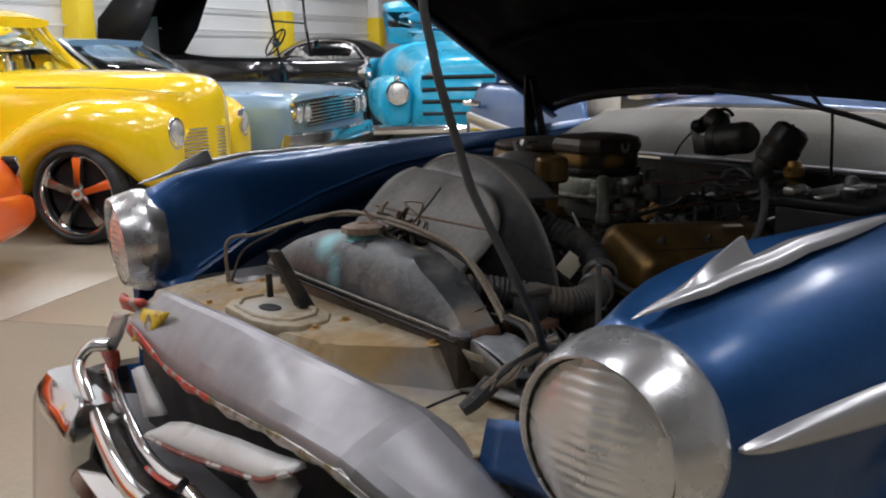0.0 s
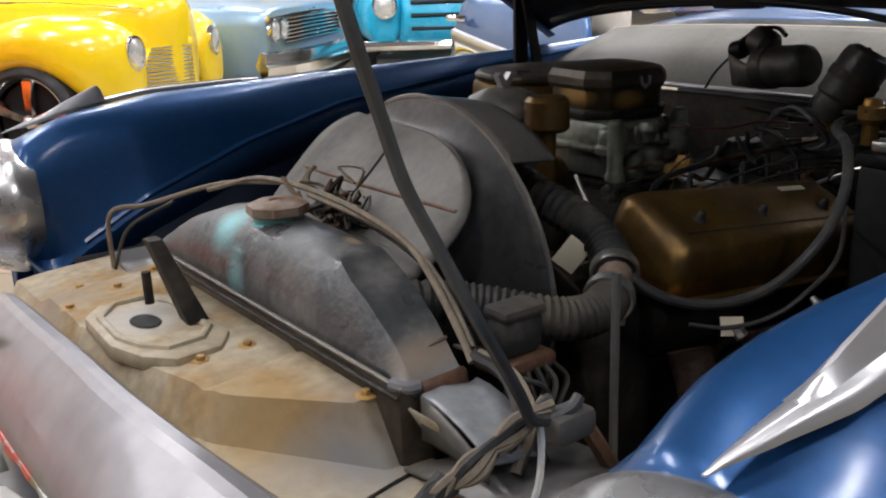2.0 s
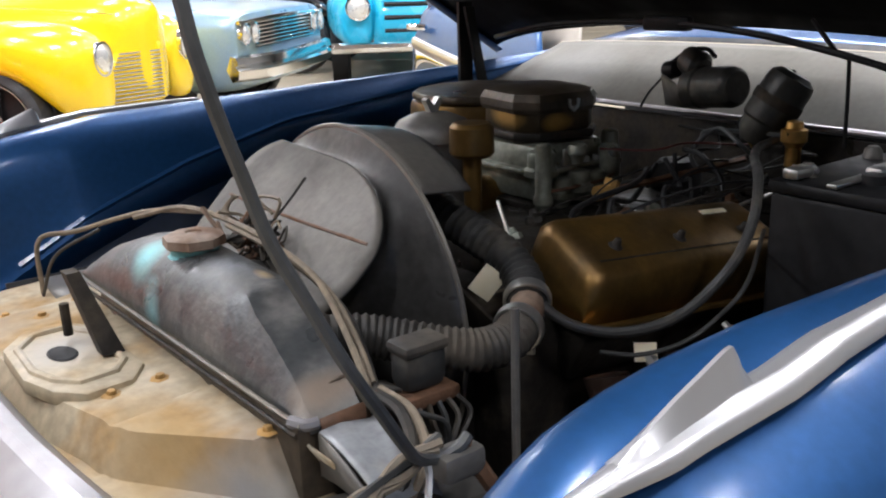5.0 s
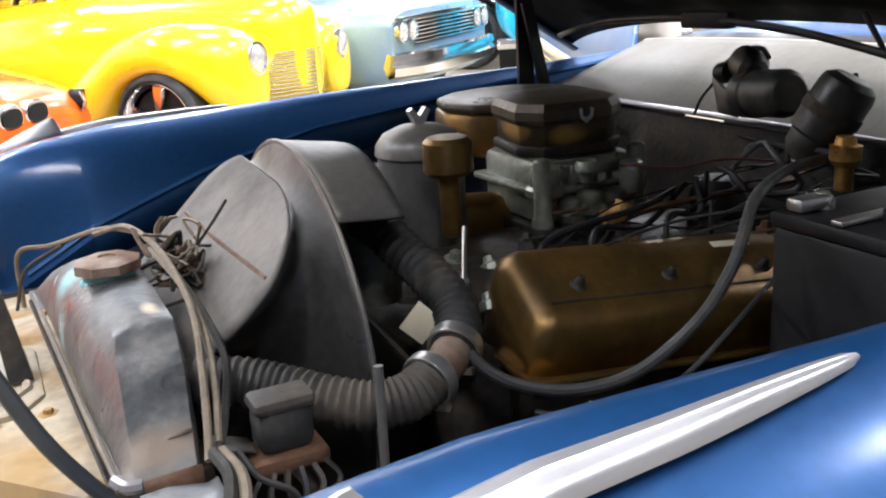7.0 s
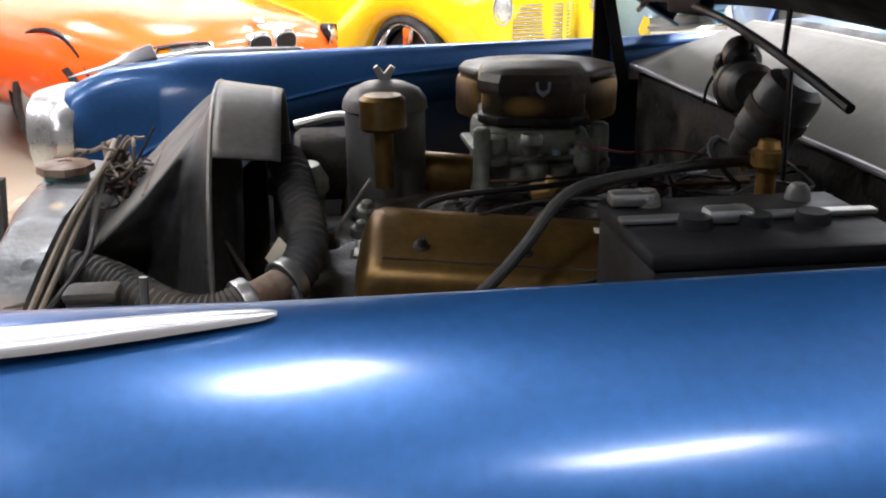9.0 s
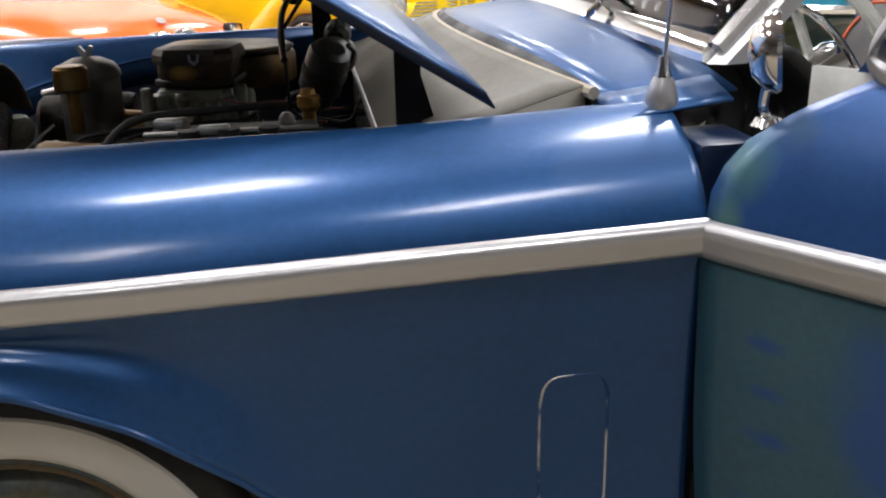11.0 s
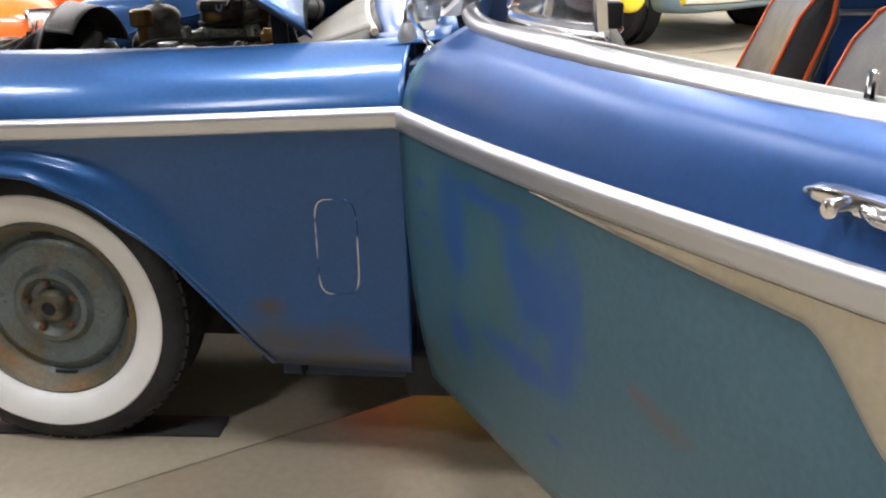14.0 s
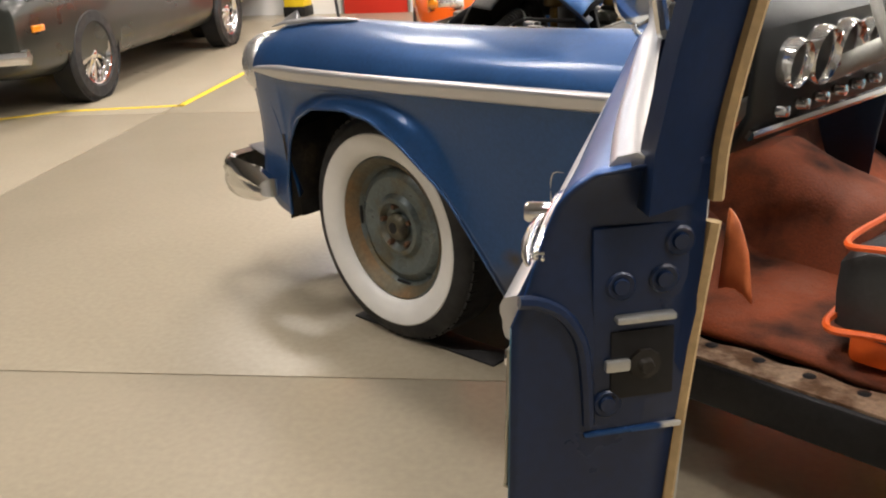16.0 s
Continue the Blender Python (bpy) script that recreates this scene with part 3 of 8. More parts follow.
XS = sorted({round(-0.615 + 0.0275 * i, 4) for i in range(55)} | {-0.43, -0.425, 0.57, 0.88})
XS = [x for x in XS if x <= 0.8801]
for s in (-1, 1):
    fender = part("front_fender", loft([fender_row(x, s) for x in XS]), BLUE, car, thick=0.004)
    part("splash_shield", loft([[Vector((-0.45 + 0.012 * math.sin(3 * v), s * (0.47 + 0.338 * u), 0.30 + 0.32 * v - 0.04 * u * v)) for u in (0, 0.33, 0.67, 1)] for v in (0, 0.33, 0.67, 1)]), GRIME, fender, "black splash shield before the wheel", thick=0.004)
    # the rolled edge round the wheel opening
    arch = [(x, s * (fender_row(x, s)[-1].y * s - 0.002), fender_row(x, s)[-1].z) for x in XS if -0.44 < x < 0.58]
    part("arch_lip", tube(arch, 0.0055, len(arch) * 2, 6), BLUE, fender)
    part("fender_bead", tube([(x, s * table(LIP_Y, x), table(LIP_Z, x)) for x in XS[3:]], 0.006, 90, 6), BLUE, fender)
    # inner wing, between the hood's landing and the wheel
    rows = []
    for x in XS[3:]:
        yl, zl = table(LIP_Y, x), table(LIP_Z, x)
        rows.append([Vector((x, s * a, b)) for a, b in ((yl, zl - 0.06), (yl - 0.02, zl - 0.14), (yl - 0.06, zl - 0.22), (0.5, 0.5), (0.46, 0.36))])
    part("inner_wing", loft(rows), BLUE_SHADED, car, thick=0.004)
    # chrome side strip
    strip = [Vector((x, s * (table(TRIM_Y, x) + 0.007), table(TRIM_Z, x))) for x in [-0.5775, -0.576, -0.573, -0.568, -0.56, -0.55] + [x for x in XS if x > -0.545]]
    rows = []
    for p in strip:
        w = min(0.022, 0.0005 + 0.0215 * math.sqrt(max(0, p.x + 0.578) / 0.2))
        q = min(1, w / 0.009)
        rows.append([p + Vector((0, s * (a * q if a > 0 else a), b * w)) for a, b in ((-0.004, -1), (0.003, -0.96), (0.0085, -0.78), (0.0105, -0.45), (0.0105, -0.05), (0.0125, 0.2), (0.0125, 0.55), (0.009, 0.85), (-0.004, 1))])
    part("side_trim", loft(rows, True, True), DULLCHROME, car, "hazed bright metal side strip", sharp=75)
    # spear on the crown: a flat blade with an upright fin along its inner edge
    rows = []
    for i in range(49):
        k = i / 48
        x = -0.612 + 0.467 * k
        y = table([(0, 0.699), (0.2, 0.711), (0.42, 0.717), (0.7, 0.713), (1, 0.704)], k)
        z = table(CROWN_Z, x) + 0.001
        w = 0.0012 + table([(0, 0), (0.08, 0.006), (0.2, 0.0125), (0.5, 0.0135), (0.75, 0.0105), (0.92, 0.007), (0.98, 0.0045), (1, 0.001)], k)
        rows.append([Vector((x, s * (y + a * w), z + 0.004 * b * min(1, w / 0.01) - 0.3 * max(0, y + a * w - 0.715))) for a, b in ((-1, -1), (-0.92, 0.6), (-0.5, 1.2), (-0.1, 1.0), (0.0, 1.4), (0.12, 1.1), (0.5, 1.1), (0.92, 0.5), (1, -1))])
    spear = part("fender_spear", loft(rows, True, True), DULLCHROME, car, "chrome spear on the fender crown", sharp=60)
    rows = []
    for i in range(21):
        k = i / 20
        x = -0.545 + 0.108 * k
        z = table(CROWN_Z, x) + 0.003
        h = 0.003 + 0.025 * min(1, k / 0.88) * (1 - max(0, (k - 0.88) / 0.12) ** 2)
        rows.append([Vector((x, s * (0.704 + a), z + b * h)) for a, b in ((-0.008, 0), (-0.004, 0.7), (-0.001, 1.0), (0.002, 1.0), (0.005, 0.7), (0.012, 0))])
    part("spear_fin", loft(rows, True, True), DULLCHROME, spear)
    # headlamp
    lampm = axis_x(-0.608, s * 0.694, 0.77, -s * 0.12)
    bez = lathe([(0.0, -0.03), (0.1, -0.03), (0.109, -0.008), (0.111, 0.0), (0.1105, 0.010), (0.107, 0.024), (0.1015, 0.042), (0.0965, 0.055), (0.0945, 0.059), (0.0925, 0.0595), (0.091, 0.057), (0.0905, 0.050), (0.0895, 0.042)], None, 56)
    for v in bez.verts:
        v.co.z += 0.16 * max(0, v.co.z) * v.co.x / 0.1
    bez.transform(lampm)
    lamp = part("headlamp", bez, BEZEL, car, "chrome headlamp bezel with a drawn brow")
    lensm = lathe([(0.0885 * i / 36, 0.066 - 0.016 * (i / 36) ** 2) for i in range(37)], None, 72)
    for v in lensm.verts:
        v.co.z += 0.0007 * math.sin(v.co.x * 520) + 0.0006 * math.sin(v.co.y * 150 + 1)
    lensm.transform(lampm)
    part("lens", lensm, LENS, lamp, "ribbed clear headlamp lens")
    part("retaining_ring", lathe([(0.0908, 0.050), (0.0898, 0.053), (0.0882, 0.052), (0.0875, 0.048)], lampm, 40), GRIME, lamp)
    # the mouth of the fender drawn in to the lamp
    mouth = [p for p in fender_row(-0.613, s)[1:-7]]
    inner = []
    for p in mouth:
        d = Vector((0, p.y - s * 0.694, p.z - 0.770)).normalized()
        inner.append(Vector((-0.611, s * 0.694 + d.y * 0.098, 0.770 + d.z * 0.098)))
    part("lamp_surround", loft([mouth, [a.lerp(b, 0.4) for a, b in zip(mouth, inner)], inner]), BLUE, car, thick=0.003)
    # fender front below the lamp
    rows = []
    for i in range(9):
        k = i / 8
        z = 0.70 - 0.32 * k
        x = -0.62 + 0.12 * k ** 0.8
        rows.append([Vector((x + 0.0 * a + 0.10 * max(0, a - 0.55) ** 1.5 / 0.3, s * (0.48 + 0.32 * a), z)) for a in (0, 0.15, 0.3, 0.45, 0.6, 0.75, 0.88, 1.0)])
    part("fender_front", loft(rows), BLUE, car, thick=0.004)
    # parking lamp and bumper end
    part("parking_lamp", lathe([(0.0, 0.03), (0.02, 0.028), (0.033, 0.012), (0.036, 0.0), (0.04, -0.02)], axis_x(-0.6, s * 0.72, 0.54), 24), CHROME, car)
rows = []
for i in range(61):
    a = -1 + i / 30
    b = abs(a)
    wrap = max(0, b - 0.86) / 0.14
    y = (0.82 * min(b / 0.9, 1) + 0.035 * wrap) * (1 if a > 0 else -1)
    x = -0.875 + 0.075 * b ** 2 + 0.31 * wrap ** 1.3
    z = 0.395 + 0.01 * wrap
    n = Vector((-(1 - wrap * 0.8), (1 if a > 0 else -1) * wrap * 0.9, 0)).normalized()
    taper = 1 - 0.55 * max(0, wrap - 0.7) / 0.3
    rows.append([Vector((x, y, z + d * taper)) + n * c for c, d in ((-0.01, -0.07), (0.022, -0.05), (0.034, -0.015), (0.026, 0.01), (0.034, 0.03), (0.022, 0.055), (-0.005, 0.07), (-0.03, 0.06), (-0.03, -0.06))])
bumper = part("front_bumper", loft(rows, True, True), CHROME, car, "chrome front bumper")

# nose panel and grille
def nose(y, k):
    """The steep nose between the lamps; k runs from its rolled rear edge over the crest to the lower front edge."""
    x = table([(0, -0.722), (0.08, -0.733), (0.16, -0.742), (0.22, -0.748), (0.4, -0.760), (0.7, -0.777), (1.0, -0.790)], k) + (0.0012 * math.sin(23 * y + 7 * k) + 0.0006 * math.sin(58 * y - 9 * k)) * math.sin(3.1 * k)
    z = table([(0, 0.748), (0.08, 0.762), (0.16, 0.764), (0.22, 0.759), (0.4, 0.740), (0.7, 0.704), (1.0, 0.664)], k) - 0.04 * max(0, y) * (1 - k)
    d = -0.16 - y
    sweep = 0.5 * (d + math.sqrt(d * d + 0.012))
    fold = max(0, -0.43 - y)
    x += (0.016 + 0.24 * sweep) * max(0, 1 - 1.1 * k) ** 1.35 - 0.10 * fold * (1 - k) + 0.5 * fold * k
    z -= 0.15 * sweep * (1 - k) ** 1.3 + 0.5 * fold * (1 - 0.6 * k)
    low = table([(-0.665, -0.06), (-0.47, 0.0), (-0.43, 0.02), (-0.3, 0.018), (-0.1, 0.006), (0.03, 0.003), (0.12, 0.010), (0.22, 0.036), (0.3, 0.05)], y)
    return Vector((x + 0.25 * max(0, y - 0.2) ** 2, y, z + low * k * k - 0.5 * max(0, y - 0.2) ** 2))


YS = [-0.665 + i * 0.025 for i in range(39)]
nosep = part("nose_panel", loft([[nose(y, k) for y in YS] for k in (0, 0.04, 0.08, 0.12, 0.16, 0.22, 0.3, 0.4, 0.5, 0.6, 0.7, 0.85, 1.0)]), SILVER, car, "bare silver nose panel", thick=0.004, sharp=10)
HEM = ((0.003, 0.003), (-0.003, 0.002), (-0.0045, -0.004), (-0.002, -0.010), (0.003, -0.007))
for name, material, label, a0, a1 in (("nose_edge", REDCHIP, "chipped red lower edge of the nose", -0.06, 0.285), ("nose_hem", HEMWORN, "worn olive and silver hem of the nose", -0.665, -0.062)):
    part(name, loft([[nose(y, 1.0) + Vector((a, 0, b)) * (1 + 0.35 * math.sin(61 * y) * math.sin(23 * y + 1)) for a, b in HEM] for y in (a0 + (a1 - a0) * i / 40 for i in range(41))], True, True), material, nosep, label)


def facet(name, corners, material, label, thick=0.006, bow=0.006, lean=0.0):
    """A bent plate through four corners of the nose, given as y and z on the plane x."""
    x, (a, b, c, d) = corners
    at = lambda p: Vector((x + lean * (p[1] - 0.72), p[0], p[1]))
    rows = []
    for j in range(6):
        v = j / 5
        l, r = at(a).lerp(at(d), v), at(b).lerp(at(c), v)
        rows.append([l.lerp(r, u) + Vector((-bow * math.sin(math.pi * u) - 0.4 * bow * math.sin(5 * v + 2 * u), 0, 0)) for u in (0, 0.2, 0.4, 0.6, 0.8, 1)])
    return part(name, loft(rows), material, nosep, label, thick=thick)


facet("nose_bracket", (-0.76, ((0.375, 0.736), (0.272, 0.742), (0.285, 0.722), (0.40, 0.704))), REDCHIP, "chipped red bracket beside the nose", 0.012, 0.010)
facet("bracket_tab", (-0.765, ((0.424, 0.695), (0.345, 0.704), (0.455, 0.606), (0.53, 0.597))), DULLCHROME, "bright bent bracket tab", 0.004)
facet("bracket_foot", (-0.763, ((0.54, 0.600), (0.44, 0.612), (0.46, 0.572), (0.51, 0.564))), REDCHIP, "chipped red bracket foot", 0.010)
facet("bracket_bar", (-0.77, ((0.342, 0.681), (0.287, 0.702), (0.22, 0.683), (0.27, 0.664))), REDCHIP, "chipped red bracket bar", 0.010, 0.008)
badge = facet("nose_badge", (-0.774, ((0.255, 0.734), (0.150, 0.748), (0.196, 0.705), (0.262, 0.678))), YELLOWBADGE, "yellow emblem plate with a dark oval", 0.005, 0.002, 0.42)
part("badge_oval", lathe([(0.0, 0.0015), (0.7, 0.001), (1.0, 0.0)], Matrix.Translation((-0.7795, 0.212, 0.718)) @ Matrix.Rotation(radians(-67), 4, "Y") @ Matrix.Rotation(0.45, 4, "Z") @ Matrix.Diagonal((0.021, 0.013, 1, 1)), 20), HEMWORN, badge)
part("grille_cavity", box((-0.70, -0.50, 0.36), (-0.67, 0.50, 0.62), 0.01), BLACK, car)
for s in (-1, 1):
    ring = [(-0.775, s * 0.44, 0.628), (-0.80, s * 0.482, 0.618), (-0.823, s * 0.492, 0.585), (-0.835, s * 0.423, 0.557), (-0.85, s * 0.309, 0.530), (-0.862, s * 0.205, 0.508), (-0.872, s * 0.09, 0.499), (-0.872, s * 0.012, 0.499)]
    g = part("grille_ring", tube(ring, lambda k: 0.014 + 0.004 * k, 80, 14, squash=0.7), CHROME, car, "heavy chrome grille surround")
    # Dark sheet set in the gap between the rings, standing for its shade.
    lower = [Vector(p) + Vector((0.012, 0, -0.034)) for p in ring[2:]]
    part("grille_gap_shade", loft([[p + Vector((a, 0, b)) for a, b in ((-0.006, 0.026), (0.03, 0.012), (0.055, 0.016))] for p in spline(lower, 30)]), GRIME, g, "dark sheet for the shade between the grille rings", thick=0.003)
    inner = [(-0.765, s * 0.500, 0.566), (-0.785, s * 0.396, 0.542), (-0.80, s * 0.284, 0.519), (-0.81, s * 0.187, 0.502), (-0.815, s * 0.09, 0.503), (-0.815, s * 0.012, 0.512)]
    part("inner_ring", tube(inner, 0.0135, 60, 12, squash=0.7), CHROME, g, "second chrome ring of the grille")
    if s > 0:
        part("ring_rub", tube([(-0.829, 0.13, 0.504), (-0.831, 0.07, 0.508), (-0.831, 0.012, 0.516)], 0.0045, 20, 6), REDCHIP, g, "red paint rubbed along the ring")
    # white upright post and the wing of the insert
    part("insert_post", loft([[Vector((-0.78, s * y, z)) + Vector((c, 0, 0)) for y, z in ((0.300 - 0.05 * k, 0.615 - 0.072 * k), (0.262 - 0.101 * k, 0.632 - 0.059 * k)) for c in (0.0,)] for k in (0, 0.25, 0.5, 0.75, 1)]), INSERTWHITE, g, "white upright grille insert", thick=0.012)
part("grille_wing", loft([[Vector((-0.803 + 0.018 * w - 0.008 * math.sin(math.pi * w), y, table([(-0.335, 0.657), (-0.251, 0.616), (-0.125, 0.590), (0.024, 0.559), (0.12, 0.545), (0.19, 0.535)], y) * (1 - w) + w * table([(-0.335, 0.660), (-0.274, 0.649), (-0.146, 0.631), (0.042, 0.597), (0.12, 0.572), (0.19, 0.538)], y))) for w in (0, 0.2, 0.4, 0.6, 0.8, 1)] for y in (-0.335 + 0.525 * i / 30 for i in range(31))]), INSERTWHITE, car, "white grille insert wing with a chipped red edge", thick=0.008)
part("wing_edge", tube([(-0.806, y, table([(-0.335, 0.655), (-0.251, 0.614), (-0.125, 0.588), (0.024, 0.557), (0.12, 0.543), (0.19, 0.533)], y)) for y in (-0.335 + 0.525 * i / 14 for i in range(15))], 0.0045, 60, 6), WINGRED, car, "worn red line under the grille insert")
for s in (-1, 1):
    rows = []
    for i in range(13):
        k = i / 12
        z = 0.27 + 0.285 * k
        cap = max(0, (k - 0.82) / 0.18)
        rows.append([Vector((-0.86 - (0.06 - 0.025 * cap ** 2) * a + 0.03 * k, s * (0.465 + (0.145 - 0.012 * cap ** 2) * b), z + 0.006 * (1 - abs(b)))) for a, b in ((-0.6, -1), (0.35, -1), (0.75, -0.93), (0.95, -0.8), (1.0, -0.4), (1.03, 0), (1.0, 0.4), (0.95, 0.8), (0.75, 0.93), (0.35, 1), (-0.6, 1))])
    part("bumper_guard", loft(rows, True, True), CHROME, bumper, "broad chrome bumper guard", sharp=50)
# painted corner between the nose and the lamp
part("nose_corner", loft([[Vector((-0.650 + 0.018 * v + 0.006 * math.sin(3 * u), -0.50 - 0.15 * u, 0.665 + 0.02 * u + v * (0.075 - 0.012 * abs(u - 0.7)))) for u in (0, 0.2, 0.4, 0.6, 0.8, 1)] for v in (0, 0.2, 0.4, 0.6, 0.8, 1)]), BLUE, car, "blue fender corner beside the lamp", thick=0.003)
part("splash_pan", loft([[Vector((-0.83 + 0.2 * k, y, 0.47 - 0.05 * k)) for y in (-0.7, -0.35, 0, 0.35, 0.7)] for k in (0, 0.5, 1)]), SILVER, car, thick=0.004)

# latch panel before the radiator
def brink(y):
    """Where the plateau breaks off towards the nose."""
    return table([(-0.285, -0.53), (-0.245, -0.56), (-0.14, -0.642), (-0.01, -0.672), (0.15, -0.688), (0.5, -0.69)], y)


def pan(x, y):
    """Height of the pressed latch panel: a plateau round the latch above a lower sheet."""
    low = table([(-0.72, 0.692), (-0.6, 0.684), (-0.48, 0.676)], x)
    top = table([(-0.69, 0.724), (-0.62, 0.732), (-0.50, 0.738)], x)
    z = low + (top - low) * max(0, min(1, (x - brink(y)) / 0.022, (y + 0.285) / 0.04))
    if y > 0.30:
        z -= 0.02 * min(1, (y - 0.30) / 0.05)
    for r in (-0.10, 0.19):
        z -= 0.005 * math.exp(-((y - r - 0.15 * (x + 0.58)) / 0.008) ** 2)
    return z


PY = sorted([-0.50 + 0.0107 * i for i in range(92)] + [-0.285, -0.245])
PK = [(0, k / 5) for k in range(5)] + [(1, 0), (1, 0.5), (1, 1)] + [(2, k / 14) for k in range(1, 15)]
STEP = lambda n, k, e: -0.728 + (e + 0.728) * k if n == 0 else e + 0.022 * k if n == 1 else e + 0.022 + (-0.502 - e) * k
latch = part("latch_panel", loft([[Vector((max(STEP(n, k, brink(y)), -0.728 + 0.35 * max(0, -0.33 - y)), y, pan(STEP(n, k, brink(y)), y))) for y in PY] for n, k in PK]), TAN, car, "dusty tan sheet metal latch panel", thick=0.003)
plate = [(-0.613 + 1.08 * (x + 0.605), 0.083 + 1.08 * (y - 0.105)) for x, y in ((-0.645, 0.02), (-0.66, 0.07), (-0.655, 0.17), (-0.62, 0.215), (-0.57, 0.215), (-0.545, 0.17), (-0.545, 0.03), (-0.57, -0.005), (-0.62, -0.01))]
part("latch_plate", slab(plate, 0.722, 0.742, bevel=0.006), TAN, latch, "raised eight-sided latch plate")
inner = [(-0.613 + (x + 0.613) * 0.74, 0.083 + (y - 0.083) * 0.74) for x, y in plate]
ridge = [Vector((x, y, 0.7415)) for x, y in inner]
part("latch_ridge", tube(ridge + ridge[:2], 0.0055, 60, 8, smooth=False), TAN, latch)
part("latch_hole", lathe([(0.0, 0.0008), (0.016, 0.0008), (0.018, 0.0016), (0.021, 0.0)], Matrix.Translation((-0.615, 0.088, 0.7425)) @ Matrix.Diagonal((0.8, 1.3, 1, 1)), 24), BLACK, latch, "dark oval latch opening")
part("latch_hook", loft([[Vector((-0.57 - 0.012 * k, 0.05 + a + 0.078 * k, 0.745 + 0.083 * k)) + Vector((b * (1 - 0.35 * k), 0, 0)) for a, b in ((-0.011, -0.013), (0.011, -0.013), (0.011, 0.013), (-0.011, 0.013))] for k in (0, 0.3, 0.6, 0.85, 1)], True, True), GRIME, latch, "black hood latch hook")
part("latch_pin", tube([(-0.595, 0.125, 0.75), (-0.595, 0.127, 0.79)], 0.006, 6, smooth=False), GRIME, latch)
for x, y in ((-0.55, -0.045), (-0.605, -0.045), (-0.66, 0.235), (-0.59, 0.26), (-0.53, 0.29), (-0.52, -0.24), (-0.62, 0.33)):
    bolt = part("bolt", lathe([(0.0, 0.006), (0.0045, 0.006), (0.0055, 0.0045), (0.0055, 0.0015), (0.010, 0.0015), (0.0125, 0.0)], Matrix.Translation((x, y, pan(x, y) + 0.001)), 6), OCHRE, latch, "ochre stained bolt")
part("panel_flange", loft([[Vector((-0.505 + 0.03 * k, y, 0.738 - 0.05 * k)) for y in (-0.33, -0.1, 0.1, 0.33)] for k in (0, 0.4, 1)]), TAN, latch, thick=0.003)
part("panel_seam", tube([(-0.49, -0.30, 0.679), (-0.55, -0.315, 0.683), (-0.64, -0.345, 0.689)], 0.0022, 16, 5), GRIME, latch)
for x, y in ((-0.70, 0.10), (-0.695, 0.02), (-0.66, -0.2)):
    part("panel_hole", lathe([(0.0, 0.0005), (0.005, 0.0005), (0.0055, 0.0)], Matrix.Translation((x, y, pan(x, y) + 0.002)), 12), BLACK, latch)
part("side_sheet", loft([[Vector((x, y, 0.676 + 0.006 * math.sin(9 * y + 20 * x))) for y in [-0.60 + 0.03 * i for i in range(10)]] for x in (-0.49, -0.46, -0.43, -0.40, -0.37)]), DUSTGREY, car, "grey dented sheet beside the radiator", thick=0.003)
part("corner_brace", loft([[Vector((-0.52 + 0.14 * k, -0.30 - 0.14 * j - 0.03 * k, 0.684 + 0.012 * j - 0.004 * k + 0.014 * math.sin(3 * j) * (0.4 + 0.6 * k))) for j in (0, 0.33, 0.66, 1)] for k in (0, 0.5, 1)]), DUSTGREY, car, "grey corner brace", thick=0.004)
part("corner_brace", loft([[Vector((-0.54 + 0.1 * k, 0.30 + 0.14 * j, 0.70 + 0.03 * j)) for j in (0, 0.33, 0.66, 1)] for k in (0, 0.5, 1)]), DUSTGREY, car, "grey corner brace", thick=0.004)

# radiator
rad = part("radiator", box((-0.515, -0.29, 0.30), (-0.43, 0.25, 0.757), 0.006), LID, car, "dusty brown radiator core")


def tank_row(y):
    """A section of the upper tank: front seam, rounded front, ridge, flat top, rear edge."""
    k = (y + 0.29) / 0.54
    fx, fz = -0.505 - 0.028 * k, 0.760 + 0.026 * k
    bx = table([(-0.29, -0.446), (-0.2, -0.431), (-0.13, -0.424), (0.26, -0.422)], y)
    bz = table([(-0.292, 0.764), (-0.25, 0.794), (-0.2, 0.820), (-0.135, 0.843), (0.07, 0.847), (0.16, 0.838), (0.21, 0.822), (0.24, 0.802), (0.252, 0.785)], y)
    soft = max(0.0, min(1.0, (y + 0.17) / 0.09))
    tx = table([(-0.29, -0.497), (-0.23, -0.492), (-0.165, -0.486), (-0.1, -0.472), (0.26, -0.474)], y)
    tz = bz - 0.004 + 0.009 * soft
    f, t, b = Vector((fx, y, fz)), Vector((tx, y, tz)), Vector((bx, y, bz))
    c = Vector((fx + 0.004, y, fz + (tz - fz) * (0.45 + 0.5 * soft)))
    front = [f * (1 - u) ** 2 + c * 2 * u * (1 - u) + t * u * u for u in (0, 0.12, 0.25, 0.4, 0.55, 0.7, 0.85, 1.0)]
    return [f + Vector((0.004, 0, -0.012))] + front + [t.lerp(b, 0.35) + Vector((0, 0, 0.0035 * soft)), t.lerp(b, 0.7) + Vector((0, 0, 0.003 * soft)), b, b + Vector((0.003, 0, -0.008)), Vector((bx + 0.004, y, 0.752))]


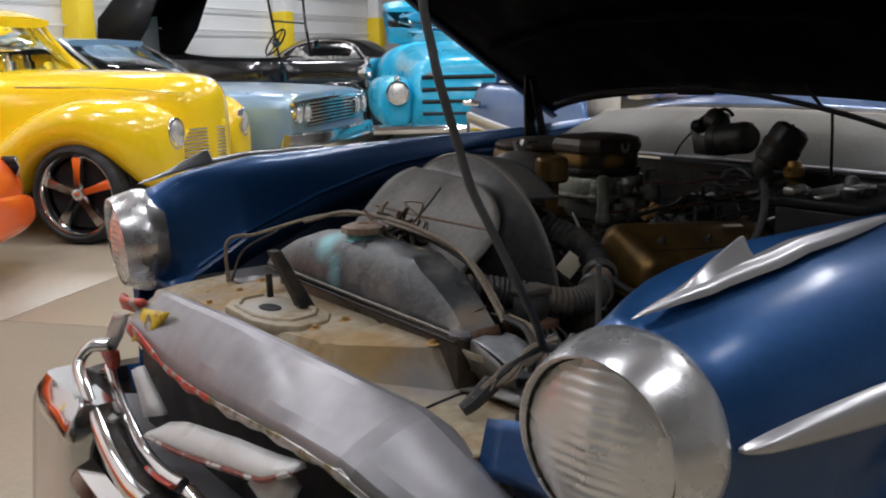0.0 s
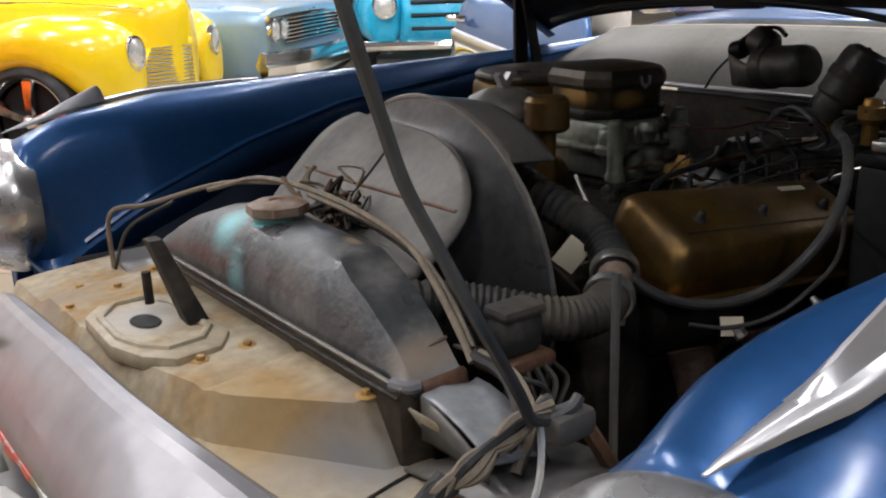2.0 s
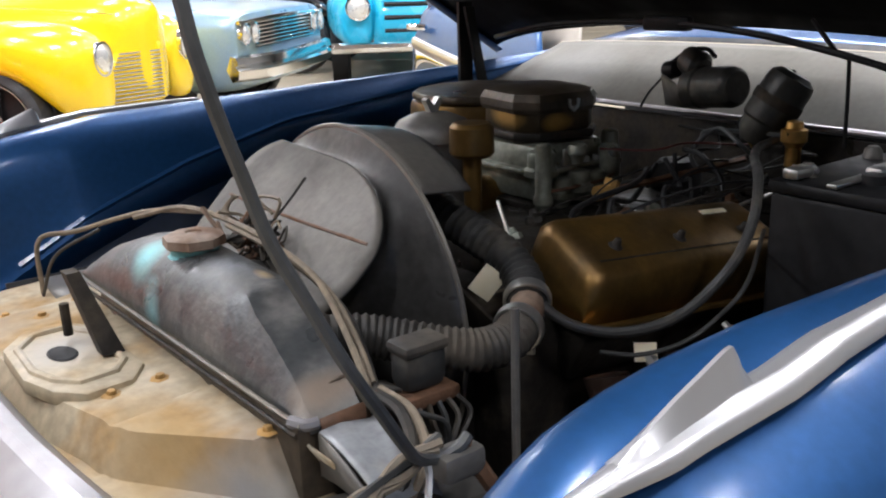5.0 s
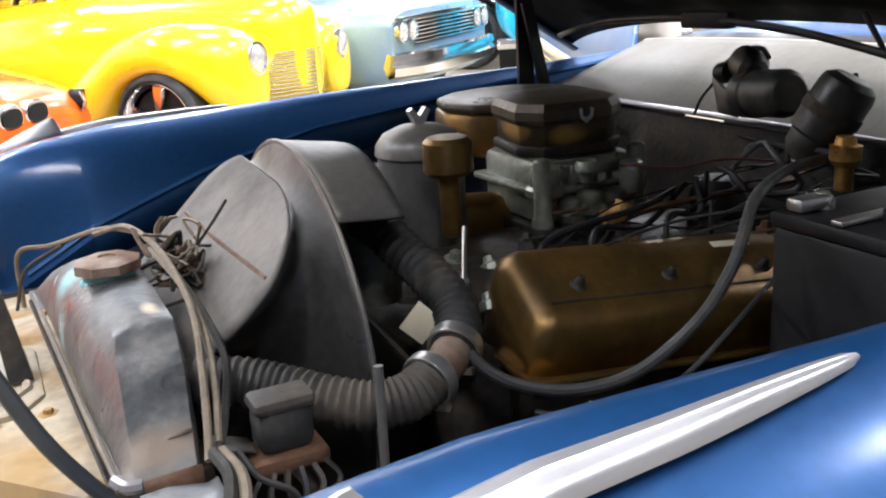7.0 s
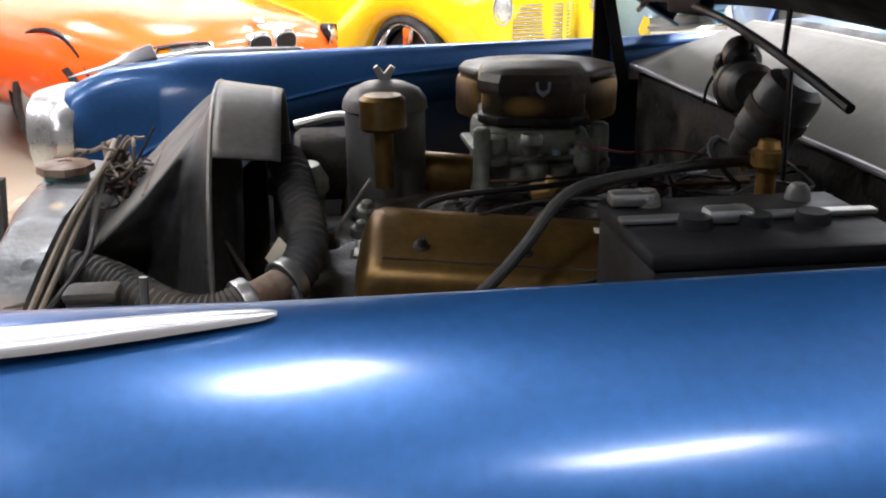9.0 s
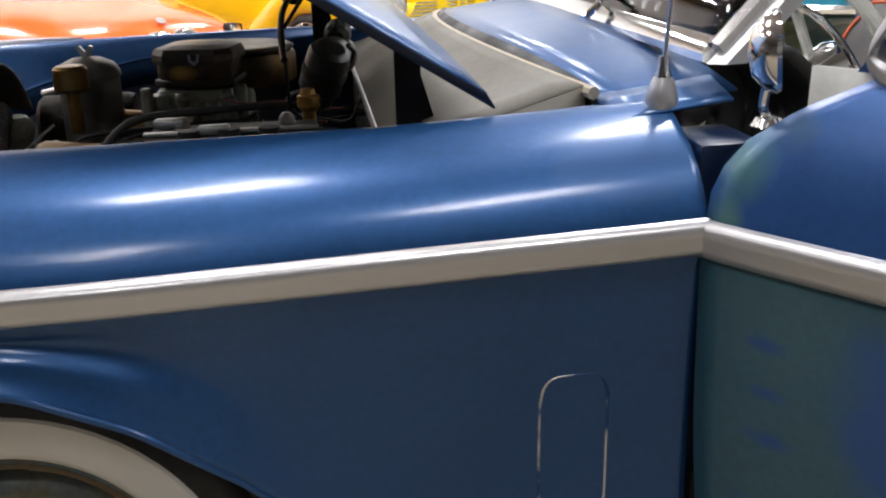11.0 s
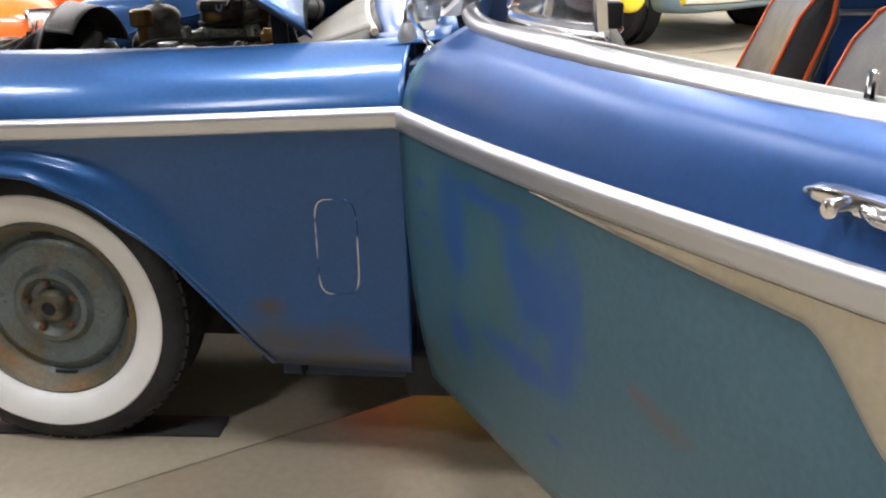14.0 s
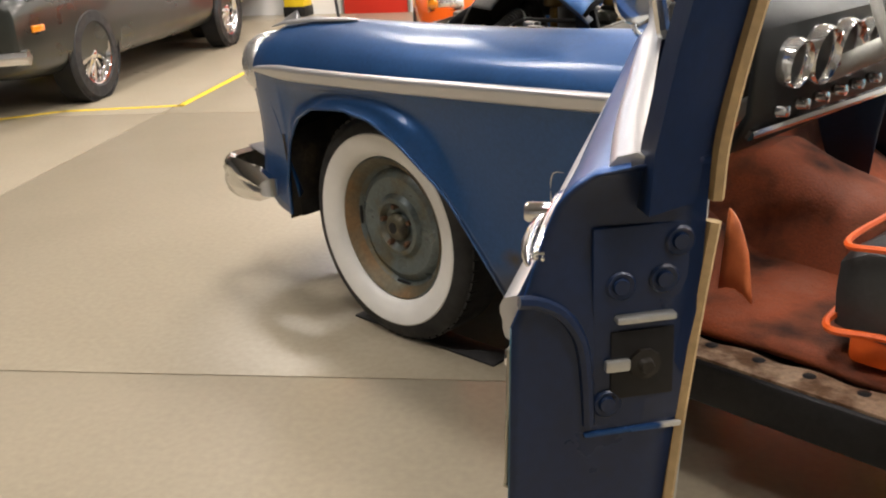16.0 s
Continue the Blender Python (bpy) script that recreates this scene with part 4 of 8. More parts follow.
part("radiator_tank", loft([tank_row(-0.292 + 0.544 * i / 48) for i in range(49)], True, True), TANKSTAIN, rad, "dark dusty radiator tank with verdigris", sharp=40)
seamline = [tank_row(-0.288 + 0.53 * i / 12)[1] for i in range(13)]
part("tank_seam", tube([p + Vector((-0.005, 0, -0.003)) for p in seamline], 0.0028, 40, 6), DUSTGREY, rad)
part("tank_lip", tube([p + Vector((-0.010, 0, -0.011)) for p in seamline], 0.0028, 40, 6), GRIME, rad)
part("seam_end", tube([(-0.512, -0.272, 0.758), (-0.505, -0.286, 0.757), (-0.492, -0.29, 0.757)], 0.0065, 10, 8), SILVER, rad, "crimped bright seam end")
part("tank_fold", loft([[Vector((-0.494, -0.262 + 0.002 * j, 0.772 + 0.003 * j)), Vector((-0.442, -0.268 + 0.002 * j, 0.784 + 0.003 * j))] for j in (0, 1)]), TANKSTAIN, rad, thick=0.003)
cap = part("radiator_cap", lathe([(0.0, 0.0135), (0.009, 0.0125), (0.011, 0.0145), (0.027, 0.0135), (0.037, 0.010), (0.038, 0.0), (0.034, -0.002), (0.026, -0.004), (0.024, -0.014)], Matrix.Translation((-0.460, 0.035, 0.858)) @ Matrix.Rotation(0.2, 4, "Z"), 8), CAPRUST, rad, "dusty rusted radiator cap", sharp=20)
part("filler_neck", lathe([(0.029, 0.006), (0.029, -0.004), (0.033, -0.006), (0.034, -0.016)], Matrix.Translation((-0.460, 0.035, 0.852)), 24), VERDIGRIS, rad, "green corroded filler neck")
part("end_plate", loft([[Vector((-0.492 + 0.05 * k, -0.2935, 0.762 + 0.002 * k)), Vector((-0.492 + 0.05 * k, -0.297, 0.752)), Vector((-0.492 + 0.05 * k, -0.297, 0.738))] for k in (0, 0.5, 1)]), RUST, rad, "rusty lower edge of the tank", thick=0.003)
# folded grey bracket below the end of the tank
brk = part("radiator_bracket", loft([[Vector((-0.497 + 0.066 * u, -0.300 - 0.1 * v, 0.752 - 0.012 * v - 0.022 * v * v + 0.006 * math.sin(6 * u + 4 * v) * u - 0.016 * v * (u - 0.4))) for u in (0, 0.12, 0.35, 0.6, 0.85, 1)] for v in (0, 0.2, 0.4, 0.6, 0.8, 1)]), BRACKET, car, "folded blue grey bracket beside the radiator", thick=0.003)
part("bracket_side", loft([[Vector((-0.497 - 0.004 * v, -0.300 - 0.1 * v, 0.752 - 0.012 * v - 0.022 * v * v - 0.045 * w * (1 - 0.75 * v))) for w in (0, 0.5, 1)] for v in (0, 0.3, 0.6, 1)]), DUSTGREY, brk, thick=0.003)
part("bracket_bolt", lathe([(0.0, 0.012), (0.006, 0.012), (0.007, 0.004), (0.012, 0.003), (0.013, 0.0)], Matrix.Translation((-0.498, -0.278, 0.700)) @ Matrix.Rotation(0.9, 4, "Y"), 6), OCHRE, brk, "ochre stained bolt")
# wiring harness behind the tank
HARNESS = [((-0.55, 0.40, 0.72), (-0.545, 0.40, 0.80), (-0.50, 0.36, 0.815), (-0.44, 0.24, 0.855), (-0.41, 0.12, 0.872)), ((-0.56, 0.36, 0.73), (-0.54, 0.34, 0.79), (-0.49, 0.29, 0.83)),
           ((-0.45, 0.26, 0.845), (-0.42, 0.16, 0.872), (-0.405, 0.03, 0.872), (-0.404, -0.08, 0.862), (-0.408, -0.16, 0.848), (-0.418, -0.22, 0.82), (-0.43, -0.275, 0.785), (-0.437, -0.30, 0.768)),
           ((-0.41, 0.05, 0.868), (-0.402, -0.08, 0.856), (-0.402, -0.17, 0.838), (-0.41, -0.23, 0.81), (-0.424, -0.285, 0.775)), ((-0.40, -0.02, 0.86), (-0.392, -0.12, 0.838), (-0.39, -0.19, 0.81), (-0.412, -0.26, 0.782), (-0.43, -0.30, 0.766)),
           ((-0.432, -0.295, 0.772), (-0.428, -0.335, 0.765), (-0.445, -0.375, 0.745), (-0.475, -0.392, 0.715)), ((-0.424, -0.295, 0.772), (-0.418, -0.34, 0.762), (-0.436, -0.385, 0.738), (-0.47, -0.40, 0.705)),
           ((-0.41, -0.29, 0.765), (-0.40, -0.32, 0.75), (-0.375, -0.335, 0.735), (-0.365, -0.33, 0.70))]
LOOM = [Vector((-0.445, -0.412, 0.768)), Vector((-0.485, -0.414, 0.758)), Vector((-0.53, -0.418, 0.742)), Vector((-0.557, -0.402, 0.722)), Vector((-0.575, -0.40, 0.708))]
for k in range(6):
    t = 2 * math.pi * k / 6
    part("wiring_loom", tube([p + Vector((0.004 * math.cos(t + 3 * i), 0.006 * math.sin(t + 3 * i), 0.006 * math.cos(t + 2 * i))) for i, p in enumerate(LOOM)], 0.0048, 40, 6), TEXTILE if k % 3 else HOSE, car, "frayed cloth wrapped wiring loom")
part("loom_boot", tube([LOOM[-2] + Vector((0.012, 0, 0.006)), LOOM[-1], LOOM[-1] + Vector((-0.014, 0.004, -0.008))], lambda k: 0.013 - 0.004 * k, 12, 8), HOSE, car)
part("loose_cable", tube([(-0.46, -0.416, 0.764), (-0.463, -0.425, 0.745), (-0.49, -0.45, 0.722), (-0.53, -0.47, 0.70)], 0.0035, 24, 6), BRACKET, car)
for i, pts in enumerate(HARNESS):
    part("harness", tube(pts, (0.0036, 0.0026, 0.0038, 0.0034, 0.004, 0.006, 0.0055, 0.003)[i], 48, 7), (TEXTILE, HOSE, TEXTILE, TEXTILE, HOSEDUST, HOSEDUST, TEXTILE, HOSE)[i], car, "dusty cloth wrapped wiring")
rng = random.Random(5)
for i in range(46):
    p = Vector((-0.385 + rng.gauss(0, 0.012), 0.03 + rng.gauss(0, 0.022), 0.852 + rng.gauss(0, 0.011)))
    q = [p + Vector((rng.uniform(-0.022, 0.022), rng.uniform(-0.03, 0.03), rng.uniform(-0.016, 0.02))) for _ in range(3)]
    part("frayed_wire", tube([p] + q, rng.choice((0.0016, 0.0022, 0.003)), 12, 5), rng.choice((RUST, GRIME, HOSEDUST, TEXTILE, CAPRUST)), car)
part("wire_end", tube([(-0.37, 0.02, 0.862), (-0.345, 0.0, 0.90), (-0.33, -0.012, 0.925)], 0.0018, 8, 5), HOSE, car)
for i in range(4):
    part("frayed_end", tube([(-0.40, 0.06 + 0.012 * i, 0.866), (-0.398 + 0.006 * i, 0.07 + 0.01 * i, 0.885), (-0.39 + 0.008 * i, 0.064 + 0.014 * i, 0.899 - 0.004 * i)], 0.0025, 8, 5), TEXTILE, car)
reg = part("relay_box", box((-0.392, -0.298, 0.752), (-0.338, -0.262, 0.802), 0.012), HOSE, car, "dusty black relay box")
part("relay_lid", box((-0.394, -0.300, 0.792), (-0.336, -0.260, 0.8065), 0.007), HOSEDUST, reg, "tan dust on the relay lid")
part("relay_base", box((-0.402, -0.306, 0.738), (-0.33, -0.256, 0.753), 0.004), RUST, reg)
part("relay_bracket", loft([[Vector((-0.43 + 0.035 * k, -0.262 - 0.03 * j, 0.772 - 0.012 * k)) for j in (0, 1)] for k in (0, 0.5, 1)]), DUSTPALE, reg, thick=0.003)
for k in range(6):
    x = -0.396 + 0.012 * k
    part("terminal", tube([(x, -0.306, 0.742), (x + 0.004 * (k - 3), -0.318, 0.725), (x - 0.006 * (k - 2), -0.322 - 0.004 * (k % 3), 0.70), (x + 0.008 * (k % 3), -0.31, 0.655)], 0.0032, 14, 5), (HOSE, HOSEDUST, GRIME)[k % 3], reg)
# fan shroud: a flat dusty plate rising from the radiator, hollow cheeks and a round rim over the fan
RIM_Y, RIM_Z, RIM_R, RIM_X = 0.025, 0.73, 0.243, -0.248


def plate_at(x, side):
    """A place on the edge of the sloping plate, on the side -1 or 1; between them where side is less."""
    k = (x + 0.342) / 0.0765
    near = 0.187 * math.sqrt(max(0, 1 - k * k)) if k > 0 else 0.187 - 0.04 * (k / 1.08) ** 2
    far = 0.178 - 0.05 * max(0, k) ** 4 - 0.012 * max(0, -k) ** 2
    y = RIM_Y + side * near if side < 0 else RIM_Y + side * far
    return Vector((x, y, 0.9 + 0.95 * (x + 0.3) + 0.06 * y))


PX = [-0.425 + 0.083 * i / 9 for i in range(10)] + [-0.342 + 0.0755 * math.sin(math.pi / 2 * i / 10) for i in range(1, 11)]
plate_rows = [[plate_at(x, -1 + j / 9) for j in range(19)] for x in PX]
shroud = part("fan_shroud", loft(plate_rows), DUSTPALE, car, "dusty grey funnel shaped fan shroud", thick=0.004)
crease = [plate_at(x, -1) for x in PX] + [plate_at(PX[-1], k / 6) for k in range(6)] + [plate_at(x, 1) for x in reversed(PX)]
crease = [Vector((-0.432 + 0.01 * k, -0.115, 0.62 + 0.14 * k)) for k in (0, 0.35, 0.7)] + crease + [Vector((-0.432 + 0.01 * k, 0.165, 0.62 + 0.14 * k)) for k in (0.7, 0.35, 0)]
cheek = []
for p in crease:
    a = math.atan2(p.y - RIM_Y, p.z - RIM_Z) * 1.22
    e = Vector((RIM_X, RIM_Y + RIM_R * math.sin(a), RIM_Z + RIM_R * math.cos(a)))
    inward = Vector((0.0, RIM_Y - e.y, RIM_Z - e.z)).normalized()
    deep = 0.085 * min(1, max(0, (abs(a) - 0.75) / 0.75)) + 0.004
    cheek.append([p.lerp(e, u) + inward * deep * math.sin(math.pi * u ** 0.75) for u in (0, 0.12, 0.25, 0.4, 0.55, 0.7, 0.82, 0.92, 1)])
part("shroud_cheek", loft(cheek), CHEEK, shroud, "dark grey cheek of the shroud, shade in its colour", thick=0.003)
part("shroud_lip", tube([r[-1] for r in cheek], 0.0035, 90, 6), DUSTGREY, shroud)
ARC = [radians(-42 + 104 * i / 24) for i in range(25)]
part("shroud_barrel", loft([[Vector((x, RIM_Y + r * math.sin(a), RIM_Z + r * math.cos(a))) for a in ARC] for x, r in ((RIM_X, RIM_R), (-0.235, 0.241), (-0.205, 0.236), (-0.178, 0.232), (-0.165, 0.229))]), DUSTGREY, shroud, thick=0.004)
part("shroud_groove", tube([plate_at(-0.341, 0.86) + Vector((0, 0, 0.0015)), plate_at(-0.337, 0.1) + Vector((0, 0, 0.0015)), plate_at(-0.328, -0.9) + Vector((0, 0, 0.0015))], 0.0028, 24, 6), RUST, shroud, "brown crease across the plate")
part("shroud_groove", tube([plate_at(-0.385, 0.7) + Vector((0, 0, 0.001)), plate_at(-0.378, -0.6) + Vector((0, 0, 0.001))], 0.0022, 12, 6), DUSTGREY, shroud)
# hood, hinged at the cowl
HOODTILT = radians(32)


def hoodp(u, v, drop=0.0):
    """A place on the open hood: u from its rear corner to the nose, v across."""
    w = 0.726 - 0.21 * max(0, (u - 0.5) / 0.95) ** 1.6
    u = u + 0.06 * (1 - v * v) * (1 - u / 1.5)
    crown = 0.012 + (0.055 + 0.02 * min(1, u)) * (1 - v * v) ** 0.8 - 0.02 * v ** 6 - drop
    c, d = math.cos(HOODTILT), math.sin(HOODTILT)
    return Vector((0.645 - u * c - crown * d, 0.04 + v * w, 0.995 + u * d + crown * c - 0.008))


US = [i * 0.06 for i in range(25)]
VS = [-1 + i / 14 for i in range(29)]
hood = part("hood", loft([[hoodp(u, v) for v in VS] for u in US]), BLUE, car, "open blue hood with a flat black underside", thick=0.003)
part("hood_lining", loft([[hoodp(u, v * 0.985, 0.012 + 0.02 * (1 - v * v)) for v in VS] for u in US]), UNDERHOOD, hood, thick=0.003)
for s in (-1, 1):
    part("hood_flange", loft([[hoodp(u, s), hoodp(u, s * 0.99, 0.028), hoodp(u, s * 0.95, 0.032)] for u in US]), BLUE_SHADED, hood, thick=0.003)
for k in (0.35, 0.75, 1.15):
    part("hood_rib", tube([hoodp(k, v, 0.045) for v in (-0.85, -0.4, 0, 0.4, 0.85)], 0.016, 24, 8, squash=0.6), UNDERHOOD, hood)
for s, x, top in ((-1, 0.56, 0.205), (1, 0.455, 0.25)):
    hinge = part("hood_hinge", loft([[Vector((x + a + 0.0 * k, 0.03 + s * 0.60 + b, 0.84 + top * k)) for a, b in ((-0.018, -0.004), (0.018, -0.004), (0.018, 0.004), (-0.018, 0.004))] for k in (0, 0.5, 1)], True, True), BLACK, car, "black hood hinge arm")
    part("hinge_arm", loft([[Vector((x + 0.045 - 0.05 * k + a, 0.03 + s * 0.58 + b, 0.86 + (top - 0.03) * k)) for a, b in ((-0.012, -0.004), (0.012, -0.004), (0.012, 0.004), (-0.012, 0.004))] for k in (0, 0.5, 1)], True, True), BLACK, hinge)
RODWAY = [(0.52, 0.60, 1.012), (0.47, 0.4, 1.045), (0.43, 0.2, 1.060), (0.40, 0.03, 1.064), (0.39, -0.1, 1.058), (0.385, -0.2, 1.047), (0.385, -0.32, 1.025), (0.39, -0.42, 1.0)]
bar = part("hood_cross_bar", tube(RODWAY, 0.0055, 50), BLACK, hood, "black cross rod under the hood")
part("rod_joint", box((-0.042, -0.013, -0.012), (0.042, 0.013, 0.012), 0.005, Matrix.Translation((0.40, 0.03, 1.064)) @ Matrix.Rotation(radians(101), 4, "Z")), BLACK, bar)
part("rod_brace", tube([(0.388, -0.28, 1.033), (0.42, -0.22, 1.075)], 0.0035, 4, 6, smooth=False), BLACK, bar)
part("rod_drop", tube([(0.387, -0.30, 1.03), (0.388, -0.302, 0.99), (0.39, -0.304, 0.90)], 0.003, 8, 6), BLACK, bar)
prop = part("hood_prop", tube([(-0.418, -0.424, 0.772), (-0.43, -0.425, 0.764), (-0.45, -0.418, 0.758), (-0.475, -0.425, 0.77), (-0.505, -0.447, 0.805), (-0.531, -0.455, 0.845), (-0.559, -0.457, 0.892), (-0.583, -0.447, 0.946), (-0.602, -0.438, 0.991), (-0.617, -0.434, 1.041), (-0.63, -0.428, 1.091), (-0.637, -0.416, 1.145), (-0.64, -0.40, 1.25), (-0.6, -0.39, 1.5), (-0.54, -0.38, 1.70)], 0.0056, 90), ROD, car, "bent grey hood prop rod")
part("prop_bracket", box((-0.452, -0.435, 0.735), (-0.405, -0.405, 0.762), 0.006), DUSTGREY, prop)
part("prop_arm", tube([(-0.42, -0.42, 0.76), (-0.405, -0.43, 0.73), (-0.385, -0.435, 0.695)], 0.008, 8, 6), RUST, prop, "rusty prop pivot")

# cowl and firewall
part("firewall", box((0.532, -0.62, 0.28), (0.547, 0.62, 0.885), 0.004), GRIME, car, "oily black firewall")
CY = [-0.655 + 0.0546 * i for i in range(25)]


def cowl_at(y, k):
    """The cowl shelf from its front lip, k 0, to the seal before the windscreen, k 1; bowed forward in the middle."""
    a = (y / 0.65) ** 2
    return Vector((0.522 + (0.163 + 0.10 * a) * k, y, 0.898 + (0.107 - 0.026 * a) * k + 0.012 * math.sin(math.pi * k) * (1 - a)))


shelf = part("cowl_shelf", loft([[cowl_at(y, k) for y in CY] for k in (0, 0.02, 0.12, 0.3, 0.5, 0.53, 0.75, 0.9, 1)]), COWL, car, "pale grey sheet metal cowl shelf", thick=0.004)
part("shelf_lip", tube([cowl_at(y, 0) + Vector((-0.004, 0, 0.001)) for y in (-0.62, -0.3, 0, 0.3, 0.62)], 0.005, 24), SILVER, shelf, "bright folded lip")
for s in (-1, 1):
    part("shelf_end", loft([[cowl_at(s * 0.655, k), Vector((0.53 + 0.26 * k, s * 0.665, 0.82))] for k in (0, 0.5, 1)]), COWL, shelf, thick=0.004)
rows = [[Vector((cowl_at(y, 1).x + 0.024 + (0.195 - 0.04 * (y / 0.7) ** 2) * k, y, cowl_at(y, 1).z + 0.006 + 0.022 * k - 0.03 * (y / 0.70) ** 6)) for y in [-0.70 + 0.0583 * i for i in range(25)]] for k in (0, 0.25, 0.5, 0.75, 1)]
part("cowl_top", loft(rows), BLUE, car, "blue cowl top", thick=0.004)
part("cowl_edge", loft([[p + Vector((0.0, 0, 0.004)), p + Vector((-0.012, 0, -0.006)), p + Vector((-0.004, 0, -0.022))] for p in rows[0][1:-1]]), BLACK, car, thick=0.003)
part("cowl_seal", tube([cowl_at(y, 1) + Vector((0.004, 0, -0.006)) for y in (-0.67, -0.5, -0.25, 0, 0.25, 0.5, 0.67)], 0.009, 40), SEALTAN, car, "cream rubber cowl seal")
for s in (-1, 1):
    part("fender_rear_filler", loft([[Vector((0.80 + 0.16 * k, s * (0.655 + 0.05 * j), 0.965 + 0.02 * k - 0.012 * j)) for j in (0, 0.5, 1, 1.6)] for k in (0, 0.33, 0.66, 1)]), BLUE, car, thick=0.004)
# aerial base on the driver's side
aerial = part("aerial", lathe([(0.0, 0.03), (0.012, 0.028), (0.016, 0.018), (0.018, 0.012), (0.021, 0.0), (0.019, -0.012)], Matrix.Translation((0.872, -0.715, 0.968)), 24), DULLCHROME, car, "aerial on a bright metal foot")
part("aerial_foot", lathe([(0.0, 0.05), (0.006, 0.05), (0.008, 0.034), (0.012, 0.022), (0.015, 0.014)], Matrix.Translation((0.872, -0.715, 0.972)), 20), CHROME, aerial)
part("aerial_mast", tube([(0.872, -0.715, 1.01), (0.895, -0.705, 1.25), (0.93, -0.69, 1.62)], lambda k: 0.0034 - 0.002 * k, 16, 8), CHROME, aerial)


# windscreen
def screen(y, k):
    a = y / 0.70
    return Vector((0.915 + 0.03 * a * a + 0.40 * k, y * (1 - 0.16 * k), 1.036 - 0.012 * a * a + 0.36 * k))


YW = [-0.70 + 0.07 * i for i in range(21)]
pane = part("windscreen", loft([[screen(y, k / 6) for y in YW] for k in range(7)]), GLASS, car, "curved clear windscreen", thick=0.005)
pane.visible_shadow = False
edge = [screen(y, 0) for y in YW] + [screen(0.70, k / 6) for k in range(1, 7)] + [screen(y, 1) for y in reversed(YW)] + [screen(-0.70, k / 6) for k in range(5, -1, -1)]
part("windscreen_trim", tube(edge, 0.02, 140, 8, squash=0.7), CHROME, pane, "chrome windscreen surround")
for s in (-1, 1):
    part("screen_pillar", loft([[screen(s * 0.70, k) + Vector((a, s * b, 0)) for a, b in ((0.0, 0.01), (0.02, 0.025), (0.05, 0.02), (0.055, -0.01), (0.03, -0.02))] for k in (-0.04, 0.0, 0.5, 1.0)], True, True), DULLCHROME if s < 0 else DOORBLUE, car)
    part("wiper", tube([screen(s * 0.32, -0.02) + Vector((-0.03, 0, 0.01)), screen(s * 0.30, 0.06) + Vector((-0.03, 0, 0.012)), screen(s * 0.02, 0.14) + Vector((-0.02, 0, 0.012))], 0.006, 20), CHROME, car)
# body behind the front fenders
def quarter_row(x, s):
    """A section of the rear quarter from the belt down."""
    w = table([(2.0, 0.862), (3.0, 0.87), (3.6, 0.83), (4.1, 0.7)], x)
    zb = table([(2.0, 0.26), (2.62, 0.27), (2.66, 0.45), (2.8, 0.66), (3.06, 0.72), (3.3, 0.66), (3.46, 0.45), (3.5, 0.3), (4.1, 0.4)], x)
    pts = spline([(w - 0.12, 0.995, 0), (w - 0.05, 0.975, 0), (w - 0.01, 0.9, 0), (w, 0.83, 0), (w - 0.01, max(zb + 0.01, 0.55), 0), (w - 0.03, zb, 0)], 16)
    return [Vector((x, s * p.x, p.y)) for p in pts]


QX = [2.09 + 0.055 * i for i in range(37)]
for s in (-1, 1):
    q = part("rear_quarter", loft([quarter_row(x, s) for x in QX]), DOORBLUE, car, thick=0.004)
    part("belt_trim", tube([(x, s * 0.775, 0.992) for x in (2.09, 2.6, 3.1)], 0.012, 20), CHROME, car)
    part("quarter_trim", tube([(x, s * (table([(2.0, 0.862), (3.0, 0.87), (3.6, 0.83), (4.1, 0.7)], x) + 0.004), 0.835) for x in (2.1, 2.6, 3.1, 3.6, 4.0)], 0.02, 24, 8, squash=0.5), DULLCHROME, car)
    part("centre_pillar", loft([[Vector((x0 + a * 0.09, s * y0, z)) for a in (0, 0.5, 1)] for x0, y0, z in ((2.03, 0.80, 0.3), (2.04, 0.81, 0.7), (2.03, 0.76, 1.0), (1.98, 0.66, 1.38))]), DOORBLUE, car, thick=0.05)
    frame_pts = [(2.16, s * 0.755, 1.02), (2.7, s * 0.755, 1.015), (2.78, s * 0.74, 1.06), (2.62, s * 0.67, 1.28), (2.5, s * 0.64, 1.33), (2.14, s * 0.63, 1.35), (2.13, s * 0.70, 1.2), (2.16, s * 0.755, 1.02)]
    w = part("quarter_window", tube(frame_pts, 0.014, 70, 8), CHROME, car, "chrome framed rear side window")
    pane = part("pane", loft([[Vector((2.15, s * 0.75, 1.03)), Vector((2.72, s * 0.75, 1.03))], [Vector((2.13, s * 0.63, 1.34)), Vector((2.52, s * 0.63, 1.34))]]), GLASS, w, thick=0.004)
    pane.visible_shadow = False
    part("rear_pillar", loft([[Vector((2.74 + a * 0.5, s * 0.77, 0.99)) for a in (0, 0.5, 1)], [Vector((2.70 + a * 0.38, s * 0.72, 1.15)) for a in (0, 0.5, 1)], [Vector((2.54 + a * 0.25, s * 0.64, 1.36)) for a in (0, 0.5, 1)]]), DOORBLUE, car, thick=0.02)
    part("sill", box((0.86, s * 0.79 - 0.06, 0.2), (2.1, s * 0.79 + 0.045, 0.3), 0.012), BLACK, car, "dark rusty door sill")
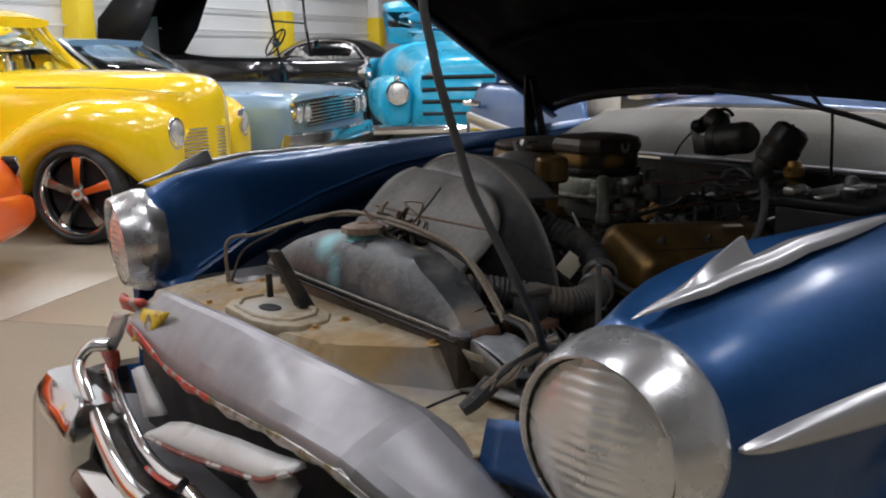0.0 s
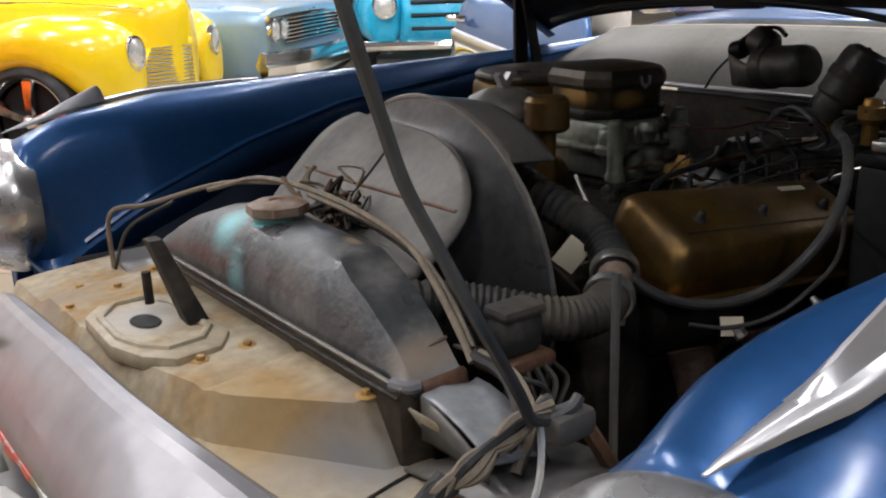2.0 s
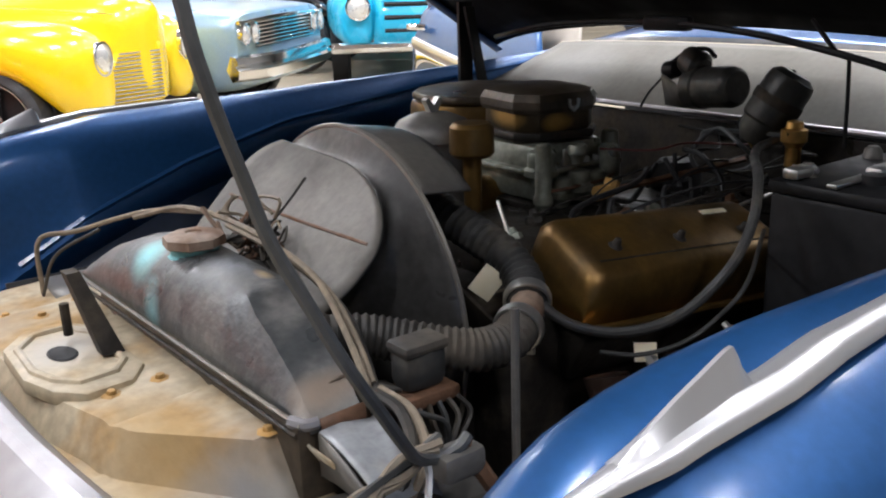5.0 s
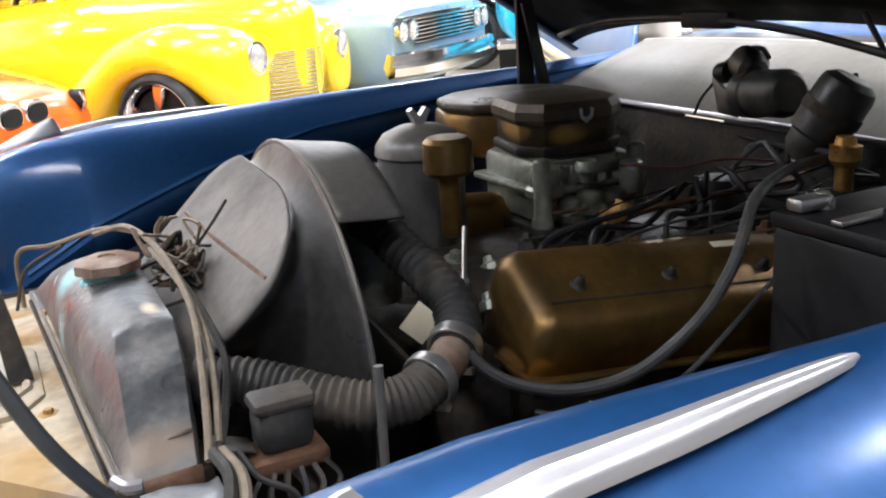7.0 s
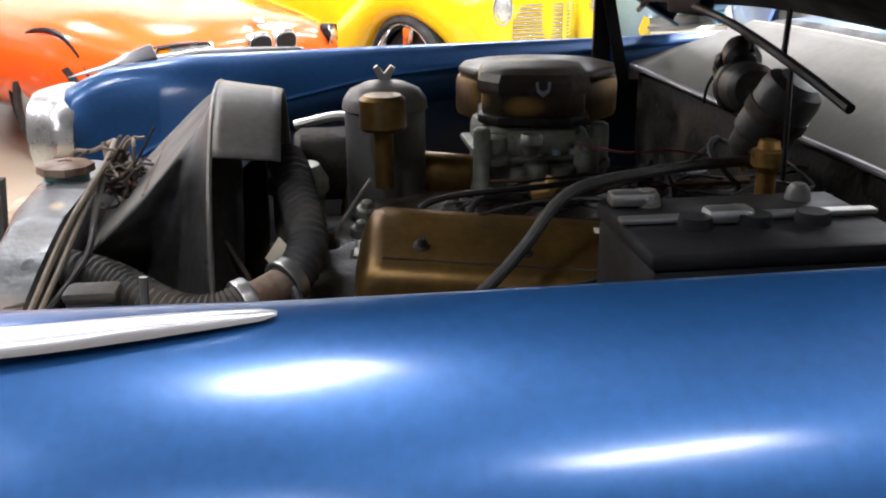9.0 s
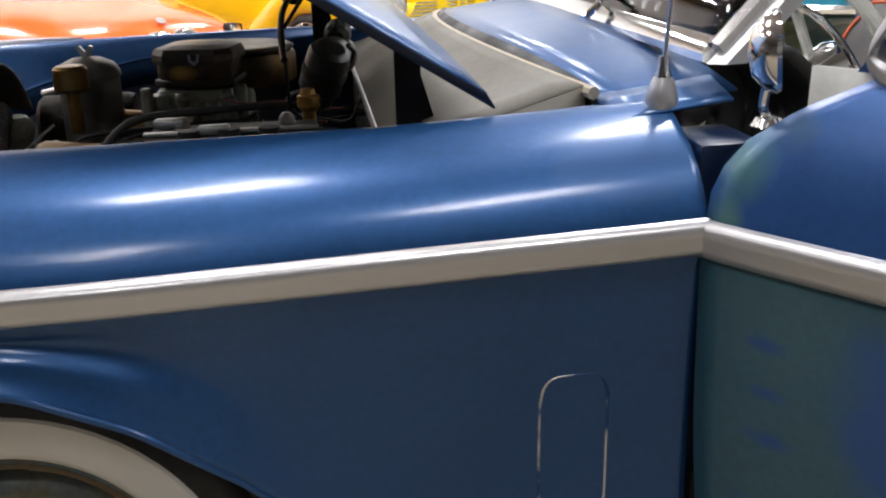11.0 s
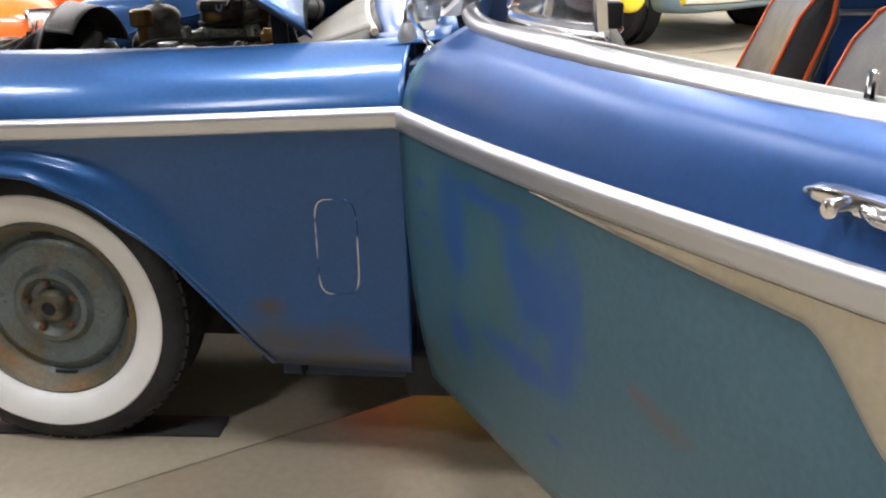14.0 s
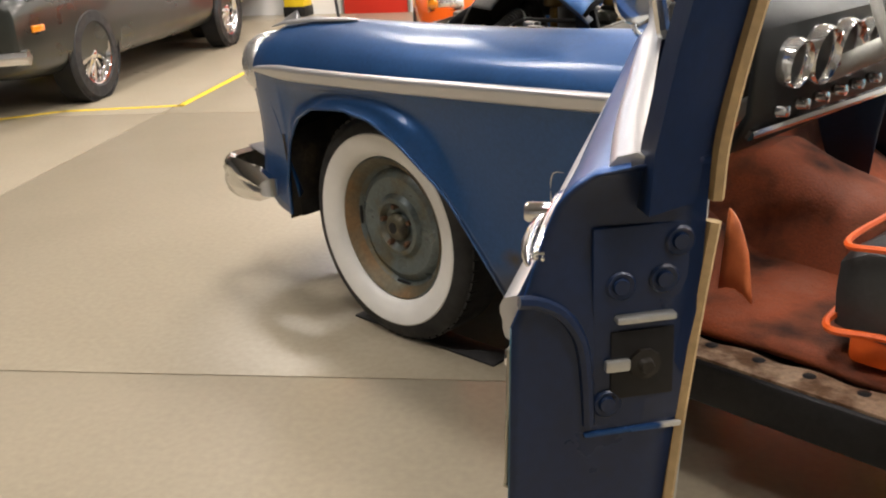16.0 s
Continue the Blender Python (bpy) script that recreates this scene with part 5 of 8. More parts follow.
part("roof", loft([[Vector((x, y * table([(1.35, 0.60), (1.8, 0.66), (2.4, 0.65), (2.9, 0.6)], x), 1.385 + table([(1.35, 0.0), (1.8, 0.045), (2.2, 0.05), (2.8, -0.03)], x) - 0.04 * abs(y) ** 2.5)) for y in [-1 + i / 8 for i in range(17)]] for x in [1.38 + 0.09 * i for i in range(17)]]), BLUE, car, thick=0.02)
part("trunk_lid", loft([[Vector((x, y * table([(2.9, 0.78), (3.6, 0.76), (4.15, 0.66)], x), table([(2.75, 1.0), (3.2, 0.985), (3.8, 0.93), (4.1, 0.8), (4.15, 0.45)], x) + 0.02 * (1 - y * y))) for y in [-1 + i / 8 for i in range(17)]] for x in (2.75, 2.9, 3.2, 3.5, 3.8, 4.0, 4.1, 4.15)]), BLUE, car, thick=0.01)
rear_glass = part("rear_window", loft([[Vector((2.78 - 0.02 * y * y, y * 0.6, 1.34)) for y in (-1, -0.5, 0, 0.5, 1)], [Vector((3.16 - 0.12 * y * y, y * 0.7, 1.0)) for y in (-1, -0.5, 0, 0.5, 1)]]), GLASS, car, thick=0.005)
rear_glass.visible_shadow = False
# Assumed panels, added to keep orange carpet light off the floor.
for s in (-1, 1):
    part("cowl_side", box((0.56, s * 0.757 - 0.006, 0.2), (0.884, s * 0.757 + 0.006, 0.93), 0.003), BLUE_EDGE, car, "dark blue cowl side panel added to block carpet light")
part("floor_pan", box((0.5, -0.74, 0.22), (3.0, 0.74, 0.28), 0.01), BLACK, car)
tunnel = [(0.62, 0.02), (0.72, 0.12), (0.82, 0.20), (0.9, 0.215), (1.1, 0.15), (1.3, 0.10), (1.6, 0.07), (2.1, 0.06), (2.2, 0.0)]
rows = [[Vector((x, y, table([(0.62, 0.62), (0.72, 0.42), (0.9, 0.31), (1.5, 0.3), (2.1, 0.3), (2.2, 0.42)], x) + table(tunnel, x) * table([(0.0, 1.0), (0.1, 0.97), (0.15, 0.8), (0.2, 0.25), (0.24, 0.0)], abs(y)) + 0.004 * math.sin(17 * x + 9 * y))) for y in [-0.72 + 0.04 * i for i in range(37)]] for x in [0.62 + 0.05 * i for i in range(32)] + [2.2]]
carpet = part("carpet", loft(rows), CARPET, car, "worn orange red carpet over a middle tunnel", thick=0.02)


def wheel(x, y, s, radius=0.345, tyre_w=0.17):
    """A steel wheel with a wide whitewall tyre."""
    m = side_y(x, y, radius, s)
    w = part("wheel", lathe([(0.06, -0.10), (0.225, -0.09), (0.2, -0.02), (0.195, 0.03), (0.215, 0.05), (0.222, 0.062), (0.214, 0.066), (0.2, 0.056), (0.19, 0.035), (0.175, 0.02), (0.165, 0.03), (0.15, 0.036), (0.12, 0.028), (0.1, 0.03), (0.088, 0.044), (0.075, 0.046), (0.06, 0.03), (0.04, 0.026), (0.03, 0.045), (0.018, 0.055), (0.0, 0.056)], m, 48), RIM, car, "dull grey blue steel wheel with rust")
    part("tyre", lathe([(0.222, -0.09), (0.3, -0.1), (0.335, -0.085), (radius, -0.06), (radius, 0.05), (0.337, 0.072), (0.318, 0.086), (0.292, 0.092)], m, 64), RUBBER, w, "black tyre")
    lugs = bmesh.new()
    for k in range(64):
        t = 2 * math.pi * k / 64
        box((-0.0115, 0.330, 0.040), (0.0115, 0.3456, 0.0665), 0.0, m @ Matrix.Rotation(t, 4, "Z"), lugs)
    part("tread_band", lugs, RUBBER, w, "worn tread blocks on the shoulder")
    part("whitewall", lathe([(0.292, 0.092), (0.288, 0.0945), (0.26, 0.092), (0.236, 0.082), (0.222, 0.07), (0.219, 0.06)], m, 64), WHITEWALL, w, "clean wide white sidewall")
    for k in range(5):
        t = 2 * math.pi * k / 5 + 0.4
        part("lug_nut", lathe([(0.0, 0.02), (0.007, 0.019), (0.009, 0.012), (0.009, 0.0)], m @ Matrix.Translation((0.062 * math.cos(t), 0.062 * math.sin(t), 0.03)), 6), RUST, w)
    for k in range(8):
        t = 2 * math.pi * k / 8
        if k % 2 == 0:
            part("rim_slot", box((-0.03, -0.006, -0.004), (0.03, 0.006, 0.004), 0.003, m @ Matrix.Rotation(t, 4, "Z") @ Matrix.Translation((0, 0.183, 0.026))), BLACK, w)
    part("hub_cap", lathe([(0.018, 0.0565), (0.03, 0.054), (0.04, 0.046), (0.044, 0.036)], m, 24), HUBOLIVE, w, "greasy olive hub")
    part("rim_band", lathe([(0.2135, 0.0675), (0.2, 0.0575), (0.19, 0.0365), (0.186, 0.032)], m, 48), BANDRUST, w, "tan rusted outer band of the rim")
    part("centre_bore", lathe([(0.0, 0.058), (0.016, 0.058), (0.018, 0.054)], m, 16), BLACK, w)
    return w


for x in (0.0, 3.06):
    for s in (-1, 1):
        wheel(x, s * 0.70, s)


# chassis under the body, and the dark wells round the front wheels
# Rails, rockers and cross members are unseen; added to block light under the car.
for s in (-1, 1):
    part("frame_rail", box((-0.62, s * 0.46 - 0.05, 0.17), (3.0, s * 0.46 + 0.05, 0.30), 0.012), GRIME, car, "black frame rail added to block light under the car")
    part("rocker", box((0.86, s * 0.775 - 0.045, 0.19), (2.2, s * 0.775 + 0.045, 0.275), 0.012), BLACK, car)
    part("well_panel", loft([[Vector((x, s * (0.47 + 0.02 * k), 0.2 + 0.52 * k)) for k in (0, 0.5, 1)] for x in (-0.58, -0.2, 0.2, 0.66)]), BLACK, car, thick=0.004)
    part("well_front", loft([[Vector((-0.47 + 0.03 * (1 - k), s * y, 0.30 + 0.36 * k)) for y in (0.47, 0.62, 0.77)] for k in (0, 0.5, 1)]), BLACK, car, thick=0.004)
    part("well_rear", loft([[Vector((0.56 + 0.06 * (1 - k), s * y, 0.22 + 0.42 * k)) for y in (0.47, 0.65, 0.81)] for k in (0, 0.5, 1)]), BLACK, car, thick=0.004)
for x in (-0.15, 0.95, 1.9):
    part("cross_member", box((x - 0.07, -0.45, 0.16), (x + 0.07, 0.45, 0.27), 0.012), GRIME, car)
part("exhaust_pipe", tube([(0.3, -0.2, 0.24), (0.9, -0.25, 0.2), (2.2, -0.3, 0.2), (3.2, -0.35, 0.24)], 0.028, 24, 10), RUST, car)
# ---- engine ----
engine = thing("v8_engine", "oily black V8 engine with gold valve covers", "engine")
part("block", box((-0.16, -0.20, 0.36), (0.42, 0.20, 0.74), 0.03), GRIME, engine, "oily black engine block")
part("crankcase", box((-0.2, -0.13, 0.2), (0.42, 0.13, 0.4), 0.04), GRIME, engine)
part("intake_manifold", box((-0.06, -0.11, 0.72), (0.38, 0.13, 0.79), 0.02), GRIME, engine)
for s in (-1, 1):
    m = Matrix.Translation((0.12, s * 0.2, 0.735)) @ Matrix.Rotation(radians(4), 4, "Y") @ Matrix.Rotation(s * radians(-26), 4, "X")
    part("cylinder_head", box((-0.2, -0.06, -0.09), (0.22, 0.06, -0.002), 0.015, m), GRIME, engine)
    up = Matrix.Translation((0.125, s * 0.2, 0.76)) @ Matrix.Rotation(radians(-3), 4, "Z") @ Matrix.Rotation(radians(5.5), 4, "Y")
    rows = []
    for a, h, w in ((-1, 0.0, 0.82), (-0.998, 0.3, 0.84), (-0.985, 0.62, 0.88), (-0.96, 0.82, 0.93), (-0.92, 0.95, 0.98), (-0.86, 1, 1), (0.86, 1, 1), (0.92, 0.95, 0.98), (0.96, 0.82, 0.93), (0.985, 0.62, 0.88), (1, 0.0, 0.82)):
        rows.append([up @ Vector((0.205 * a, s * b * w, -0.044 + (z + 0.044) * h)) for b, z in ((0.068, -0.044), (0.069, 0.0), (0.0675, 0.012), (0.063, 0.021), (0.056, 0.0275), (0.051, 0.030), (0.049, 0.033), (0.0, 0.0565), (-0.022, 0.066), (-0.036, 0.067), (-0.052, 0.06), (-0.06, 0.04), (-0.062, -0.02))])
    cover = part("valve_cover", loft(rows, False), GOLD, engine, "dirty gold painted valve cover", thick=0.003, sharp=50)
    part("cover_flange", box((-0.213, min(s * -0.06, s * 0.079), -0.05), (0.213, max(s * -0.06, s * 0.079), -0.043), 0.003, up), GOLD, cover)
    if s < 0:
        part("cover_label", box((-0.028, -0.014, 0.0), (0.028, 0.014, 0.0015), 0.0, up @ Matrix.Translation((0.108, 0.004, 0.058)) @ Matrix.Rotation(radians(26), 4, "X")), TAPE, cover, "worn pale label")
    part("cover_groove", tube([up @ Vector((x, s * 0.0505, 0.0325)) for x in (-0.178, 0, 0.178)], 0.0016, 4, 6, smooth=False), GRIME, cover)
    for x in (-0.133, -0.01, 0.125):
        part("cover_nut", lathe([(0.0, 0.014), (0.0035, 0.014), (0.0055, 0.009), (0.0065, 0.004), (0.010, 0.002), (0.011, 0.0)], up @ Matrix.Translation((x, s * 0.03, 0.042)) @ Matrix.Rotation(s * radians(-25), 4, "X"), 10), GRIME, cover)
    for x in (-0.17, -0.02, 0.13):
        part("exhaust_port", tube([m @ Vector((x, -0.09 * (1 if s < 0 else -1), -0.05)), m @ Vector((x, -0.15 * (1 if s < 0 else -1), -0.11)), m @ Vector((x + 0.05, -0.15 * (1 if s < 0 else -1), -0.17))], lambda k: 0.024 + 0.006 * abs(2 * k - 1) ** 3, 18, 12), OLDIRON, engine, "rusty cast exhaust port")
    part("exhaust_manifold", tube([m @ Vector((-0.2, -0.16 * (1 if s < 0 else -1), -0.16)), m @ Vector((0.22, -0.16 * (1 if s < 0 else -1), -0.18))], lambda k: 0.029 + 0.006 * math.sin(24 * k) ** 2, 40, 12), OLDIRON, engine, "rusty cast exhaust manifold")
# oil canister with wing nut, gold breather
can = part("oil_canister", lathe([(0.0, 0.955), (0.012, 0.955), (0.03, 0.952), (0.052, 0.942), (0.062, 0.928), (0.064, 0.915), (0.06, 0.912), (0.06, 0.76), (0.05, 0.745), (0.0, 0.745)], Matrix.Translation((-0.02, 0.135, 0)), 32), DUSTGREY, engine, "black oil canister with a dusty lid")
part("wing_nut", loft([[Vector((-0.02 + a, 0.135 + b * 0.006, 0.953 + c)) for a, c in ((-0.006, 0), (-0.016, 0.02), (-0.010, 0.024), (0, 0.012), (0.010, 0.024), (0.016, 0.02), (0.006, 0))] for b in (-1, 1)], True, True), STEEL, can)
gold = part("breather", lathe([(0.0, 0.952), (0.026, 0.951), (0.032, 0.945), (0.033, 0.908), (0.028, 0.902), (0.014, 0.9), (0.013, 0.82), (0.0, 0.82)], Matrix.Translation((-0.03, 0.03, 0)), 28), GOLD, engine, "gold painted crankcase breather")
part("timing_cover", box((-0.24, -0.14, 0.38), (-0.16, 0.14, 0.72), 0.03), GRIME, engine)
part("water_neck", lathe([(0.036, 0.0), (0.036, 0.06), (0.042, 0.062), (0.042, 0.08), (0.03, 0.1), (0.0, 0.1)], Matrix.Translation((-0.15, 0.02, 0.76)), 20), ALLOY, engine)
part("water_pump", lathe([(0.0, 0.14), (0.04, 0.14), (0.045, 0.05), (0.08, 0.04), (0.085, 0.0), (0.0, 0.0)], axis_x(-0.2, 0, 0.62) @ Matrix.Translation((0, 0, -0.1)), 24), GRIME, engine)
for k in range(4):
    t = math.pi / 2 * k + 0.6
    part("fan_blade", box((0.04, -0.04, -0.003), (0.225, 0.04, 0.003), 0.002, axis_x(-0.215, 0, 0.66) @ Matrix.Rotation(t, 4, "Z") @ Matrix.Rotation(0.5, 4, "X")), GRIME, engine)
part("generator", lathe([(0.0, -0.1), (0.055, -0.1), (0.06, -0.09), (0.06, 0.09), (0.05, 0.1), (0.0, 0.1)], axis_x(-0.06, 0.27, 0.80), 24), GRIME, engine)
part("generator_strap", tube([(-0.16, 0.30, 0.86), (-0.08, 0.29, 0.875), (0.0, 0.25, 0.87)], 0.008, 16), STEEL, engine)
# air cleaner: an eight-sided can over the carburettor, a larger one behind
def ngon(cx, cy, r, n, sx=1.0, turn=0.0):
    return [(cx + sx * r * math.cos(2 * math.pi * k / n + turn), cy + r * math.sin(2 * math.pi * k / n + turn)) for k in range(n)]


cleaner = part("air_cleaner", slab(ngon(0.255, 0.335, 0.135, 12, 1.05), 0.862, 0.934, bevel=0.014), GOLD, engine, "grimy gold air cleaner", sharp=18)
part("cleaner_lid", slab(ngon(0.255, 0.335, 0.13, 12, 1.05), 0.933, 0.947, bevel=0.006), LID, cleaner, sharp=18)
BOXY = [(0.082, 0.05), (0.052, 0.082), (-0.052, 0.082), (-0.082, 0.05), (-0.082, -0.05), (-0.052, -0.082), (0.052, -0.082), (0.082, -0.05)]
CM = Matrix.Translation((0.203, 0.135, 0)) @ Matrix.Rotation(radians(-10), 4, "Z")
front = part("cleaner_front", slab([(a * 0.93, b * 0.93) for a, b in BOXY], 0.905, 0.957, m=CM, bevel=0.008), GOLDPATCH, cleaner, "oily brown air cleaner with a rubbed gold patch", sharp=18)
part("front_lid", loft([[CM @ Vector((a * k, b * k, z)) for a, b in BOXY] for k, z in ((0.96, 0.938), (1.0, 0.945), (1.0, 0.957), (0.93, 0.968), (0.7, 0.974), (0.2, 0.975))], True, True), LID, cleaner, sharp=18)
part("front_band", slab(BOXY, 0.894, 0.908, m=CM, bevel=0.005), GRIME, cleaner, sharp=18)
part("emblem", loft([[CM @ Vector((0.012 + a, -0.0815 + d, 0.949 + b)) for a, b in ((-0.011, 0.009), (-0.007, 0.01), (-0.006, 0.0), (0.0, -0.004), (0.006, 0.0), (0.007, 0.01), (0.011, 0.009), (0.009, -0.004), (0.0, -0.011), (-0.009, -0.004))] for d in (-0.004, 0.002)], True, True), STEEL, cleaner, "small bright V emblem")
carb = part("carburettor", box((0.118, 0.05, 0.80), (0.272, 0.21, 0.893), 0.015), ALLOY, engine, "grimy grey green carburettor")
part("carburettor_flange", box((0.105, 0.035, 0.846), (0.285, 0.22, 0.856), 0.004), ALLOY, carb)
part("carburettor_base", box((0.11, 0.045, 0.775), (0.28, 0.22, 0.80), 0.006), GRIME, carb)
for x, y, r, lo, hi in ((0.108, 0.025, 0.0125, 0.792, 0.902), (0.128, 0.05, 0.022, 0.83, 0.886), (0.165, 0.04, 0.017, 0.79, 0.84), (0.19, 0.03, 0.02, 0.80, 0.85), (0.178, 0.02, 0.013, 0.862, 0.884), (0.225, 0.035, 0.024, 0.79, 0.845), (0.262, 0.03, 0.018, 0.80, 0.88), (0.285, 0.05, 0.014, 0.82, 0.90), (0.29, 0.11, 0.02, 0.8, 0.88)):
    part("carburettor_body", lathe([(0.0, hi), (r * 0.6, hi), (r * 0.9, hi - 0.003), (r, hi - 0.008), (r, lo + 0.03), (r * 1.25, lo + 0.025), (r * 1.25, lo + 0.016), (r * 0.9, lo + 0.01), (r * 0.7, lo), (0, lo)], Matrix.Translation((x, y, 0)), 16), ALLOY, carb)
part("carburettor_label", box((-0.018, -0.003, -0.013), (0.018, 0.002, 0.013), 0.002, Matrix.Translation((0.178, 0.034, 0.872))), STEEL, carb)
for i in range(7):
    part("carburettor_screw", lathe([(0.0, 0.008), (0.006, 0.008), (0.007, 0.0)], Matrix.Translation((0.12 + 0.025 * i, 0.042, 0.856)), 8), STEEL, carb)
part("choke_link", tube([(0.105, 0.03, 0.83), (0.13, 0.018, 0.826), (0.24, 0.012, 0.83), (0.29, 0.03, 0.85)], 0.003, 20, 5), RUST, carb)
part("fuel_fitting", tube([(0.168, -0.03, 0.822), (0.192, -0.035, 0.825), (0.2, -0.035, 0.84)], 0.0125, 6, 8, smooth=False), OCHRE, engine, "rusty brass fuel fitting")
part("throttle_rod", tube([(0.18, -0.03, 0.822), (0.45, -0.1, 0.845)], 0.0055, 4, 6, smooth=False), RUST, engine, "rusty throttle rod")
part("dipstick", tube([(-0.053, -0.052, 0.853), (-0.075, -0.09, 0.835), (-0.103, -0.14, 0.81)], 0.003, 8, 6), STEEL, engine)
# hoses
def ribbed(base, n=26):
    return lambda k: base * (1 + 0.06 * math.sin(k * n * 2 * math.pi))


part("upper_hose", tube([(-0.165, 0.0, 0.872), (-0.155, -0.04, 0.862), (-0.149, -0.082, 0.846), (-0.142, -0.118, 0.833), (-0.138, -0.155, 0.819), (-0.138, -0.186, 0.802), (-0.15, -0.212, 0.787), (-0.168, -0.232, 0.779)], ribbed(0.0245, 22), 110, 12), HOSE, engine, "ribbed black radiator hose")
part("lower_hose", tube([(-0.205, -0.262, 0.772), (-0.235, -0.272, 0.763), (-0.272, -0.266, 0.761), (-0.31, -0.243, 0.768), (-0.345, -0.213, 0.777), (-0.38, -0.19, 0.785), (-0.43, -0.165, 0.79)], ribbed(0.024, 30), 150, 12), HOSEDUST, engine, "dusty ribbed radiator hose")
part("hose_elbow", tube([(-0.165, 0.0, 0.872), (-0.17, 0.012, 0.868), (-0.168, 0.02, 0.85)], 0.022, 10, 12), ALLOY, engine)
part("hose_joint", tube([(-0.155, -0.22, 0.783), (-0.185, -0.248, 0.775), (-0.215, -0.266, 0.768)], 0.021, 8, 12), CAPRUST, engine)
for p, d in (((-0.161, -0.226, 0.7815), (0.022, 0.022, 0.009)), ((-0.208, -0.262, 0.7705), (0.035, 0.02, 0.008))):
    d = Vector(d).normalized()
    m = Matrix.Translation(p) @ d.to_track_quat("Z", "Y").to_matrix().to_4x4()
    clamp = part("hose_clamp", lathe([(0.0255, -0.0075), (0.0285, -0.0075), (0.0295, -0.004), (0.0285, 0.0), (0.0295, 0.004), (0.0285, 0.0075), (0.0255, 0.0075)], m, 32, close=True), STEEL, engine, "bright steel hose clamp")
    part("clamp_screw", tube([m @ Vector((-0.016, -0.03, 0)), m @ Vector((0.02, -0.034, 0))], 0.006, 4, 6, smooth=False), STEEL, clamp)
part("tag_lower", box((-0.014, -0.012, -0.001), (0.014, 0.012, 0.001), 0.0, Matrix.Translation((-0.03, -0.30, 0.70)) @ Matrix.Rotation(radians(-40), 4, "Z") @ Matrix.Rotation(radians(60), 4, "X")), TAPE, engine, "pale paper tag")
heater = [(-0.155, -0.235, 0.785), (-0.145, -0.26, 0.765), (-0.12, -0.285, 0.750), (-0.08, -0.31, 0.743), (-0.035, -0.335, 0.752), (0.005, -0.352, 0.775), (0.05, -0.365, 0.816), (0.09, -0.36, 0.858), (0.122, -0.343, 0.892), (0.16, -0.315, 0.905), (0.25, -0.25, 0.90), (0.34, -0.2, 0.895), (0.44, -0.17, 0.89)]
part("heater_hose", tube(heater, 0.0066, 80, 10), HOSE, engine, "black rubber heater hose")
part("heater_hose", tube([Vector(p) + Vector((0.01, -0.012, -0.028)) for p in heater[2:7]] + [(0.24, -0.28, 0.80)], 0.003, 40, 8), HOSE, engine, "thin black hose")
# leads
rng = random.Random(9)
for k in range(5):
    a = Vector((0.0 + 0.08 * k + rng.uniform(-.02, .02), -0.15 - 0.01 * (k % 3), 0.80))
    b = Vector((0.30 + 0.01 * k, -0.02 - 0.01 * k, 0.84 + 0.008 * k))
    part("ignition_lead", tube([a, a + Vector((0.02, 0.02, 0.035 + 0.02 * rng.random())), a.lerp(b, 0.6) + Vector((0, rng.uniform(-0.03, 0.02), rng.uniform(-0.02, 0.03))), b], 0.0042, 24, 6), BLACK, engine)
part("distributor", lathe([(0.0, 0.12), (0.03, 0.118), (0.042, 0.1), (0.045, 0.05), (0.04, 0.045), (0.03, 0.0)], Matrix.Translation((0.40, -0.0, 0.72)), 20), BLACK, engine)
loop = [Vector((0.40 + 0.02 * math.sin(t * 2), -0.09 + 0.055 * math.cos(t), 0.865 + 0.035 * math.sin(t))) for t in [k * 0.6 for k in range(13)]]
part("coiled_wire", tube(loop + [(0.42, -0.2, 0.90)], 0.0038, 60, 6), ROD, engine, "coiled grey wire")
for k in range(5):
    p = Vector((0.28 + 0.03 * k, -0.14 + 0.05 * (k % 4), 0.80 + 0.008 * k))
    part("loose_wire", tube([p, p + Vector((0.03, -0.05, 0.035)), p + Vector((0.09, -0.05, 0.03)), (0.53, -0.08 + 0.09 * (k - 2), 0.83 + 0.01 * k)], 0.0024, 24, 5), (BLACK, HOSE, GRIME)[k % 3], engine)
part("red_wire", tube([(0.24, 0.03, 0.875), (0.3, -0.03, 0.872), (0.36, -0.05, 0.878), (0.44, -0.09, 0.87), (0.53, -0.1, 0.86)], 0.002, 24, 5), REDWIRE, engine, "thin dull red wire")
part("pale_pipe", tube([(0.25, -0.11, 0.79), (0.3, -0.15, 0.785), (0.36, -0.17, 0.80), (0.5, -0.2, 0.82)], 0.0035, 24, 6), STEEL, engine)

# ---- things in the engine bay ----
bat = thing("battery", "black car battery with dusty top and bright clamps", "battery")
part("case", box((0.175, -0.50, 0.66), (0.43, -0.325, 0.875), 0.008), BLACK, bat)
part("lid", box((0.172, -0.503, 0.874), (0.433, -0.322, 0.892), 0.006), BLACK, bat)
for x in (0.22, 0.385):
    part("terminal_clamp", lathe([(0.0, 0.018), (0.007, 0.018), (0.012, 0.012), (0.014, 0.0)], Matrix.Translation((x, -0.35, 0.891)), 16), DUSTGREY, bat, "dull battery clamp")
for k in range(3):
    part("filler_cap", lathe([(0.0, 0.012), (0.016, 0.012), (0.018, 0.0)], Matrix.Translation((0.24 + 0.06 * k, -0.43, 0.891)), 14), BLACK, bat)
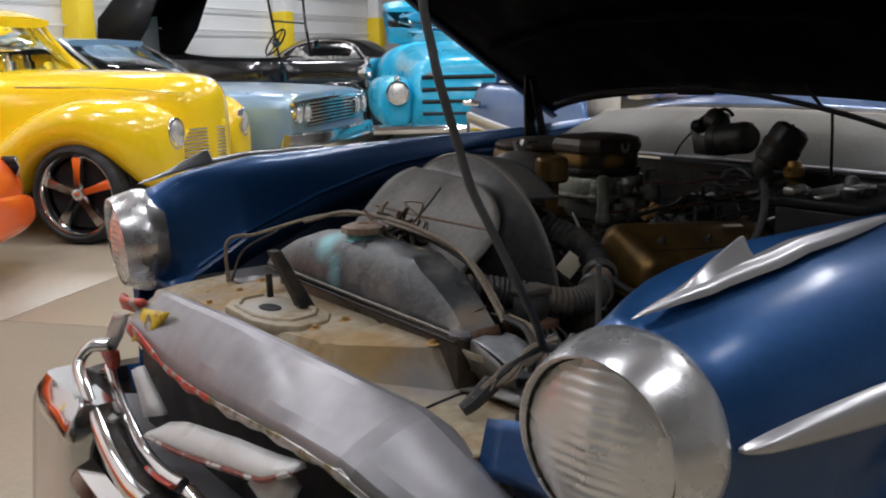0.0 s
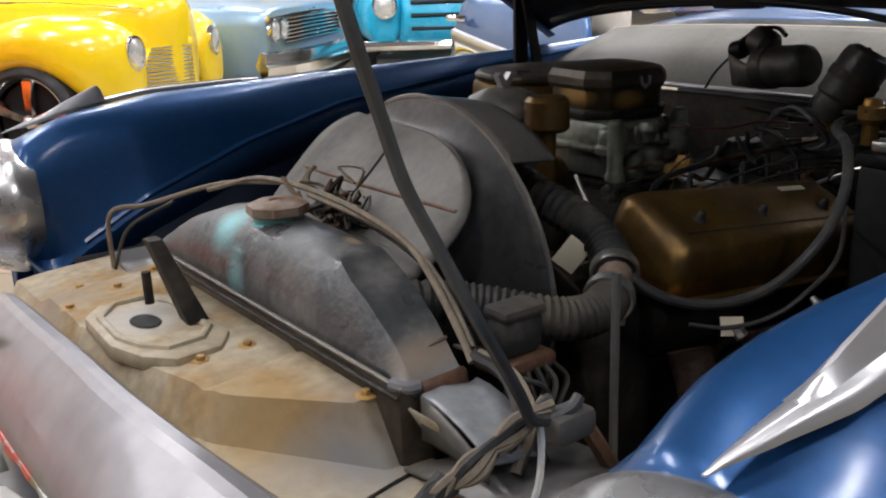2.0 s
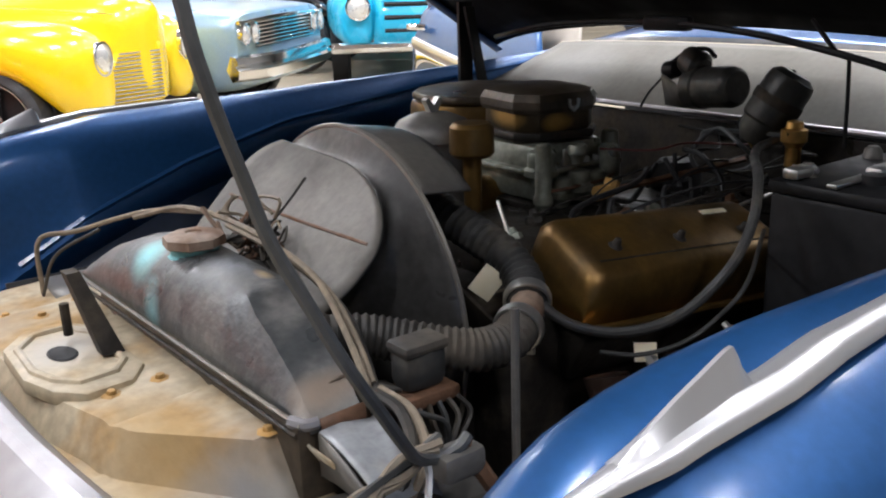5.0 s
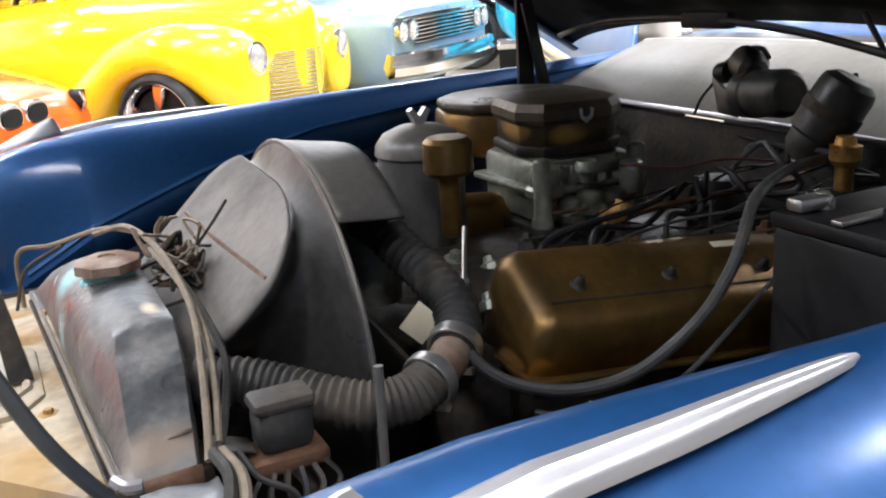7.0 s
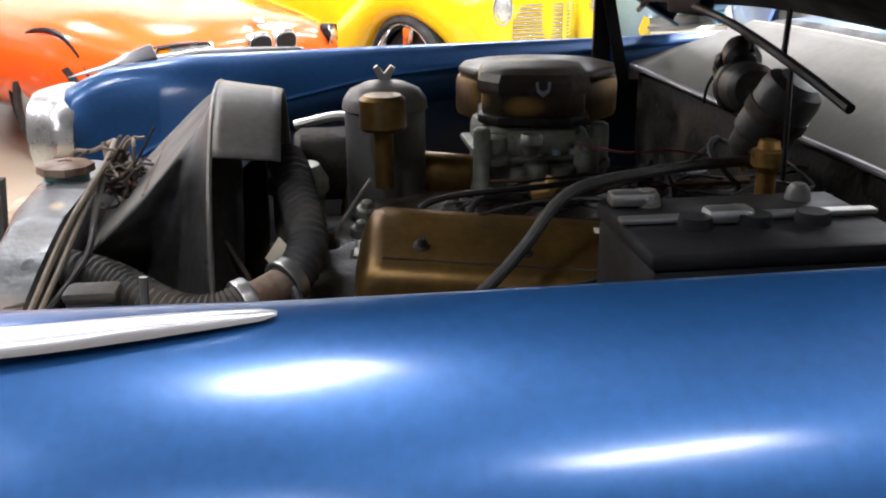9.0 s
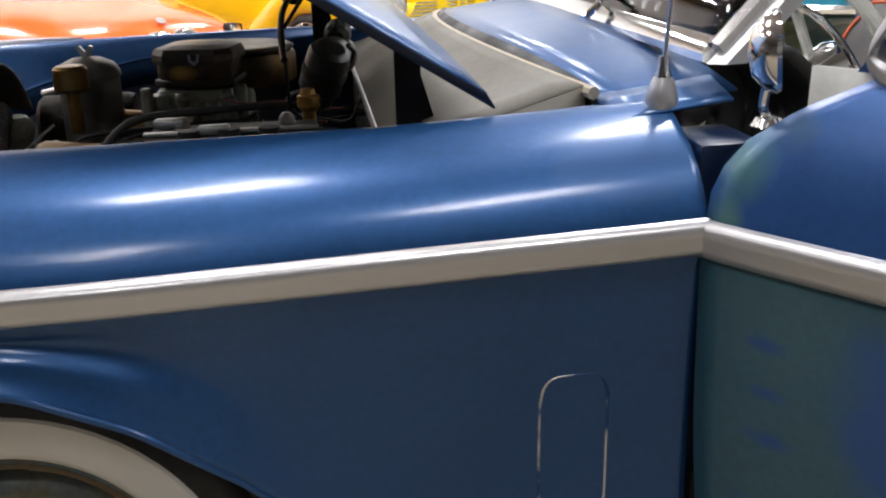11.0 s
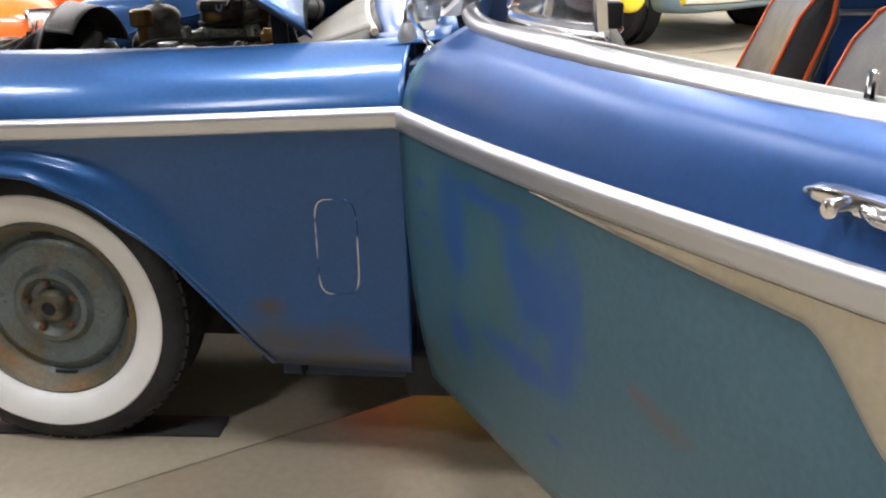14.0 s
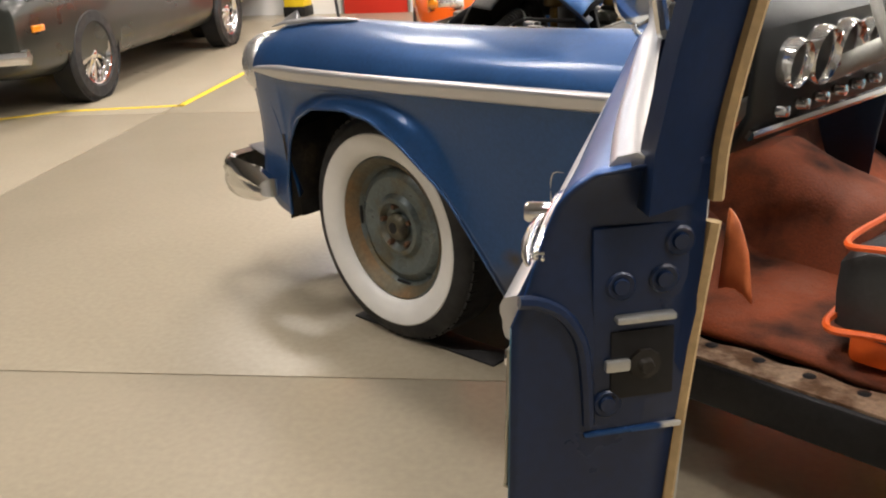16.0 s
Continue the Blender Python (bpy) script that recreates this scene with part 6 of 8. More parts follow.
for x, y in ((0.2, -0.35), (0.275, -0.42)):
    lug = part("cable_lug", box((x - 0.022, y - 0.012, 0.893), (x + 0.026, y + 0.012, 0.908), 0.005), STEEL, bat, "bright lead cable clamp")
    part("lug_bolt", tube([(x + 0.018, y - 0.016, 0.901), (x + 0.018, y + 0.02, 0.901)], 0.0045, 4, 6, smooth=False), SILVER, lug)
part("hold_down", box((0.17, -0.42, 0.893), (0.435, -0.405, 0.899), 0.002), STEEL, bat)
part("battery_tray", box((0.16, -0.55, 0.63), (0.45, -0.31, 0.66), 0.006), GRIME, bat)
part("tray_bracket", box((0.2, -0.60, 0.60), (0.42, -0.53, 0.64), 0.004), GRIME, bat)

wip = thing("wiper_motor", "black wiper motor on the cowl shelf", "motor")
WM = Matrix.Translation((0.472, -0.015, 0.955)) @ Matrix.Rotation(radians(-14), 4, "Z")
part("body", lathe([(0.0, -0.06), (0.026, -0.06), (0.033, -0.052), (0.035, -0.045), (0.035, 0.02), (0.038, 0.024), (0.038, 0.05), (0.03, 0.06), (0.0, 0.062)], WM @ Matrix.Rotation(radians(-96), 4, "X"), 24), MOTORGREY, wip, "dusty black motor drum")
part("gear_case", lathe([(0.0, 0.03), (0.016, 0.029), (0.024, 0.022), (0.026, 0.01), (0.026, -0.012), (0.018, -0.022), (0.0, -0.024)], WM @ Matrix.Translation((0.0, 0.05, 0.035)) @ Matrix.Rotation(radians(-70), 4, "X"), 20), MOTORGREY, wip)
part("crank", lathe([(0.0, 0.014), (0.014, 0.013), (0.017, 0.006), (0.017, -0.012), (0.0, -0.014)], WM @ Matrix.Translation((-0.012, 0.098, 0.022)) @ Matrix.Rotation(radians(80), 4, "X"), 16), BLACK, wip)
part("crank_arm", tube([WM @ Vector((-0.012, 0.098, 0.036)), WM @ Vector((0.0, 0.07, 0.056)), WM @ Vector((0.006, 0.03, 0.062)), WM @ Vector((0.004, 0.005, 0.05))], 0.004, 16, 6), BLACK, wip)
part("bracket", loft([[WM @ Vector((-0.03 + 0.012 * k, 0.045 + 0.06 * j, -0.005 - 0.035 * k + 0.02 * j * (1 - k))) for j in (0, 0.5, 1)] for k in (0, 0.5, 1)]), DUSTPALE, wip, "tan dusty mounting bracket", thick=0.004)
part("cable", tube([WM @ Vector((-0.02, 0.11, 0.012)), WM @ Vector((-0.03, 0.14, -0.02)), WM @ Vector((-0.03, 0.165, -0.05))], 0.0025, 14, 5), BLACK, wip)
heat = thing("heater_valve", "black round heater motor beside the wiper motor", "motor")
HM = Matrix.Translation((0.452, -0.152, 0.945)) @ Matrix.Rotation(radians(24), 4, "X") @ Matrix.Rotation(radians(18), 4, "Y")
part("body", lathe([(0.0, 0.05), (0.025, 0.05), (0.036, 0.042), (0.039, 0.03), (0.039, -0.035), (0.034, -0.04), (0.032, -0.06), (0.02, -0.075), (0.0, -0.078)], HM, 24), MOTORGREY, heat, "dusty black motor drum")
part("strap", lathe([(0.0392, -0.008), (0.0412, -0.008), (0.0412, 0.008), (0.0392, 0.008)], HM, 24, close=True), GRIME, heat)
part("lead", tube([HM @ Vector((0.03, 0.02, 0.05)), HM @ Vector((0.05, 0.04, 0.02)), HM @ Vector((0.03, 0.05, -0.06)), (0.43, -0.10, 0.87)], 0.004, 24, 6), BLACK, heat)
part("gold_fitting", lathe([(0.0, 0.03), (0.012, 0.03), (0.014, 0.02), (0.02, 0.018), (0.02, 0.0), (0.012, -0.01), (0.012, -0.04), (0.0, -0.04)], Matrix.Translation((0.42, -0.205, 0.893)), 12), BRASS, heat, "brass coloured fitting")

part("hose_end", tube([(0.425, -0.125, 0.905), (0.42, -0.13, 0.89), (0.428, -0.14, 0.87)], 0.009, 10, 8), BRASS, heat, "brass hose fitting")
part("steering_tube", tube([(-0.30, -0.36, 0.56), (-0.30, -0.357, 0.68), (-0.296, -0.352, 0.84)], 0.0045, 10, 8), DUSTGREY, car, "upright grey pipe beside the inner wing")
for p, r in (((-0.05, -0.33, 0.70), 0.008), ((0.0, -0.35, 0.69), 0.006), ((0.06, -0.36, 0.72), 0.007)):
    part("bright_fitting", lathe([(0.0, 0.016), (r * 0.6, 0.015), (r * 0.7, 0.008), (r, 0.007), (r, 0.0)], Matrix.Translation(p) @ Matrix.Rotation(-0.9, 4, "X"), 6), STEEL, engine, "bright pipe fitting")
tag = thing("paper_tag", "small cream paper tag tied to the radiator hose", "tag")
part("card", box((-0.016, -0.002, -0.02), (0.016, 0.0, 0.02), 0.0008, Matrix.Translation((-0.17, -0.163, 0.79)) @ Matrix.Rotation(radians(-38), 4, "Z") @ Matrix.Rotation(radians(38), 4, "Y")), TAPE, tag)
part("string", tube([(-0.165, -0.165, 0.775), (-0.155, -0.185, 0.785), (-0.15, -0.2, 0.80)], 0.0015, 8, 5), TEXTILE, tag)

# a tangle of thin wires and pipes between engine and firewall
rng = random.Random(21)
for k in range(9):
    a = Vector((rng.uniform(0.0, 0.36), rng.uniform(-0.2, 0.06), rng.uniform(0.77, 0.83)))
    b = Vector((0.53, rng.uniform(-0.4, 0.25), rng.uniform(0.72, 0.84)))
    mid = a.lerp(b, 0.5) + Vector((rng.uniform(-0.05, 0.05), rng.uniform(-0.06, 0.06), rng.uniform(0.0, 0.06)))
    part("thin_wire", tube([a, a.lerp(mid, 0.5) + Vector((0, rng.uniform(-0.03, 0.03), rng.uniform(-0.01, 0.03))), mid, b], rng.choice((0.0015, 0.002, 0.0025)), 24, 5), rng.choice((BLACK, BLACK, BLACK, HOSE, GRIME)), engine)
for k in range(18):
    p = Vector((rng.uniform(-0.14, 0.38), rng.uniform(-0.16, 0.02), 0.785 + rng.uniform(-0.01, 0.015)))
    part("engine_fitting", lathe([(0.0, 0.022), (0.007, 0.02), (0.009, 0.012), (0.014, 0.01), (0.016, 0.0)], Matrix.Translation(p) @ Matrix.Rotation(rng.uniform(-0.5, 0.5), 4, "X"), 8), rng.choice((GRIME, GRIME, RUST, ALLOY)), engine)
# the driver's door, swung open
DOORM = Matrix.Translation((0.873, -0.864, 0)) @ Matrix.Rotation(radians(-56.5), 4, "Z")
DOORLEN = 1.2


def bulge(u):
    """How far the door's skin swells outwards at u."""
    return -0.012 * math.sin(math.pi * u / DOORLEN) - 0.03 * max(0, u / DOORLEN) ** 2


def strip_z(u):
    """Height of the bright side strip, rising to the rear."""
    return 0.828 + 0.055 * max(0, u / DOORLEN) ** 1.6


def sill_z(u):
    return 1.022 - 0.012 * u + 0.018 * max(0, u / DOORLEN) ** 3


def door_row(v, n=40, m=None):
    """A line along the door at v: 0 at the window sill, 1 at the lower edge; from the hinge edge to the latch edge."""
    m = m or DOORM
    fore = table([(0, 0.085), (0.06, 0.05), (0.14, 0.022), (0.24, 0.004), (0.3, 0.0), (0.5, 0.006), (0.75, 0.018), (1, 0.045)], v)
    aft = table([(0, 0.10), (0.012, 0.07), (0.035, 0.05), (0.07, 0.034), (0.13, 0.024), (0.2, 0.012), (0.25, 0.0), (0.5, -0.006), (0.75, 0.01), (1, 0.045)], v)
    out = []
    for i in range(n):
        k = i / (n - 1)
        first = table([(0, 0.15), (0.05, 0.08), (0.1, 0.03), (0.16, 0.0), (0.6, 0.0), (0.9, 0.012), (1, 0.03)], v)
        last = DOORLEN - table([(0, 0.0), (0.14, -0.004), (0.25, -0.02), (0.6, -0.035), (0.85, -0.05), (0.95, -0.03), (1, 0.04)], v)
        u = first + (last - first) * k
        z0, z1 = sill_z(u), strip_z(u)
        z = z0 + (z1 - z0) * v / 0.25 if v < 0.25 else z1 + (0.262 - z1) * (v - 0.25) / 0.75
        out.append(m @ Vector((u, fore + (aft - fore) * k ** 3 + bulge(u), z)))
    return out


VU = [0, 0.012, 0.03, 0.045, 0.06, 0.1, 0.14, 0.18, 0.22, 0.25]
VL = [0.25, 0.3, 0.36, 0.43, 0.5, 0.58, 0.66, 0.74, 0.82, 0.9, 0.95, 1.0]
door = part("driver_door", loft([door_row(v) for v in VU]), DOORBLUE, car, "open driver door, violet blue above, rubbed teal below", thick=0.003)
part("door_lower_skin", loft([door_row(v) for v in VL]), PRIMER, door, "teal paint rubbed through to blue", thick=0.003)


def on_door(u, y, z):
    return DOORM @ Vector((u, y, z))


# edge faces and inner shell
edge_rows = []
for v in (0, 0.012, 0.03, 0.045, 0.06, 0.1, 0.14, 0.18, 0.25, 0.35, 0.5, 0.65, 0.8, 0.9, 0.96, 1.0):
    p = DOORM.inverted() @ door_row(v)[-1]
    inner = Vector((1.155 + table([(0, 0.0), (0.6, 0.01), (1, 0.03)], v), 0.135 - table([(0, 0.0), (0.25, 0.005), (0.6, 0.03), (1, 0.05)], v), p.z))
    edge_rows.append([DOORM @ p.lerp(inner, k) for k in (0, 0.05, 0.4, 0.75, 1)])
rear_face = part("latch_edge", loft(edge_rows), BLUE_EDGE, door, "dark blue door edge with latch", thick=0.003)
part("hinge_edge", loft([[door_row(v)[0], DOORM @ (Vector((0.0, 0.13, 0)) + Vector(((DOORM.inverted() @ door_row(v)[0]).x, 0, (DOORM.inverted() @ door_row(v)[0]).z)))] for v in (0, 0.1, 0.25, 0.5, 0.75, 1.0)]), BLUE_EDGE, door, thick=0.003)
part("inner_panel", loft([[on_door(u, 0.132 - 0.07 * max(0, 0.95 - z), z) for u in (0.05, 0.4, 0.8, 1.13)] for z in (0.29, 0.36, 0.6, 0.9, 1.02)]), SEATPALE, door, "pale grey inner door panel", thick=0.012)
part("weather_strip", tube([on_door(1.18, 0.09, 0.28), on_door(1.172, 0.095, 0.5), on_door(1.163, 0.108, 0.69), on_door(1.156, 0.125, 0.85), on_door(1.151, 0.14, 0.965)], 0.0075, 24, 6), WEATHERSTRIP, door, "tan rubber weather strip")
# chrome: sill, side strip, lower flash
part("sill_trim", loft([[p + DOORM.to_3x3() @ Vector((0, a, b)) for a, b in ((0.018, 0.006), (0.006, 0.012), (-0.01, 0.008), (-0.017, 0.0), (-0.019, -0.012), (-0.014, -0.017), (-0.008, -0.009))] for p in spline([on_door(0.225, 0.07, 1.17), on_door(0.15, 0.085, 1.075), on_door(0.145, 0.087, 1.04), on_door(0.2, 0.086, 1.022), on_door(0.4, 0.075, 1.018), on_door(0.7, 0.068, 1.014), on_door(1.0, 0.064, 1.016), on_door(1.185, 0.068, 1.023)], 40)], True, True), DULLCHROME, door, "hazed bright window sill strip", sharp=75)
strip = []
for i in range(40):
    u = 0.0 + (DOORLEN - 0.004) * i / 39
    base = on_door(u, bulge(u) - 0.002, strip_z(u))
    strip.append([base + DOORM.to_3x3() @ Vector((0, a, b * 0.0235)) for a, b in ((0.004, -1), (-0.003, -0.96), (-0.0085, -0.78), (-0.0105, -0.45), (-0.0105, -0.05), (-0.0125, 0.2), (-0.0125, 0.55), (-0.009, 0.85), (0.004, 1))])
part("side_trim", loft(strip, True, True), DULLCHROME, door, "hazed bright metal side strip", sharp=75)
flash = []
for i in range(160):
    k = i / 159
    u = 0.52 + (DOORLEN - 0.503) * k
    top = strip_z(u) - 0.02
    drop = min(1, max(0, (k - 0.77) / 0.22))
    low = top - 0.006 - 0.036 * k - 0.105 * drop * drop * (3 - 2 * drop)
    y = bulge(u) + 0.002
    flash.append([on_door(u, y - 0.001, top), on_door(u, y - 0.006, top - 0.004), on_door(u, y - 0.005 - 0.007 * drop, low + 0.006), on_door(u, y - 0.007 - 0.007 * drop, low + 0.002), on_door(u, y + 0.004 - 0.007 * drop, low - 0.003)])
part("lower_flash", loft(flash), FLASHTAN, door, "flared metal flash tinted tan for its floor reflection", thick=0.003)
part("edge_guard", tube([on_door(DOORLEN + 0.018, -0.031, z) for z in (0.725, 0.76, 0.80, 0.83, 0.86)], lambda k: 0.0015 + 0.0025 * math.sin(math.pi * k), 24, 8), CHROME, door)
# handle and lock
handle = part("door_handle", loft([[on_door(u, bulge(u) + y - 0.006 * w * c, 0.945 + 0.0085 * w * d + 0.02 * (1.12 - u)) for c, d in ((math.cos(t), math.sin(t)) for t in (2 * math.pi * j / 12 for j in range(12)))] for u, y, w in ((1.09, 0.020, 0.7), (1.10, 0.014, 0.85), (1.115, 0.009, 1.0), (1.14, 0.007, 1.05), (1.17, 0.008, 1.0), (1.195, 0.011, 0.8), (1.21, 0.014, 0.5), (1.217, 0.016, 0.1))], True, True), CHROME, door, "chrome pull handle")
part("handle_base", loft([[on_door(u, bulge(u) + 0.024 + b * 0.006, 0.947 + a * w * 0.8) for a, b in ((-1, 0.6), (-0.6, -0.8), (0, -1), (0.6, -0.8), (1, 0.6))] for u, w in ((1.02, 0.003), (1.035, 0.011), (1.06, 0.015), (1.1, 0.0165), (1.15, 0.015), (1.185, 0.010), (1.205, 0.003))]), CHROME, handle, thick=0.004)
part("handle_button", lathe([(0.0, 0.03), (0.0085, 0.029), (0.0105, 0.026), (0.0105, 0.0)], DOORM @ side_y(1.075, bulge(1.075) + 0.02, 0.945, -1), 18), CHROME, handle, "chrome push button")
lock = part("door_lock", lathe([(0.0, 0.014), (0.007, 0.014), (0.011, 0.009), (0.013, 0.002), (0.016, 0.0)], DOORM @ side_y(1.188, -0.028, 0.84, -1), 20), CHROME, door, "chrome door lock")
part("lock_cover", lathe([(0.0, 0.012), (0.006, 0.011), (0.009, 0.003), (0.011, 0.0)], DOORM @ side_y(1.188, -0.028, 0.822, -1), 20), CHROME, lock)


# latch hardware in the edge face
def edge_at(a, z):
    """A frame on the latch edge: a runs across it from outside to inside, its z axis looks rearwards."""
    p = on_door(1.222 - 0.066 * a, -0.03 + 0.16 * a, z)
    return Matrix.Translation(p) @ Matrix.Rotation(radians(-56.5 + 22.0), 4, "Z") @ Matrix.Rotation(radians(90), 4, "Y") @ Matrix.Rotation(radians(90), 4, "Z")


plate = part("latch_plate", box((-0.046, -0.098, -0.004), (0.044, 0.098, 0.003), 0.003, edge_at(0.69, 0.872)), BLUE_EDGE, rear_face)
for a, z in ((0.57, 0.915), (0.80, 0.918), (0.88, 0.952), (0.5, 0.80)):
    part("latch_bolt", lathe([(0.0, 0.004), (0.007, 0.004), (0.008, 0.001), (0.012, 0.002), (0.014, 0.0)], edge_at(a, z) @ Matrix.Translation((0, 0, 0.004)), 16), BLUE_EDGE, plate)
part("latch_slot", box((-0.03, -0.034, -0.002), (0.03, 0.034, 0.002), 0.002, edge_at(0.69, 0.838) @ Matrix.Translation((0, 0, 0.004))), BLACK, plate, "dark latch recess")
part("latch_tongue", box((-0.03, -0.0035, 0.0), (0.026, 0.0035, 0.013), 0.003, edge_at(0.71, 0.884)), STEEL, plate, "worn steel latch tongue")
part("latch_rotor", lathe([(0.0, 0.016), (0.006, 0.016), (0.008, 0.01), (0.015, 0.009), (0.017, 0.0)], edge_at(0.70, 0.838), 10), GRIME, plate)
part("latch_pawl", box((-0.028, -0.006, 0.004), (-0.004, 0.006, 0.012), 0.003, edge_at(0.64, 0.84)), STEEL, plate, "steel latch pawl")
part("edge_bar", box((-0.05, -0.003, 0.0), (0.045, 0.003, 0.006), 0.002, edge_at(0.66, 0.77)), CHIPPED, rear_face, "scuffed ridge under the latch plate")
part("edge_slot", box((-0.03, -0.004, 0.0), (0.02, 0.004, 0.002), 0.001, edge_at(0.6, 0.725)), BLACK, rear_face)
part("edge_bead", tube([edge_at(c, d) @ Vector((0, 0, 0.002)) for c, d in ((0.04, 0.91), (0.14, 0.907), (0.27, 0.893), (0.36, 0.865), (0.39, 0.825), (0.40, 0.78))], 0.0065, 30, 8), BLUE_EDGE, rear_face)

# window frame, vent window and glass
frame_a = [(0.13, 0.105, 1.02), (0.22, 0.09, 1.14), (0.36, 0.055, 1.28), (0.52, 0.02, 1.37)]
part("window_frame_front", loft([[on_door(u + a, 0.02 + y + b, z) for a, b in ((-0.02, -0.012), (0.02, -0.012), (0.02, 0.03), (-0.02, 0.03))] for u, y, z in frame_a], True, True), DOORBLUE, door)
rear_post = [(1.205, 0.085, 0.985), (1.205, 0.089, 1.04), (1.2, 0.105, 1.12), (1.185, 0.14, 1.26), (1.165, 0.175, 1.41)]
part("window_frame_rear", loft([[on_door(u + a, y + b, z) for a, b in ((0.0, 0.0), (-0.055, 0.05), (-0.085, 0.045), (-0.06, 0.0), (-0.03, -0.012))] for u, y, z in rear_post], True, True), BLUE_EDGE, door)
part("frame_strip", tube([on_door(u - 0.054, y + 0.056, z) for u, y, z in rear_post], 0.0075, 20, 6), WEATHERSTRIP, door)
part("window_frame_top", tube([on_door(0.52, 0.04, 1.37), on_door(0.75, 0.08, 1.41), on_door(1.14, 0.18, 1.42)], 0.02, 16, 8), DOORBLUE, door)
vent = [(0.27, 0.10, 1.055), (0.30, 0.095, 1.045), (0.50, 0.095, 1.045), (0.53, 0.09, 1.07), (0.53, 0.06, 1.26), (0.49, 0.05, 1.31), (0.45, 0.055, 1.29), (0.34, 0.085, 1.15), (0.27, 0.10, 1.07), (0.27, 0.10, 1.055)]
ventob = part("vent_window", tube([on_door(*p) for p in vent], 0.011, 80, 8), CHROME, door, "chrome framed vent window")
g = part("pane", loft([[on_door(0.28, 0.10, 1.05), on_door(0.53, 0.095, 1.05)], [on_door(0.47, 0.055, 1.30), on_door(0.53, 0.055, 1.28)]]), GLASS, ventob, thick=0.004)
g.visible_shadow = False
part("vent_latch", box((-0.02, -0.01, -0.02), (0.02, 0.01, 0.02), 0.006, Matrix.Translation(on_door(0.51, 0.12, 1.065))), BLACK, ventob)
part("lock_knob", lathe([(0.0, 0.03), (0.006, 0.028), (0.007, 0.0)], Matrix.Translation(on_door(0.98, 0.12, 1.02)), 10), CHROME, door)
# mirror on the fender end
mirror = part("door_mirror", lathe([(0.0, -0.03), (0.026, -0.026), (0.042, -0.012), (0.047, 0.0), (0.044, 0.005), (0.0, 0.004)], Matrix.Translation((0.935, -0.885, 1.045)) @ Matrix.Rotation(radians(-25), 4, "Z") @ Matrix.Rotation(radians(85), 4, "Y"), 28), CHROME, door, "round chrome mirror")
part("mirror_stem", tube([(0.928, -0.885, 1.01), (0.93, -0.875, 0.985), (0.945, -0.86, 0.965)], 0.0055, 12), CHROME, mirror)
part("mirror_foot", lathe([(0.0, 0.012), (0.014, 0.01), (0.02, 0.0)], Matrix.Translation((0.945, -0.86, 0.958)), 14), CHROME, mirror)
# pillar hardware at the hinge
for z in (0.46, 0.72):
    part("door_hinge", box((0.888, -0.845, z - 0.04), (0.92, -0.79, z + 0.04), 0.008), BLACK, door)
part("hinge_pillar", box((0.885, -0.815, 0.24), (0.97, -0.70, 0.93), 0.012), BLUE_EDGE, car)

# vent flap in the fender side
flap_o = []
for k in range(32):
    t = 2 * math.pi * k / 32
    c, d = math.cos(t), math.sin(t)
    flap_o.append((0.727 + 0.044 * abs(c) ** 0.5 * (1 if c > 0 else -1), 0.548 + 0.107 * abs(d) ** 0.35 * (1 if d > 0 else -1)))
ys = []
for x, z in flap_o:
    row = fender_row(min(0.88, x), -1)
    y = min(row, key=lambda p: abs(p.z - z) + (0 if p.y < -0.8 else 1)).y
    ys.append(Vector((x, y - 0.0015, z)))
flap = part("vent_flap", tube(ys + [ys[0], ys[1]], 0.002, 90, 6), CHIPPED, car, "scuffed bare edge of the fender vent flap")

# ---- interior ----
dash = thing("dashboard", "dark dashboard with a row of chrome rimmed gauges", "dashboard")
part("panel", loft([[Vector((x, y, z)) for y in (-0.70, -0.35, 0, 0.35, 0.70)] for x, z in ((1.0, 1.025), (1.05, 1.015), (1.1, 0.97), (1.09, 0.80), (1.04, 0.72))]), BACKDASH, dash, thick=0.02)
for k, (y, r) in enumerate(((-0.58, 0.045), (-0.46, 0.055), (-0.34, 0.055), (-0.22, 0.045), (-0.12, 0.03))):
    gm = Matrix.Translation((1.105, y, 0.895)) @ Matrix.Rotation(radians(97), 4, "Y")
    gauge = part("gauge", lathe([(r * 1.15, -0.03), (r * 1.2, 0.02), (r * 1.1, 0.032), (r, 0.026), (r * 0.95, 0.01)], gm, 28), CHROME, dash, "chrome rimmed gauge")
    part("dial", lathe([(0.0, 0.012), (r * 0.95, 0.01)], gm, 24), BACKDASH, gauge)
for k in range(6):
    part("knob", lathe([(0.0, 0.035), (0.012, 0.032), (0.014, 0.01), (0.008, 0.0)], Matrix.Translation((1.10, -0.62 + 0.09 * k, 0.80)) @ Matrix.Rotation(radians(90), 4, "Y"), 14), CHROME, dash)
part("lower_rail", tube([(1.08, -0.68, 0.755), (1.11, 0, 0.755), (1.08, 0.68, 0.755)], 0.012, 20), CHROME, dash)
steer = thing("steering_wheel", "thin rimmed pale steering wheel with a chrome horn ring", "steering wheel")
SM = Matrix.Translation((1.30, -0.37, 0.95)) @ Matrix.Rotation(radians(62), 4, "Y")
part("rim", tube([SM @ Vector((0.205 * math.cos(t), 0.205 * math.sin(t), 0)) for t in [2 * math.pi * k / 24 for k in range(25)]], 0.0115, 72, 10), SEATPALE, steer, "pale worn rim")
part("horn_ring", tube([SM @ Vector((0.12 * math.cos(t), 0.12 * math.sin(t), -0.02)) for t in [2 * math.pi * k / 24 for k in range(25)]], 0.006, 60, 8), CHROME, steer, "chrome horn ring")
